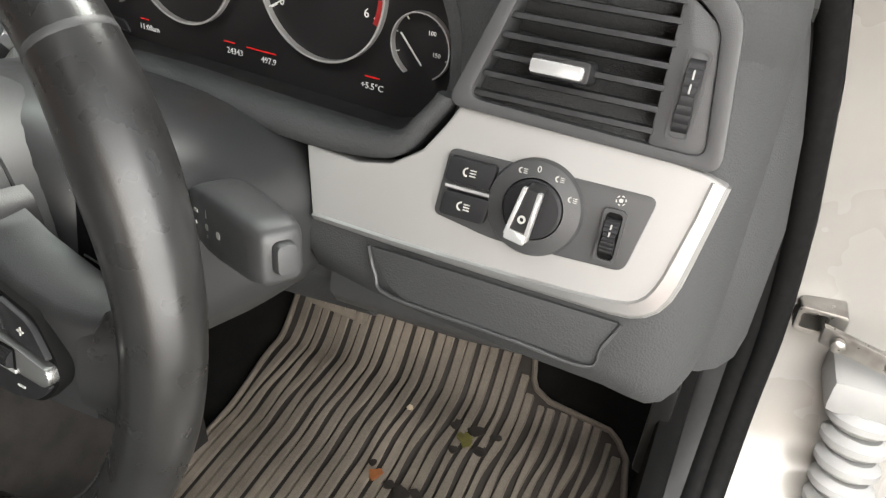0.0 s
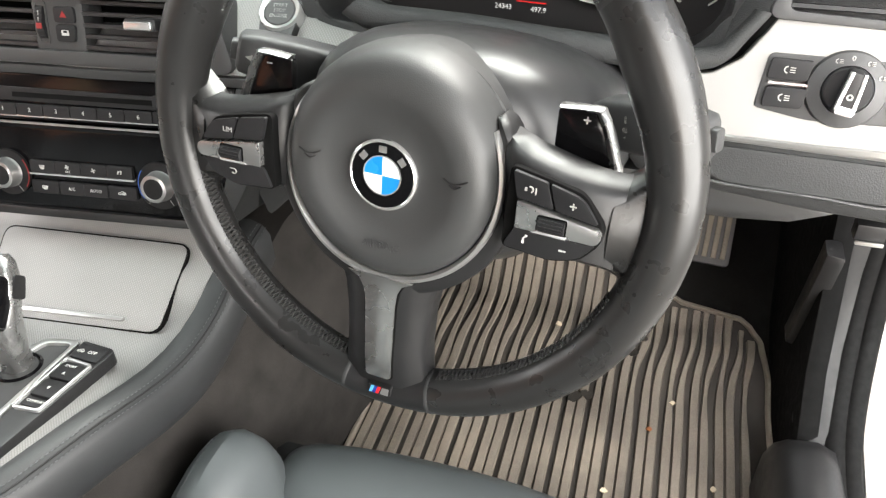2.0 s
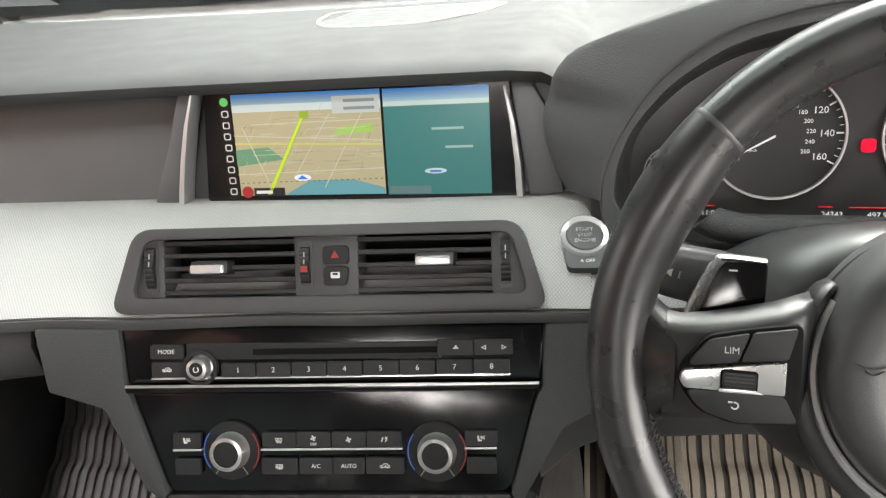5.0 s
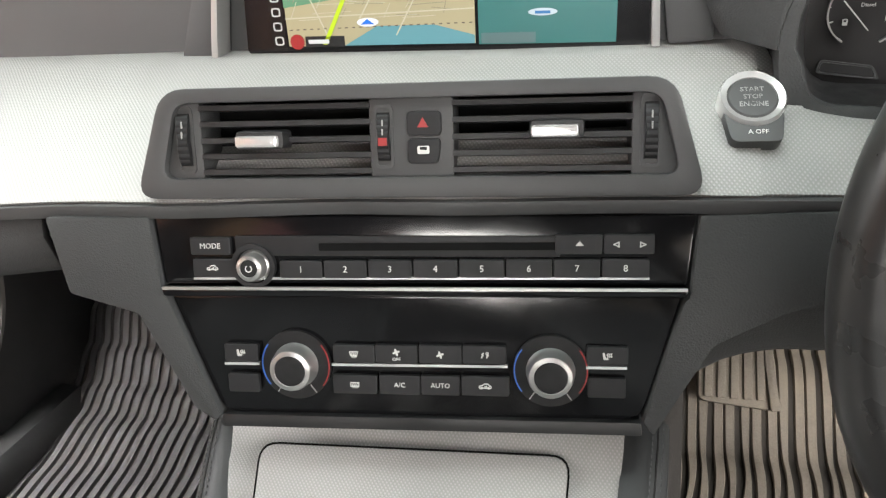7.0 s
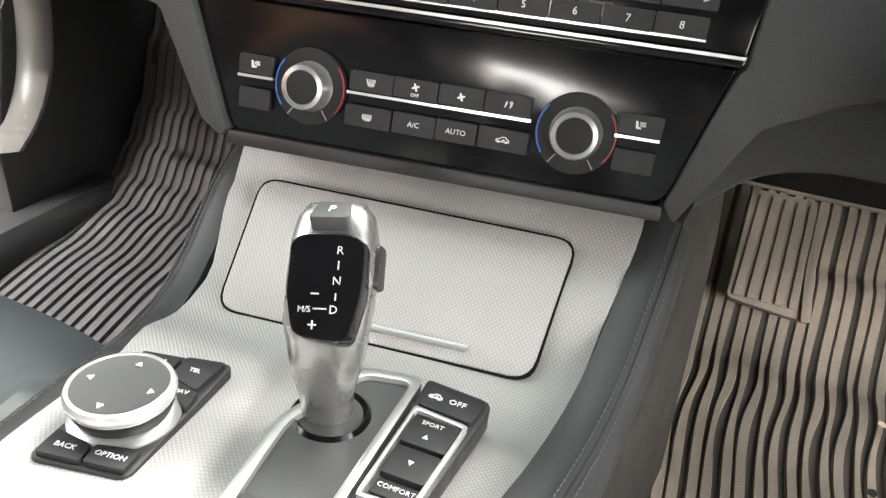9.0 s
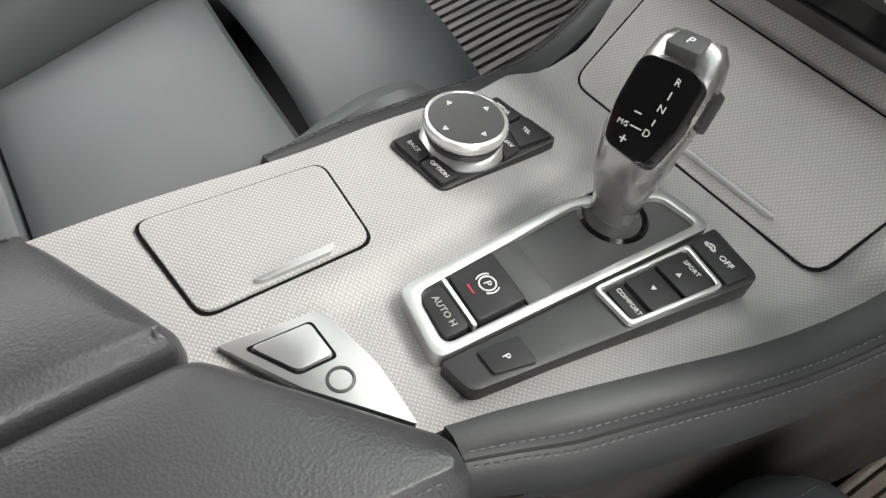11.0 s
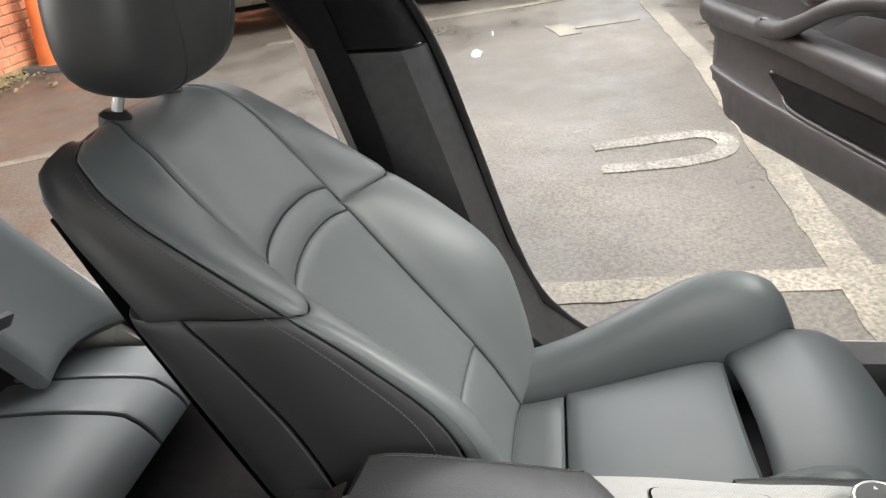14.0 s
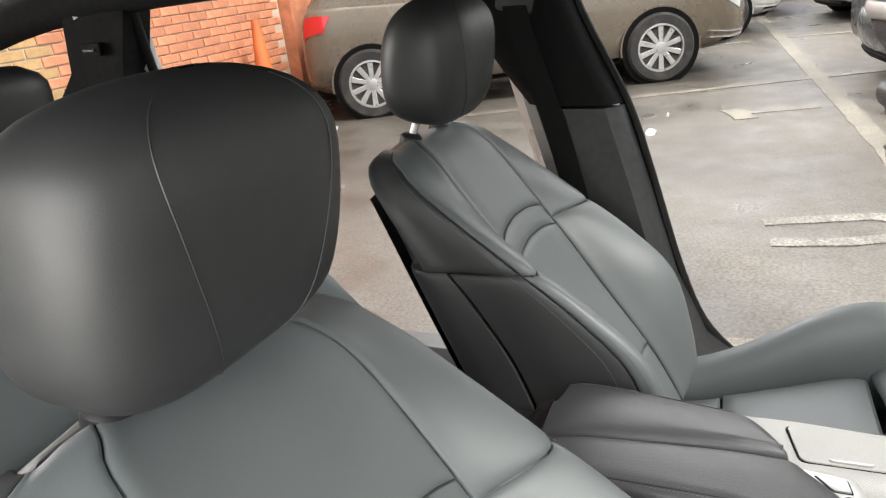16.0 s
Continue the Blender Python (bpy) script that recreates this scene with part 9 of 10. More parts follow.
    # roof shade is in the headrest's colour
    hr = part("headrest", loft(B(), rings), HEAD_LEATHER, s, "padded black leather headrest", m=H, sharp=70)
    for f in (-1, 1):
        part("seam", tube(B(), spline(seamp[f], 2), 0.0007, 5), HEAD_LEATHER, hr, m=H, sharp=60)
    for x in (-0.062, 0.062):
        part("post", tube(B(), spline([(x, -0.112, 0.88), (x, -0.105, 0.92), (x, -0.089, 0.960), (x, -0.077, 0.99)], 4), 0.0062, 10), CHROME, s, "bright chrome headrest post", sharp=60)
        part("post_sleeve", lathe(B(), [(0.017, -0.012), (0.017, 0.004), (0.012, 0.009), (0.0075, 0.010)], 20, Matrix.Translation((x, -0.107, 0.918)) @ Matrix.Rotation(radians(-14), 4, "X")), PLASTIC, s, "black post sleeve")
    # cushion
    base = []
    for y in (0.22, 0.30, 0.45, 0.60, 0.70 + reach * 0.6, 0.725 + reach * 0.7):
        z1 = 0.374 + 0.13 * (y - 0.22)
        base.append([(-0.185, y, 0.30), (0.185, y, 0.30), (0.20, y, z1 - 0.02), (0.185, y, z1 - 0.005), (-0.185, y, z1 - 0.005), (-0.20, y, z1 - 0.02)])
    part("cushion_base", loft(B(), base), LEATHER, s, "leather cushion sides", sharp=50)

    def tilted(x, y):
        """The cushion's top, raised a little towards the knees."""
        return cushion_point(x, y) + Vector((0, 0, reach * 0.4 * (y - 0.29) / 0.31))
    part("rear_cushion", patch(lambda u, v: tilted(lerp(-0.135, 0.135, u), lerp(0.29, 0.375, v)), (0, 0, 1), 14, 8, 0.008, 0.14), LEATHER_LIT, s, "smooth leather cushion panel")
    part("seat_cushion", patch(lambda u, v: tilted(lerp(-0.138, 0.138, u), lerp(0.378, 0.604, v)), (0, 0, 1), 14, 14, 0.012, 0.10), LEATHER_LIT, s, "smooth leather cushion panel")

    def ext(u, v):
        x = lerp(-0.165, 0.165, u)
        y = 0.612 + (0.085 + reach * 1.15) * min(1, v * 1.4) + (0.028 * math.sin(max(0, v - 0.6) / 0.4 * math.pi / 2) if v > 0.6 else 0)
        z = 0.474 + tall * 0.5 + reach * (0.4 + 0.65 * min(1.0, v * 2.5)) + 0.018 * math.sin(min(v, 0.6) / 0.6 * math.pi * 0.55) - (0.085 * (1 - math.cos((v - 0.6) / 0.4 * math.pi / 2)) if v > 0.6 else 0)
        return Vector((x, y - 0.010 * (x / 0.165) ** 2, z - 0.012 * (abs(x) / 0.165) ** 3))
    part("thigh_support", patch(ext, (0, 0.3, 1), 16, 20, 0.012, 0.10, 0.02), LEATHER_LIT, s, "rounded thigh support")
    for f in (-1, 1):
        def bol(u, v):
            y = lerp(0.255, 0.685 + reach, v)
            h = smooth_rows(v, [(0.0, 0.034, 0.0), (0.25, 0.060, 0.0), (0.55, 0.100, 0.0), (0.78, 0.117, 0.0), (0.92, 0.094, 0.0), (1.0, 0.045, 0.0)])[0]
            h += reach * 0.8 * math.sin(math.pi * v ** 2.1) + tall * math.sin(math.pi * v) - reach * 0.35 * math.sin(math.pi * min(1.0, v * 1.6))
            h -= inner * math.sin(math.pi * v) if f > 0 else 0.0
            zb = 0.405 + 0.13 * (y - 0.25)
            a = u * math.pi
            e = (1 - max(0, (v - 0.86) / 0.14) ** 2 * 0.55)
            x = 0.178 + 0.010 * math.sin(v * 3) - 0.042 * math.cos(a) * e
            return Vector((f * x, y - (0.02 * (1 - math.sin(a)) if v > 0.9 else 0), zb - 0.03 + (h + 0.03) * math.sin(a) ** 0.75 * e - (0.06 if u > 0.93 else 0)))
        part("cushion_bolster", patch(bol, (0, 0, 1), 16, 26, 0.006, 0.06, 0.004), LEATHER_LIT, s, "padded cushion bolster")
        path = [bol(0.60, lerp(0.03, 0.93, i / 50)) + Vector((f * 0.002, 0, 0.0032)) for i in range(51)]
        part("stitching", stitches(B(), path, 0.0052, 0.0034, 0.0006), THREAD, s, "row of grey stitches")
    part("plinth", prism(B(), rrect(0, 0.46, 0.34, 0.40, 0.03), 0.235, 0.33), PLASTIC, s, "black plastic seat plinth", bevel=0.01)
    return s


passenger_seat = seat("black leather sports seat with side bolsters, stitched seams", "front seats", 0.038, inner=0.045)
passenger_seat.location = (-0.335, 0.0, 0.0)
driver_seat = seat("black leather sports seat behind the steering wheel, stitched seams", "front seats", tall=-0.030, drop=0.007)
driver_seat.location = (0.405, 0.098, -0.030)
driver_seat.scale = (1.045, 1.0, 1.0)


def rear_bench():
    r = thing("rear_seat", (0, -0.6, 0.3), "black leather rear bench with sculpted outer seats", "rear seat")

    def cush(x0, x1):
        return lambda u, v: Vector((lerp(x0, x1, u), lerp(-0.76, -0.30, v), 0.315 + 0.045 * math.sin(min(1, v * 1.15) * math.pi * 0.55) - (0.06 * ((v - 0.85) / 0.15) ** 2 if v > 0.85 else 0)))
    for k, (a, b) in enumerate(((-0.66, -0.56), (-0.555, -0.46), (-0.455, -0.20), (-0.195, 0.195), (0.20, 0.455), (0.46, 0.66))):
        part("cushion_panel", patch(cush(a, b), (0, 0, 1), 12, 18, 0.006, 0.05, 0.10), LEATHER_LIT, r, "smooth leather cushion panel")

    def back(x0, x1, w=0.0):
        return lambda u, v: Vector((lerp(x0, x1, u), lerp(-0.69, -1.03, v) + w * math.sin(u * math.pi), lerp(0.43, 0.90, v)))
    for a, b in ((-0.46, -0.20), (-0.195, 0.195), (0.20, 0.46)):
        part("back_panel", patch(back(a, b, -0.012), (0, 1, 0.5), 10, 18, 0.018, 0.10, 0.12), LEATHER_LIT, r, "smooth leather back panel")
    for f in (-1, 1):
        part("side_bolster", patch(lambda u, v: Vector((f * lerp(0.465, 0.70, u), lerp(-0.69, -1.03, v) + 0.17 * u ** 1.3 * (1 - 0.6 * v), lerp(0.43, 0.90, v) - 0.05 * u * v)), (0, 1, 0.5), 10, 18, 0.02, 0.10, 0.10), LEATHER_LIT, r, "leather outer bolster")
        def flank(u, v):
            e = Vector((lerp(0.712, 0.700, v), lerp(-0.46, -0.955, v), lerp(0.40, 0.90, v)))
            return Vector((f * (e.x - 0.19 * u), e.y - 0.07 * u - 0.03 * math.sin(u * math.pi), e.z - 0.03 * u + 0.015 * math.sin(u * math.pi)))
        part("side_panel", patch(flank, (-f * 0.5, 0.6, 0.6), 12, 18, 0.01, 0.08, 0.05), LEATHER_LIT, r, "broad leather side panel beside the door opening")
    part("base", box(B(), -0.68, 0.68, -0.80, -0.36, 0.24, 0.34), CARPET, r, bevel=0.01)
    part("back_core", loft(B(), [[(-0.68, y, z), (0.68, y, z), (0.68, y - 0.12, z), (-0.68, y - 0.12, z)] for y, z in ((-0.74, 0.40), (-1.06, 0.88))]), LEATHER, r)
    for x in (-0.33, 0.0, 0.33):
        rings = []
        for k in range(9):
            t = -1 + k / 4
            w, d = 0.125 * (1 - 0.5 * abs(t) ** 4), 0.05 * (1 - 0.5 * abs(t) ** 4)
            rings.append([(x + w * math.cos(a) / (abs(math.cos(a)) ** 3 + abs(math.sin(a)) ** 3) ** (1 / 3), -1.06 + d * math.sin(a) / (abs(math.cos(a)) ** 3 + abs(math.sin(a)) ** 3) ** (1 / 3), 0.965 + 0.075 * t) for a in (2 * math.pi * j / 24 for j in range(24))])
        part("headrest", loft(B(), rings), LEATHER, r, "black leather rear headrest", sharp=70)
    # loose belt tongue hanging on the outer bolster
    t = thing("seat_belt", (-0.50, -0.60, 0.45), "black seat belt with a steel tongue hanging loose", "seat belt")
    m = Matrix.Translation((-0.505, -0.575, 0.50)) @ Matrix.Rotation(radians(62), 4, "X") @ Matrix.Rotation(radians(20), 4, "Z")
    part("tongue", ring_prism(B(), rounded([(-0.015, -0.045), (0.015, -0.045), (0.017, 0.0), (-0.017, 0.0)], 0.004), rounded([(-0.007, -0.038), (0.007, -0.038), (0.008, -0.020), (-0.008, -0.020)], 0.003), -0.001, 0.001), STEEL, t, "steel tongue", m=m)
    part("holder", prism(B(), rounded([(-0.034, -0.006), (0.034, -0.006), (0.030, 0.022), (-0.030, 0.022)], 0.006), -0.006, 0.006), PLASTIC_GREY, t, "grey plastic holder", m=m, bevel=0.002)


rear_bench()


def pillar_belt():
    b = thing("front_seat_belt", (-0.68, 0.05, 0.9), "black seat belt running down the centre pillar", "seat belt")
    rings = []
    for x, y, z in ((-0.672, -0.045, 1.10), (-0.664, -0.01, 1.0), (-0.655, 0.035, 0.88), (-0.645, 0.08, 0.74), (-0.635, 0.12, 0.58), (-0.63, 0.15, 0.42)):
        rings.append([(x, y - 0.024, z), (x + 0.004, y + 0.0, z), (x + 0.001, y + 0.024, z), (x - 0.002, y + 0.024, z), (x - 0.002, y - 0.024, z)])
    part("webbing", loft(B(), rings), HEADLINER, b, "black webbing", sharp=60)
    part("anchor", prism(B(), rrect(0, 0, 0.075, 0.035, 0.01), 0, 0.016), PILLAR, b, "black upper anchor", m=Matrix.Translation((-0.690, -0.045, 1.105)) @ Matrix.Rotation(radians(90), 4, "Y") @ Matrix.Rotation(radians(80), 4, "Z"), bevel=0.003)


pillar_belt()


# ---- the open passenger door ----
DOOR = Matrix(((-0.974, 0, 0.225, -0.78), (-0.225, 0, -0.974, 1.05), (0, 1, 0, 0), (0, 0, 0, 1)))


WET_FRAME = mat("green_grey_frame", (0.055, 0.066, 0.062), 0.4, var=0.1, vscale=10, rvar=0.08)
DOOR_SILVER = mat("door_satin_strip", (0.22, 0.215, 0.205), 0.45, metal=0.3, var=0.05, vscale=6, rvar=0.05)


RIM_ROWS = [(0.46, 0.66), (0.485, 0.78), (0.51, 0.870), (0.552, 0.932), (0.63, 0.988), (0.712, 1.030), (0.80, 1.066), (0.90, 1.150), (0.97, 1.205), (1.05, 1.245)]


def open_door():
    d = thing("passenger_door", (-0.8, 1.05, 0.5), "open front door: dark trim panel, silver strip, wet window", "car door")
    # outer shell
    sh = rounded([(0.02, 0.47), (0.70, 0.475), (0.86, 0.53), (1.03, 0.80), (1.19, 1.0), (0.02, 0.95)], [0.03, 0.10, 0.10, 0.05, 0.02, 0.02])
    part("shell", prism(B(), sh, -0.14, -0.02), PAINT, d, "white painted door shell", m=DOOR, bevel=0.01)

    def band(name, lines, material, label, taper=0.035, top=1.25):
        """A moulded strip along the door: lines(u) gives its section as points (v, w); it turns inward at the door's rear edge."""
        rings = []
        for i in range(41):
            u = lerp(0.04, top, (i / 40) ** 0.8)
            pts = lines(u)
            ring = []
            for v, w in pts + [(pts[-1][0], -0.03), (pts[0][0], -0.03)]:
                e = smooth_rows(min(1.05, max(0.46, v)), RIM_ROWS)[0]
                k = min(1.0, max(0.0, (e - u) / taper))
                ring.append((min(u, e), v, lerp(-0.03, w, (k * (2 - k)) ** 0.5) if w > -0.03 else w))
            rings.append(ring)
        return part(name, loft(B(), rings), material, d, label, m=DOOR, sharp=60)

    def curve(rows):
        return lambda u: smooth_rows(min(1.25, u), rows)[0]
    belt = curve([(0.0, 1.000), (0.39, 1.034), (0.75, 1.058), (1.11, 1.075), (1.25, 1.078)])
    strip_top = curve([(0.0, 0.915), (0.30, 0.963), (0.60, 0.997), (0.90, 1.020), (1.20, 1.035), (1.25, 1.036)])
    strip_low = curve([(0.0, 0.810), (0.16, 0.862), (0.316, 0.898), (0.60, 0.947), (0.90, 0.968), (1.157, 0.978), (1.25, 0.980)])
    ledge = curve([(0.0, 0.770), (0.30, 0.785), (0.65, 0.798), (1.05, 0.800), (1.25, 0.802)])
    ledge_low = curve([(0.0, 0.700), (0.21, 0.718), (0.53, 0.738), (0.97, 0.732), (1.25, 0.735)])
    ridge = curve([(0.0, 0.600), (0.30, 0.606), (0.52, 0.612), (0.72, 0.618), (0.97, 0.632), (1.25, 0.64)])
    low = curve([(0.0, 0.500), (0.54, 0.490), (0.75, 0.486), (0.84, 0.490), (0.90, 0.515), (1.0, 0.56), (1.25, 0.62)])
    band("belt_pad", lambda u: [(belt(u), -0.012), (belt(u) - 0.002, 0.006), (lerp(belt(u), strip_top(u), 0.2), 0.020), (lerp(belt(u), strip_top(u), 0.6), 0.034), (strip_top(u) + 0.002, 0.037), (strip_top(u), 0.034)], WET_FRAME, "grey green vinyl pad under the window")

    def strip(u):
        t, l = strip_top(u) - 0.001, strip_low(u)
        return [(t, 0.034), (lerp(t, l, 0.12), 0.040), (lerp(t, l, 0.45), 0.046), (lerp(t, l, 0.8), 0.043), (l + 0.003, 0.036), (l, 0.028)]
    band("silver_strip", strip, DOOR_SILVER, "curved satin silver trim strip")

    def upper(u):
        t, l = strip_low(u), ledge(u)
        return [(t, 0.028), (lerp(t, l, 0.10), 0.030), (lerp(t, l, 0.30), 0.026), (lerp(t, l, 0.36), 0.016), (lerp(t, l, 0.8), 0.010), (l, 0.014)]
    band("upper_panel", upper, DOOR_TRIM, "dark leatherette upper panel")

    def arm(u):
        t, l = ledge(u), ledge_low(u)
        k = smooth_rows(min(u, 1.1), [(0.0, 0.070), (0.3, 0.078), (0.65, 0.070), (0.9, 0.054), (1.1, 0.044)])[0]
        return [(t, 0.010), (t + 0.001, k - 0.022), (t - 0.004, k - 0.008), (t - 0.014, k), (lerp(t, l, 0.5), k + 0.001), (lerp(t, l, 0.85), k - 0.006), (l, k - 0.018), (l - 0.003, 0.026)]
    band("armrest", arm, DOOR_TRIM, "padded dark armrest ledge", 0.02)

    def middle(u):
        t, l = ledge_low(u), ridge(u)
        return [(t, 0.030), (lerp(t, l, 0.2), 0.022), (lerp(t, l, 0.8), 0.020), (l, 0.028)]
    band("middle_panel", middle, DOOR_TRIM, "dark plastic middle panel", 0.03)

    def bottom(u):
        t, l = ridge(u), low(u)
        return [(t, 0.026), (t - 0.002, 0.038), (t - 0.008, 0.043), (lerp(t, l, 0.3), 0.041), (lerp(t, l, 0.8), 0.034), (l + 0.006, 0.022), (l, 0.006)]
    band("lower_panel", bottom, DOOR_TRIM, "dark grey plastic lower panel", 0.05)
    mouth = rounded([(0.06, 0.612), (0.525, 0.618), (0.640, 0.674), (0.06, 0.668)], [0.01, 0.012, 0.006, 0.01])
    # no hollow here: a flat dark sheet paints the pocket's shade
    part("door_pocket", prism(B(), mouth, 0.012, 0.0345), DARK, d, "flat dark sheet for the shade in the open door pocket", m=DOOR)
    part("pocket_lip", tube(B(), spline([(0.645, 0.677, 0.024), (0.59, 0.650, 0.028), (0.53, 0.618, 0.036), (0.40, 0.612, 0.041), (0.24, 0.609, 0.042), (0.06, 0.603, 0.042)], 6), 0.0045, 8), DOOR_TRIM, d, "rounded pocket lip", m=DOOR, sharp=60)
    # switch pod flowing into the pull handle
    part("pull_handle", tube(B(), spline([(0.660, 0.783, 0.046), (0.600, 0.788, 0.062), (0.530, 0.795, 0.072), (0.437, 0.826, 0.084), (0.33, 0.868, 0.090), (0.237, 0.890, 0.080), (0.15, 0.892, 0.060), (0.08, 0.88, 0.04)], 6), lambda t: 0.026 - 0.009 * min(1.0, max(0.0, t - 0.1) / 0.35), 12), DOOR_TRIM, d, "swept dark pull handle", m=DOOR, sharp=60)
    part("handle_bowl", ring_prism(B(), rounded([(0.546, 0.832), (0.444, 0.858), (0.436, 0.897), (0.662, 0.905)], [0.02, 0.008, 0.004, 0.006]), rounded([(0.544, 0.838), (0.449, 0.862), (0.442, 0.892), (0.645, 0.900)], [0.018, 0.007, 0.003, 0.005]), 0.004, 0.0225), DOOR_TRIM, d, "rim of the recessed handle bowl", m=DOOR, bevel=0.0015)
    part("bowl_floor", prism(B(), rounded([(0.544, 0.838), (0.449, 0.862), (0.442, 0.892), (0.645, 0.900)], [0.018, 0.007, 0.003, 0.005]), 0.004, 0.0165), PLASTIC, d, "dark handle recess", m=DOOR)
    part("release_lever", tube(B(), spline([(0.580, 0.878, 0.020), (0.555, 0.868, 0.027), (0.52, 0.863, 0.031), (0.48, 0.865, 0.030), (0.446, 0.869, 0.024)], 5), lambda t: 0.0062 - 0.002 * abs(2 * t - 1), 8), SILVER_SMOOTH, d, "satin chrome release lever", m=DOOR, sharp=60)
    part("window_switch", prism(B(), rrect(0.605, 0.801, 0.05, 0.014, 0.005), 0.040, 0.078), PLASTIC, d, "window switch", m=DOOR, bevel=0.003)
    part("switch_edge", box(B(), 0.588, 0.618, 0.807, 0.8095, 0.05, 0.0785), SILVER_SMOOTH, d, "bright edge of the switch", m=DOOR, bevel=0.0008)
    part("inner_pad", prism(B(), rounded([(0.06, 0.76), (0.50, 0.772), (0.36, 0.845), (0.06, 0.86)], 0.02), 0.008, 0.024), DOOR_TRIM, d, "padded panel behind the handle", m=DOOR, bevel=0.008)
    # window with its frame
    fr = part("window_frame", tube(B(), spline([(1.205, 1.06, -0.02), (1.16, 1.13, -0.04), (1.05, 1.26, -0.06), (0.9, 1.36, -0.08), (0.6, 1.40, -0.09), (0.3, 1.33, -0.08), (0.05, 1.08, -0.04)], 8), 0.034, 8), WET_FRAME, d, "dark window frame", m=DOOR, sharp=60)
    ob = part("window_pane", prism(B(), rounded([(0.06, 1.0), (1.20, 1.02), (1.13, 1.15), (1.03, 1.25), (0.88, 1.345), (0.6, 1.385), (0.32, 1.32)], 0.02), -0.062, -0.058), GLASS, fr, "wet window glass", m=DOOR)
    ob.visible_shadow = False
    bm = B()
    rng = random.Random(3)
    for k in range(700):
        u, v, r = rng.uniform(0.25, 1.05), rng.uniform(1.02, 1.22), rng.uniform(0.0007, 0.0019)
        lathe(bm, [(r, 0.0), (r * 0.8, r * 0.4), (r * 0.3, r * 0.6)], 6, shift(u, v, -0.0579))
    water = mat("water_drop", (0.10, 0.11, 0.11), 0.05, coat=0.5)
    tagged(part("rain_drops", bm, water, fr, "rain drops on the glass", m=DOOR), kind="stuff")
    part("lock_pin", lathe(B(), [(0.004, 0.0), (0.004, 0.018), (0.002, 0.021)], 10, Matrix.Translation((1.10, 1.068, -0.005)) @ Matrix.Rotation(radians(-90), 4, "X")), PLASTIC, d, m=DOOR)


open_door()


def roof_fittings():
    g = thing("grab_handle", (-0.64, -0.75, 1.2), "black roof grab handle over the rear door", "grab handle")
    grip = [(-0.600, -0.905, 1.206), (-0.588, -0.880, 1.176), (-0.585, -0.855, 1.168), (-0.584, -0.76, 1.167), (-0.585, -0.665, 1.170), (-0.588, -0.640, 1.180), (-0.600, -0.615, 1.212)]
    part("grip", loft(B(), [[(x - 0.007, y, z - 0.008), (x + 0.005, y, z - 0.010), (x + 0.010, y, z - 0.003), (x + 0.009, y, z + 0.008), (x - 0.006, y, z + 0.010)] for x, y, z in spline(grip, 5)]), HEADLINER, g, "moulded grip", sharp=60)
    for y in (-0.905, -0.615):
        part("mount", box(B(), -0.618, -0.588, y - 0.016, y + 0.016, 1.190, 1.224), HEADLINER, g, bevel=0.005)
    h = thing("coat_hook", (-0.62, -1.05, 1.05), "small dark grey coat hook on the rear pillar", "hook")
    part("plate", box(B(), -0.605, -0.594, -1.078, -1.022, 1.040, 1.070), HEADLINER, h, bevel=0.003)
    part("peg", box(B(), -0.594, -0.588, -1.068, -1.034, 1.050, 1.056), PILLAR, h, "lower edge of the hook", bevel=0.002)
    # door check strap in the driver's door jamb
    c = thing("door_check", (0.93, 1.2, 0.65), "steel door check strap bolted to the jamb", "door check")
    part("bracket", ring_prism(B(), rrect(0.920, 0.652, 0.046, 0.030, 0.006), rrect(0.914, 0.652, 0.024, 0.018, 0.004), 0, 0.035), STEEL, c, "steel bracket", m=Matrix.Translation((0, 1.235, 0)) @ Matrix.Rotation(radians(90), 4, "X"), bevel=0.002)
    part("arm", loft(B(), [[(x, y - 0.004, z - 0.010), (x, y + 0.004, z - 0.010), (x, y + 0.004, z + 0.010), (x, y - 0.004, z + 0.010)] for x, y, z in ((0.920, 1.185, 0.652), (0.985, 1.175, 0.642), (1.15, 1.14, 0.625))]), STEEL, c, "steel strap", bevel=0.002)
    for x, z in ((0.935, 0.650), (0.985, 0.643)):
        part("rivet", lathe(B(), [(0.007, 0), (0.007, 0.006), (0.004, 0.008)], 12, Matrix.Translation((x, 1.176, z)) @ Matrix.Rotation(radians(90), 4, "X")), STEEL, c)
    k = thing("door_wiring_boot", (0.94, 1.0, 0.6), "grey rubber wiring boot between door and jamb", "wiring boot")
    grey = mat("grey_rubber", (0.30, 0.30, 0.29), 0.5, var=0.1, vscale=20)
    for i in range(6):
        t = i / 5
        part("bellow", lathe(B(), [(0.024, 0), (0.032, 0.007), (0.032, 0.014), (0.024, 0.021)], 16, Matrix.Translation((0.985 + 0.012 * t, 1.19 - 0.02 * t, 0.575 - 0.026 * i)) @ Matrix.Rotation(radians(168), 4, "X")), grey, k)
    part("plug", box(B(), 0.945, 1.010, 1.17, 1.25, 0.572, 0.612), grey, k, bevel=0.01)


roof_fittings()


# ---- parked cars, cone, wall ----
TYRE = mat("tyre_rubber", (0.022, 0.022, 0.022), 0.8, var=0.2, vscale=10, stain=0.5, sscale=8, stain_color=(0.09, 0.08, 0.07))
RIM = mat("alloy_rim", (0.55, 0.55, 0.54), 0.35, metal=0.7, var=0.08, vscale=10)
CAR_GLASS = mat("dark_car_glass", (0.02, 0.025, 0.025), 0.05, coat=0.5, rvar=0.02)
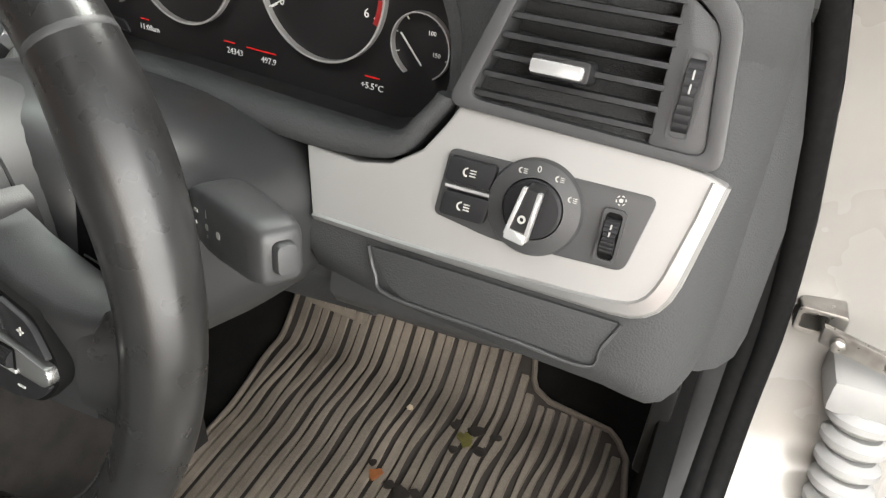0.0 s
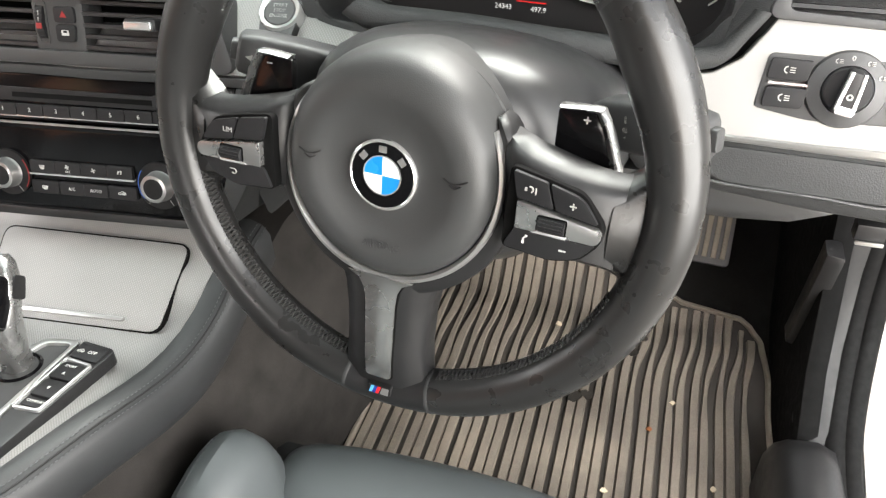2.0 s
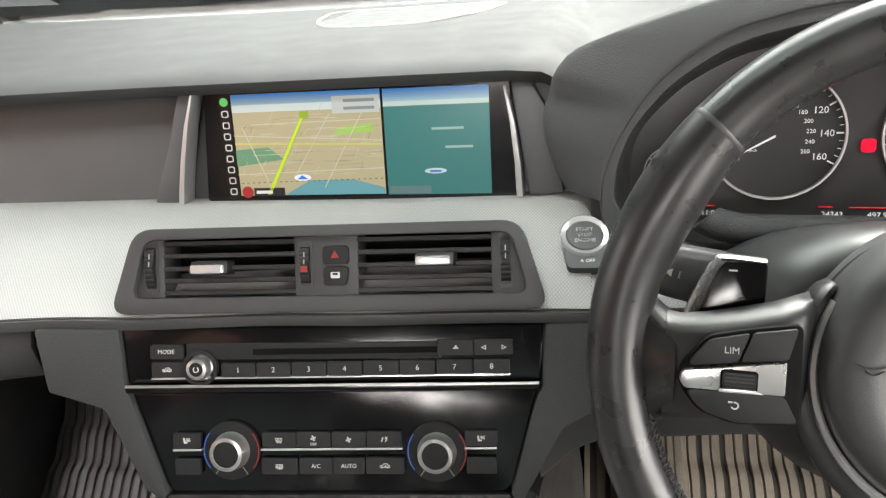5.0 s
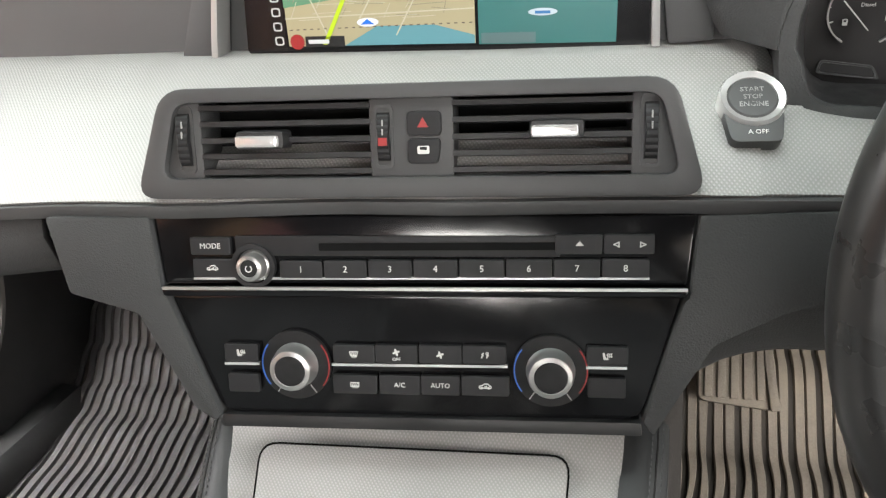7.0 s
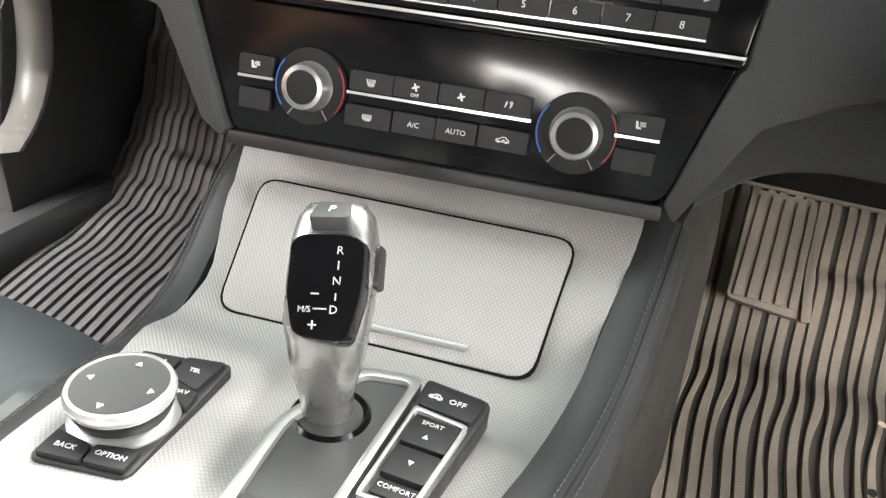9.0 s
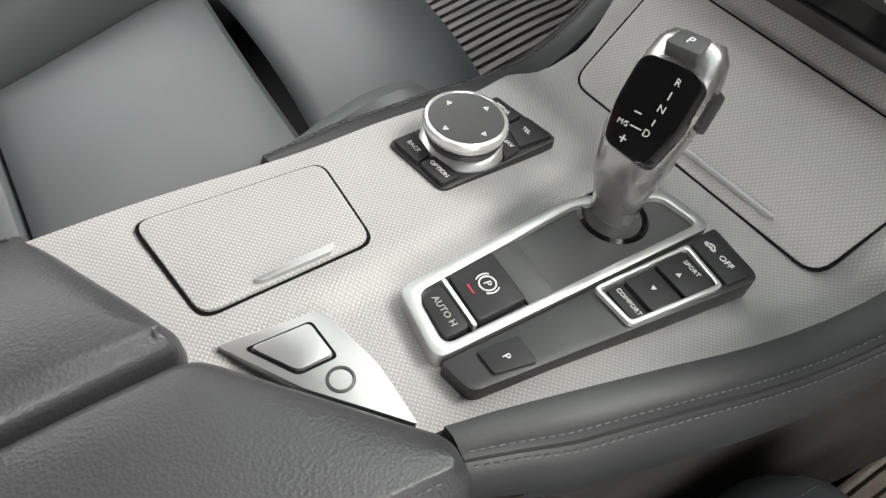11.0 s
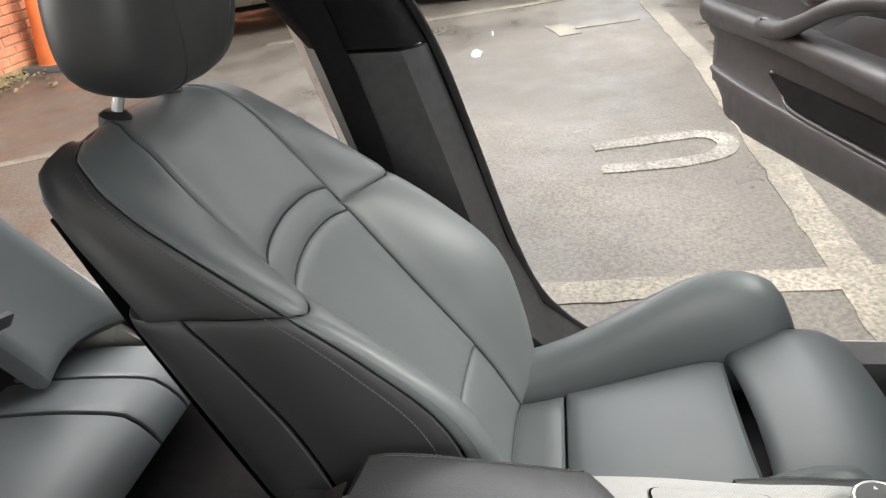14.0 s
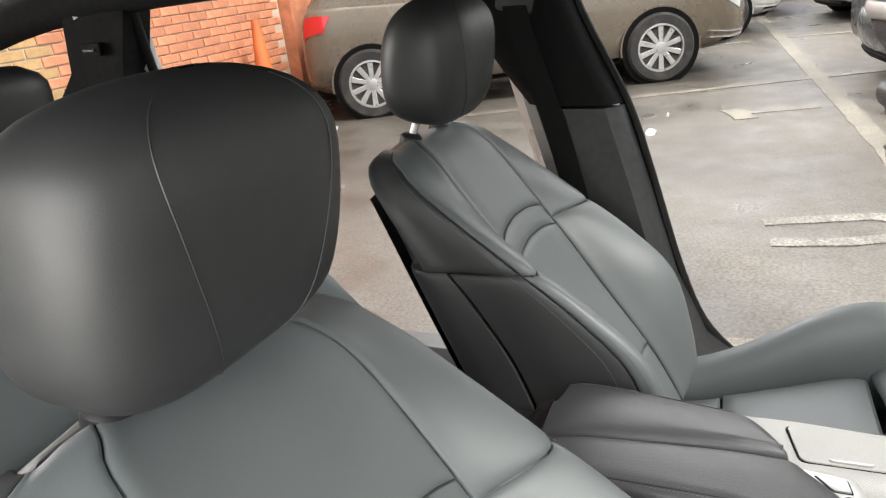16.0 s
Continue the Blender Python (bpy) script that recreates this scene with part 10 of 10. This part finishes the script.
LAMP = mat("lamp_glass", (0.45, 0.46, 0.46), 0.08, coat=0.8)
TAIL = mat("tail_lamp", (0.50, 0.012, 0.015), 0.12, coat=0.8)
PLATE_Y = mat("yellow_plate", (0.65, 0.42, 0.03), 0.4)


def paint(name, c, metal=0.0):
    return mat(name, c, 0.28, metal=metal, var=0.06, vscale=2, coat=0.25, stain=0.25, sscale=4, stain_color=tuple(x * 0.6 for x in c))


def wheel(parent, m, r=0.315):
    w = part("wheel", lathe(B(), [(r * 0.55, -0.10), (r * 0.93, -0.10), (r, -0.075), (r, 0.075), (r * 0.93, 0.10), (r * 0.70, 0.098), (r * 0.68, 0.07)], 40), TYRE, parent, "black tyre", m=m)
    rim = part("rim", lathe(B(), [(r * 0.70, 0.03), (r * 0.70, 0.092), (r * 0.64, 0.094), (r * 0.62, 0.05), (r * 0.60, 0.03)], 40), RIM, w, "silver alloy rim", m=m)
    part("rim_back", prism(B(), circle(0, 0, r * 0.62, 30), 0.0, 0.03), DARK, w, m=m)
    for k in range(10):
        a = 2 * math.pi * k / 10
        part("spoke", prism(B(), [(r * 0.10, -0.020), (r * 0.63, -0.026), (r * 0.63, 0.026), (r * 0.10, 0.020)], 0.04, 0.085, 0.98), RIM, w, m=m @ Matrix.Rotation(a, 4, "Z"), bevel=0.004, segs=1)
    part("hub_cap", prism(B(), circle(0, 0, r * 0.16, 20), 0.04, 0.092), RIM, w, m=m, bevel=0.004)


def skin(rows, ring_of):
    """The surface that a list of rows describes: a function of length and place round the ring."""
    def at(y, s):
        ring = ring_of(y, *smooth_rows(y, rows))
        k = min(len(ring) - 2, max(0, int(s)))
        return Vector(ring[k]).lerp(Vector(ring[k + 1]), s - k)
    return at


def skin_patch(at, corners, out=0.004, deep=0.012, nu=8, nv=5):
    """A piece let flush into a skin: four corners (length, place round the ring)."""
    (y0, s0), (y1, s1), (y2, s2), (y3, s3) = corners
    top, low = [], []
    for i in range(nu + 1):
        u = i / nu
        ra, rb = [], []
        for j in range(nv + 1):
            v = j / nv
            y = lerp(lerp(y0, y1, u), lerp(y3, y2, u), v)
            s = lerp(lerp(s0, s1, u), lerp(s3, s2, u), v)
            p = at(y, s)
            n = (at(y + 0.01, s) - at(y - 0.01, s)).cross(at(y, s + 0.05) - at(y, s - 0.05))
            n.normalize()
            if n.dot(Vector((p.x, 0.0, p.z - 0.6))) < 0:
                n.negate()
            ra.append(p + n * out)
            rb.append(p - n * deep)
        top.append(ra)
        low.append(rb)
    return loft(B(), [a + list(reversed(c)) for a, c in zip(top, low)])


def parked_car(name, label, place, yaw, color, rows, glass_rows, wheel_y, r=0.315, trim=True):
    """A closed car: rows of (y, sill, shoulder, half width) for its body; glass_rows of (y, shoulder, roof, half width at the roof)."""
    m = OUT @ Matrix.Translation((*place, 0.0)) @ Matrix.Rotation(radians(yaw), 4, "Z")
    c = thing(name, m.translation, label, "car", "parked cars")

    def body_ring(y, z0, z1, w):
        mid = lerp(z0, z1, 0.55)
        half = [(0, z0), (w * 0.86, z0), (w * 0.965, z0 + 0.06), (w * 0.99, lerp(z0, z1, 0.30)), (w, mid), (w * 0.985, lerp(mid, z1, 0.55)), (w * 0.955, z1 - 0.035), (w * 0.90, z1), (w * 0.5, z1 + 0.03), (0, z1 + 0.04)]
        return [(x, y, z) for x, z in half] + [(-x, y, z) for x, z in reversed(half[1:-1])] + [(0, y, z0)]

    def cabin_ring(y, zs, zr, w):
        ws = w + 0.12 * min(1.0, max(0.0, zr - zs) / 0.4)
        half = [(ws, zs - 0.03), (lerp(ws, w, 0.42), lerp(zs, zr, 0.5)), (w, zr - 0.05), (w * 0.87, zr - 0.008), (w * 0.4, zr + 0.008)]
        return [(x, y, z) for x, z in half] + [(-x, y, z) for x, z in reversed(half)]
    body, cabin = skin(rows, body_ring), skin(glass_rows, cabin_ring)
    yr, yf = rows[0][0], rows[-1][0]
    ys = [lerp(yr, yf, 0.5 - 0.5 * math.cos(math.pi * i / 44)) for i in range(45)]
    part("body", loft(B(), [body_ring(y, *smooth_rows(y, rows))[:-1] for y in ys]), color, c, "painted body", m=m, sharp=60)
    g = glass_rows
    g0, g1 = g[0][0], g[-1][0]
    part("cabin", loft(B(), [cabin_ring(y, *smooth_rows(y, g)) for y in (lerp(g0, g1, i / 30) for i in range(31))]), color, c, "painted roof and pillars", m=m, sharp=60)
    a, z = g[1][0], g[-2][0]
    b1, b2 = lerp(a, z, 0.30), lerp(a, z, 0.68)
    f_end = lerp(z, g1, 0.62)
    for side in (1, -1):
        def put(nm, corners, material, text, at=cabin, last=9, **k):
            q = corners if side > 0 else [(y, last - s) for y, s in corners]
            part(nm, skin_patch(at, q, **k), material, c, text, m=m, sharp=50)
        put("side_window", [(a + 0.02, 0.42), (b1 - 0.03, 0.30), (b1 - 0.03, 1.86), (a + 0.16, 1.80)], CAR_GLASS, "dark rear quarter window")
        put("side_window", [(b1 + 0.03, 0.30), (b2 - 0.03, 0.30), (b2 - 0.03, 1.88), (b1 + 0.03, 1.88)], CAR_GLASS, "dark side window")
        put("side_window", [(b2 + 0.03, 0.30), (f_end, 0.34), (z - 0.06, 1.84), (b2 + 0.03, 1.88)], CAR_GLASS, "dark front side window")
        put("tail_lamp", [(yr + 0.05, 4.6), (yr + 0.24, 4.7), (yr + 0.32, 5.7), (yr + 0.08, 5.9)], TAIL, "red tail lamp", body, 18, out=0.008)
        put("head_lamp", [(yf - 0.62, 5.6), (yf - 0.17, 4.2), (yf - 0.15, 6.0), (yf - 0.46, 6.6)], LAMP, "clear head lamp", body, 18, out=0.006, nv=6)
        put("lamp_bowl", [(yf - 0.42, 5.55), (yf - 0.27, 5.0), (yf - 0.27, 5.9), (yf - 0.40, 6.2)], CHROME, "bright lamp bowl", body, 18, out=0.009)
        if trim:
            for s in (1.9, 2.35):
                put("bumper_trim", [(yf - 0.48, s + 0.42), (yf - 0.13, s), (yf - 0.13, s + 0.12), (yf - 0.46, s + 0.47)], CHROME, "bright bumper trim", body, 18, out=0.007, nv=1)
        put("bumper_vent", [(yf - 0.36, 1.75), (yf - 0.12, 1.6), (yf - 0.12, 1.85), (yf - 0.34, 2.1)], DARK, "dark bumper vent", body, 18, out=0.003, nv=2)
        for k, y in enumerate((b2, b1 - 0.02)):
            put("door_gap", [(y - 0.004, 2.0), (y + 0.004, 2.0), (y + 0.004, 6.6), (y - 0.004, 6.6)], DARK, "door gap", body, 18, out=0.001, nu=1, nv=10)
            q = body(y + 0.14, 5.5)
            part("door_handle", tube(B(), [(side * (q.x + d), y + e, q.z) for e, d in ((0.05, 0.0), (0.08, 0.022), (0.14, 0.028), (0.20, 0.022), (0.24, 0.0))], 0.011, 8), color, c, "door handle", m=m, sharp=60)
        put("sill_trim", [(-0.95, 1.25), (0.95, 1.25), (0.95, 2.0), (-0.95, 2.0)], DARK, "dark sill trim", body, 18, out=0.003, nv=2)
        q = cabin(z + 0.12, 0.2)
        mirror = [(q.x - 0.05, 0.03, 0.03), (q.x + 0.03, 0.05, 0.05), (q.x + 0.07, 0.08, 0.075), (q.x + 0.15, 0.085, 0.080), (q.x + 0.20, 0.06, 0.06), (q.x + 0.22, 0.02, 0.02)]
        part("door_mirror", loft(B(), [[(side * x, z + 0.14 + ry * math.cos(t) * (0.6 if math.cos(t) < 0 else 1.0), q.z + 0.075 + rz * math.sin(t)) for t in (2 * math.pi * i / 12 for i in range(12))] for x, ry, rz in mirror]), color, c, "door mirror", m=m, sharp=60)
    part("rear_window", skin_patch(cabin, [(lerp(g0, a, 0.12), 3.1), (lerp(g0, a, 0.12), 5.9), (lerp(g0, a, 0.84), 5.9), (lerp(g0, a, 0.84), 3.1)]), CAR_GLASS, c, "dark rear window", m=m, sharp=50)
    part("windscreen", skin_patch(cabin, [(lerp(z, g1, 0.10), 3.1), (lerp(z, g1, 0.10), 5.9), (lerp(z, g1, 0.84), 5.9), (lerp(z, g1, 0.84), 3.1)]), CAR_GLASS, c, "dark windscreen", m=m, sharp=50)
    W = max(q[3] for q in rows)
    for f in (-1, 1):
        for y in wheel_y:
            hub = m @ Matrix.Translation((f * (W - 0.10), y, r)) @ Matrix.Rotation(radians(90 * f), 4, "Y")
            mid = 180 if f > 0 else 0
            part("wheel_arch", arc_band(B(), 0, 0, r * 1.15, r * 1.20, mid - 98, mid + 98, 0.0, 0.1045, 28), color, c, "wheel arch lip", m=hub)
            # flat dark disc painting the shade round the wheel
            part("wheel_well", prism(B(), circle(0, 0, r * 1.16, 32), -0.10, 0.1015), DARK, c, "flat dark disc for the shade in the wheel well", m=hub)
            wheel(c, hub @ Matrix.Translation((0, 0, 0.032)), r)
    rings = []
    for zz, out in ((0.24, 0.04), (0.27, 0.0), (0.34, -0.045), (0.42, -0.06), (0.50, -0.055), (0.56, -0.03), (0.58, 0.01)):
        ring = [(W * q * 0.92, yr + out + 0.24 * abs(q) ** 3.0, zz) for q in (-1, -0.95, -0.88, -0.75, -0.5, -0.25, 0, 0.25, 0.5, 0.75, 0.88, 0.95, 1)]
        rings.append(ring + [(W * 0.84, yr + 0.40, zz), (-W * 0.84, yr + 0.40, zz)])
    part("rear_bumper", loft(B(), rings), color, c, "rounded rear bumper", m=m, sharp=60)
    for f in (-1, 1):
        part("reflector", loft(B(), [[(f * W * q, yr - 0.058 + 0.26 * q ** 3 + d, zz) for d, zz in ((0, 0.40), (-0.006, 0.415), (0, 0.43), (0.03, 0.43), (0.03, 0.40))] for q in (0.6, 0.68, 0.76, 0.84)]), TAIL, c, "red reflector", m=m)
    rings = [[(W * q, yr + 0.03 + d + 0.20 * abs(q) ** 3.0, zz) for d, zz in ((0, 0.255), (-0.02, 0.235), (0.01, 0.19), (0.2, 0.19), (0.2, 0.255))] for q in (-0.8, -0.6, -0.3, 0, 0.3, 0.6, 0.8)]
    part("bumper_skirt", loft(B(), rings), DARK, c, "dark lower skirt", m=m, sharp=40)
    part("number_plate", box(B(), -0.26, 0.26, yr - 0.028, yr + 0.1, 0.66, 0.77), PLATE_Y, c, "yellow number plate", m=m)
    part("plate_bar", box(B(), -0.20, 0.20, yr - 0.032, yr, 0.69, 0.74), DARK, c, "dark bar on the plate", m=m)
    return c


MPV = ([(-2.00, 0.34, 0.75, 0.68), (-1.94, 0.30, 0.98, 0.80), (-1.74, 0.27, 1.02, 0.87), (-1.2, 0.20, 1.00, 0.893), (0.0, 0.20, 0.97, 0.893), (0.75, 0.20, 0.95, 0.893), (1.25, 0.22, 0.93, 0.885), (1.75, 0.24, 0.885, 0.87), (2.02, 0.26, 0.82, 0.825), (2.16, 0.29, 0.74, 0.74), (2.24, 0.33, 0.66, 0.58), (2.27, 0.38, 0.58, 0.42)],
       [(-1.90, 1.00, 1.05, 0.70), (-1.60, 1.02, 1.48, 0.60), (-0.9, 1.00, 1.56, 0.63), (0.0, 0.98, 1.55, 0.63), (0.52, 0.97, 1.46, 0.62), (1.36, 0.93, 0.97, 0.70)])
SEDAN = ([(-2.2, 0.34, 0.70, 0.70), (-2.10, 0.30, 0.96, 0.82), (-1.7, 0.26, 1.00, 0.87), (-1.0, 0.20, 0.95, 0.89), (0.0, 0.20, 0.93, 0.89), (0.8, 0.20, 0.91, 0.89), (1.3, 0.22, 0.88, 0.87), (1.8, 0.24, 0.78, 0.82), (2.1, 0.26, 0.70, 0.70), (2.2, 0.30, 0.60, 0.56), (2.24, 0.35, 0.52, 0.40)],
         [(-1.9, 0.98, 1.02, 0.68), (-1.2, 0.97, 1.38, 0.58), (-0.6, 0.95, 1.45, 0.60), (0.1, 0.94, 1.43, 0.60), (0.5, 0.93, 1.32, 0.60), (1.2, 0.90, 0.95, 0.68)])

parked_car("hatchback", "dusty brown hatchback parked against the brick wall", (-6.86, -1.80), 23.0, paint("brown_paint", (0.150, 0.126, 0.096), 0.25), *MPV, (-1.38, 1.32))
parked_car("saloon_car", "pale silver saloon parked beyond the brown hatchback", (-9.9, -1.3), 20.0, paint("pale_silver_paint", (0.37, 0.37, 0.36), 0.1), *SEDAN, (-1.38, 1.34))
parked_car("white_car", "white saloon parked in the far row", (-12.5, -0.9), 18.0, paint("white_paint", (0.47, 0.47, 0.46)), *SEDAN, (-1.38, 1.34))
parked_car("blue_car", "bright blue hatchback parked in the far row", (-15.2, -0.6), 15.0, paint("blue_paint", (0.02, 0.12, 0.52)), *MPV, (-1.38, 1.32))
parked_car("red_van", "red car at the end of the far row", (-18.6, -0.4), 12.0, paint("red_paint", (0.45, 0.02, 0.02)), *MPV, (-1.38, 1.32))
parked_car("dark_estate", "dark grey estate with its tail towards the lane", (-6.05, 3.38), 9.0, paint("grey_black_paint", (0.045, 0.046, 0.048), 0.1), *MPV, (-1.38, 1.32))
parked_car("white_suv", "white four by four parked tail out", (-11.3, 3.43), 8.0, paint("white_suv_paint", (0.43, 0.43, 0.42)), *MPV, (-1.38, 1.32))
parked_car("grey_suv", "dark four by four parked tail out", (-16.6, 3.18), 7.0, paint("dark_suv_paint", (0.06, 0.06, 0.065)), *MPV, (-1.38, 1.32))
parked_car("black_car", "black hatchback parked in the far row", (-20.0, 3.03), 6.0, paint("black_paint", (0.02, 0.02, 0.022)), *MPV, (-1.38, 1.32))
parked_car("black_saloon", "black saloon at the end of the far row", (-23.0, 3.0), 5.0, paint("black_saloon_paint", (0.025, 0.025, 0.03)), *SEDAN, (-1.38, 1.34))


def traffic_cone():
    m = OUT @ Matrix.Translation((-5.28, -3.72, 0.0))
    c = thing("traffic_cone", m.translation, "tall faded orange traffic cone on a black base", "traffic cone")
    prof = [(0.165, 0.035), (0.150, 0.05), (0.112, 0.30), (0.075, 0.60), (0.042, 0.92), (0.036, 1.0), (0.026, 1.0), (0.024, 0.95)]
    part("body", lathe(B(), prof, 28), CONE, c, "faded orange plastic", m=m)
    part("base", prism(B(), rrect(0, 0, 0.46, 0.46, 0.06), 0.0, 0.045, 0.92), mat("recycled_rubber", (0.06, 0.058, 0.055), 0.8), c, "black rubber base", m=m, bevel=0.008)


traffic_cone()


def kerb_debris():
    """Leaves, grit and moss gathered along the wall's foot."""
    rng = random.Random(9)
    earth = mat("leaf_litter", (0.17, 0.13, 0.07), 0.9, var=0.4, vscale=20, grain=0.4, gscale=120, bump=0.8, bscale=60, stain=0.6, sscale=12, stain_color=(0.10, 0.12, 0.04))
    verts, faces = [], []
    for k in range(2600):
        x = rng.uniform(-8.5, 2.5)
        y = -4.1 + abs(rng.gauss(0, 0.22))
        if rng.random() < 0.12:
            y += rng.uniform(0, 0.4)
        r = rng.uniform(0.008, 0.035)
        a, t = rng.uniform(0, 6.28), rng.uniform(-0.5, 0.5)
        b = len(verts)
        z = 0.012 + rng.uniform(0, 0.02) + max(0, (-3.95 - y)) * 0.25
        for q in range(5):
            an = a + q * 1.2566
            verts.append((x + r * math.cos(an), y + r * 0.7 * math.sin(an), z + r * t * math.cos(an)))
        verts.append((x, y, z + r * 0.5))
        verts.append((x, y, z - r * 0.3))
        for q in range(5):
            faces.append((b + q, b + (q + 1) % 5, b + 5))
            faces.append((b + (q + 1) % 5, b + q, b + 6))
    me = bpy.data.meshes.new("leaf_litter")
    me.from_pydata(verts, [], faces)
    me.materials.append(earth)
    me.transform(OUT)
    tagged(new("leaf_litter", me), "brown leaf litter and grit along the wall's foot", "leaf litter", kind="stuff")
    bm = B()
    rings = []
    for i in range(60):
        x = -9 + i * 0.2
        h = 0.05 + 0.03 * noise.noise(Vector((x * 2, 0, 3)))
        d = 0.25 + 0.08 * noise.noise(Vector((x * 1.3, 5, 0)))
        rings.append([(x, -4.14, -0.02), (x, -4.12, h + 0.05), (x, -4.12 + d * 0.5, h), (x, -4.12 + d, 0.0), (x, -4.12 + d, -0.02)])
    solo("earth_verge", loft(bm, rings), earth, "strip of earth and moss at the wall's foot", "verge", kind="structure", m=OUT, sharp=70)
    lit = mat("white_litter", (0.42, 0.42, 0.41), 0.6)
    for x, y, s in ((-5.0, -2.95, 0.10), (-4.42, -0.12, 0.07), (-4.95, -0.05, 0.02), (-4.6, 1.55, 0.03)):
        bm = B()
        n = 8
        loft(bm, [[(x + s * k2 * math.cos(2 * math.pi * i / n) * rng.uniform(0.7, 1.1), y + s * k2 * 0.6 * math.sin(2 * math.pi * i / n) * rng.uniform(0.7, 1.1), z) for i in range(n)] for k2, z in ((1.0, 0.004), (0.9, 0.02), (0.4, 0.035))])
        solo("litter", bm, lit, "crumpled white litter on the asphalt", "litter", "scraps on the asphalt", m=OUT, sharp=20)


kerb_debris()
brick_wall()

bpy.data.scenes.remove(TYPESETTER)
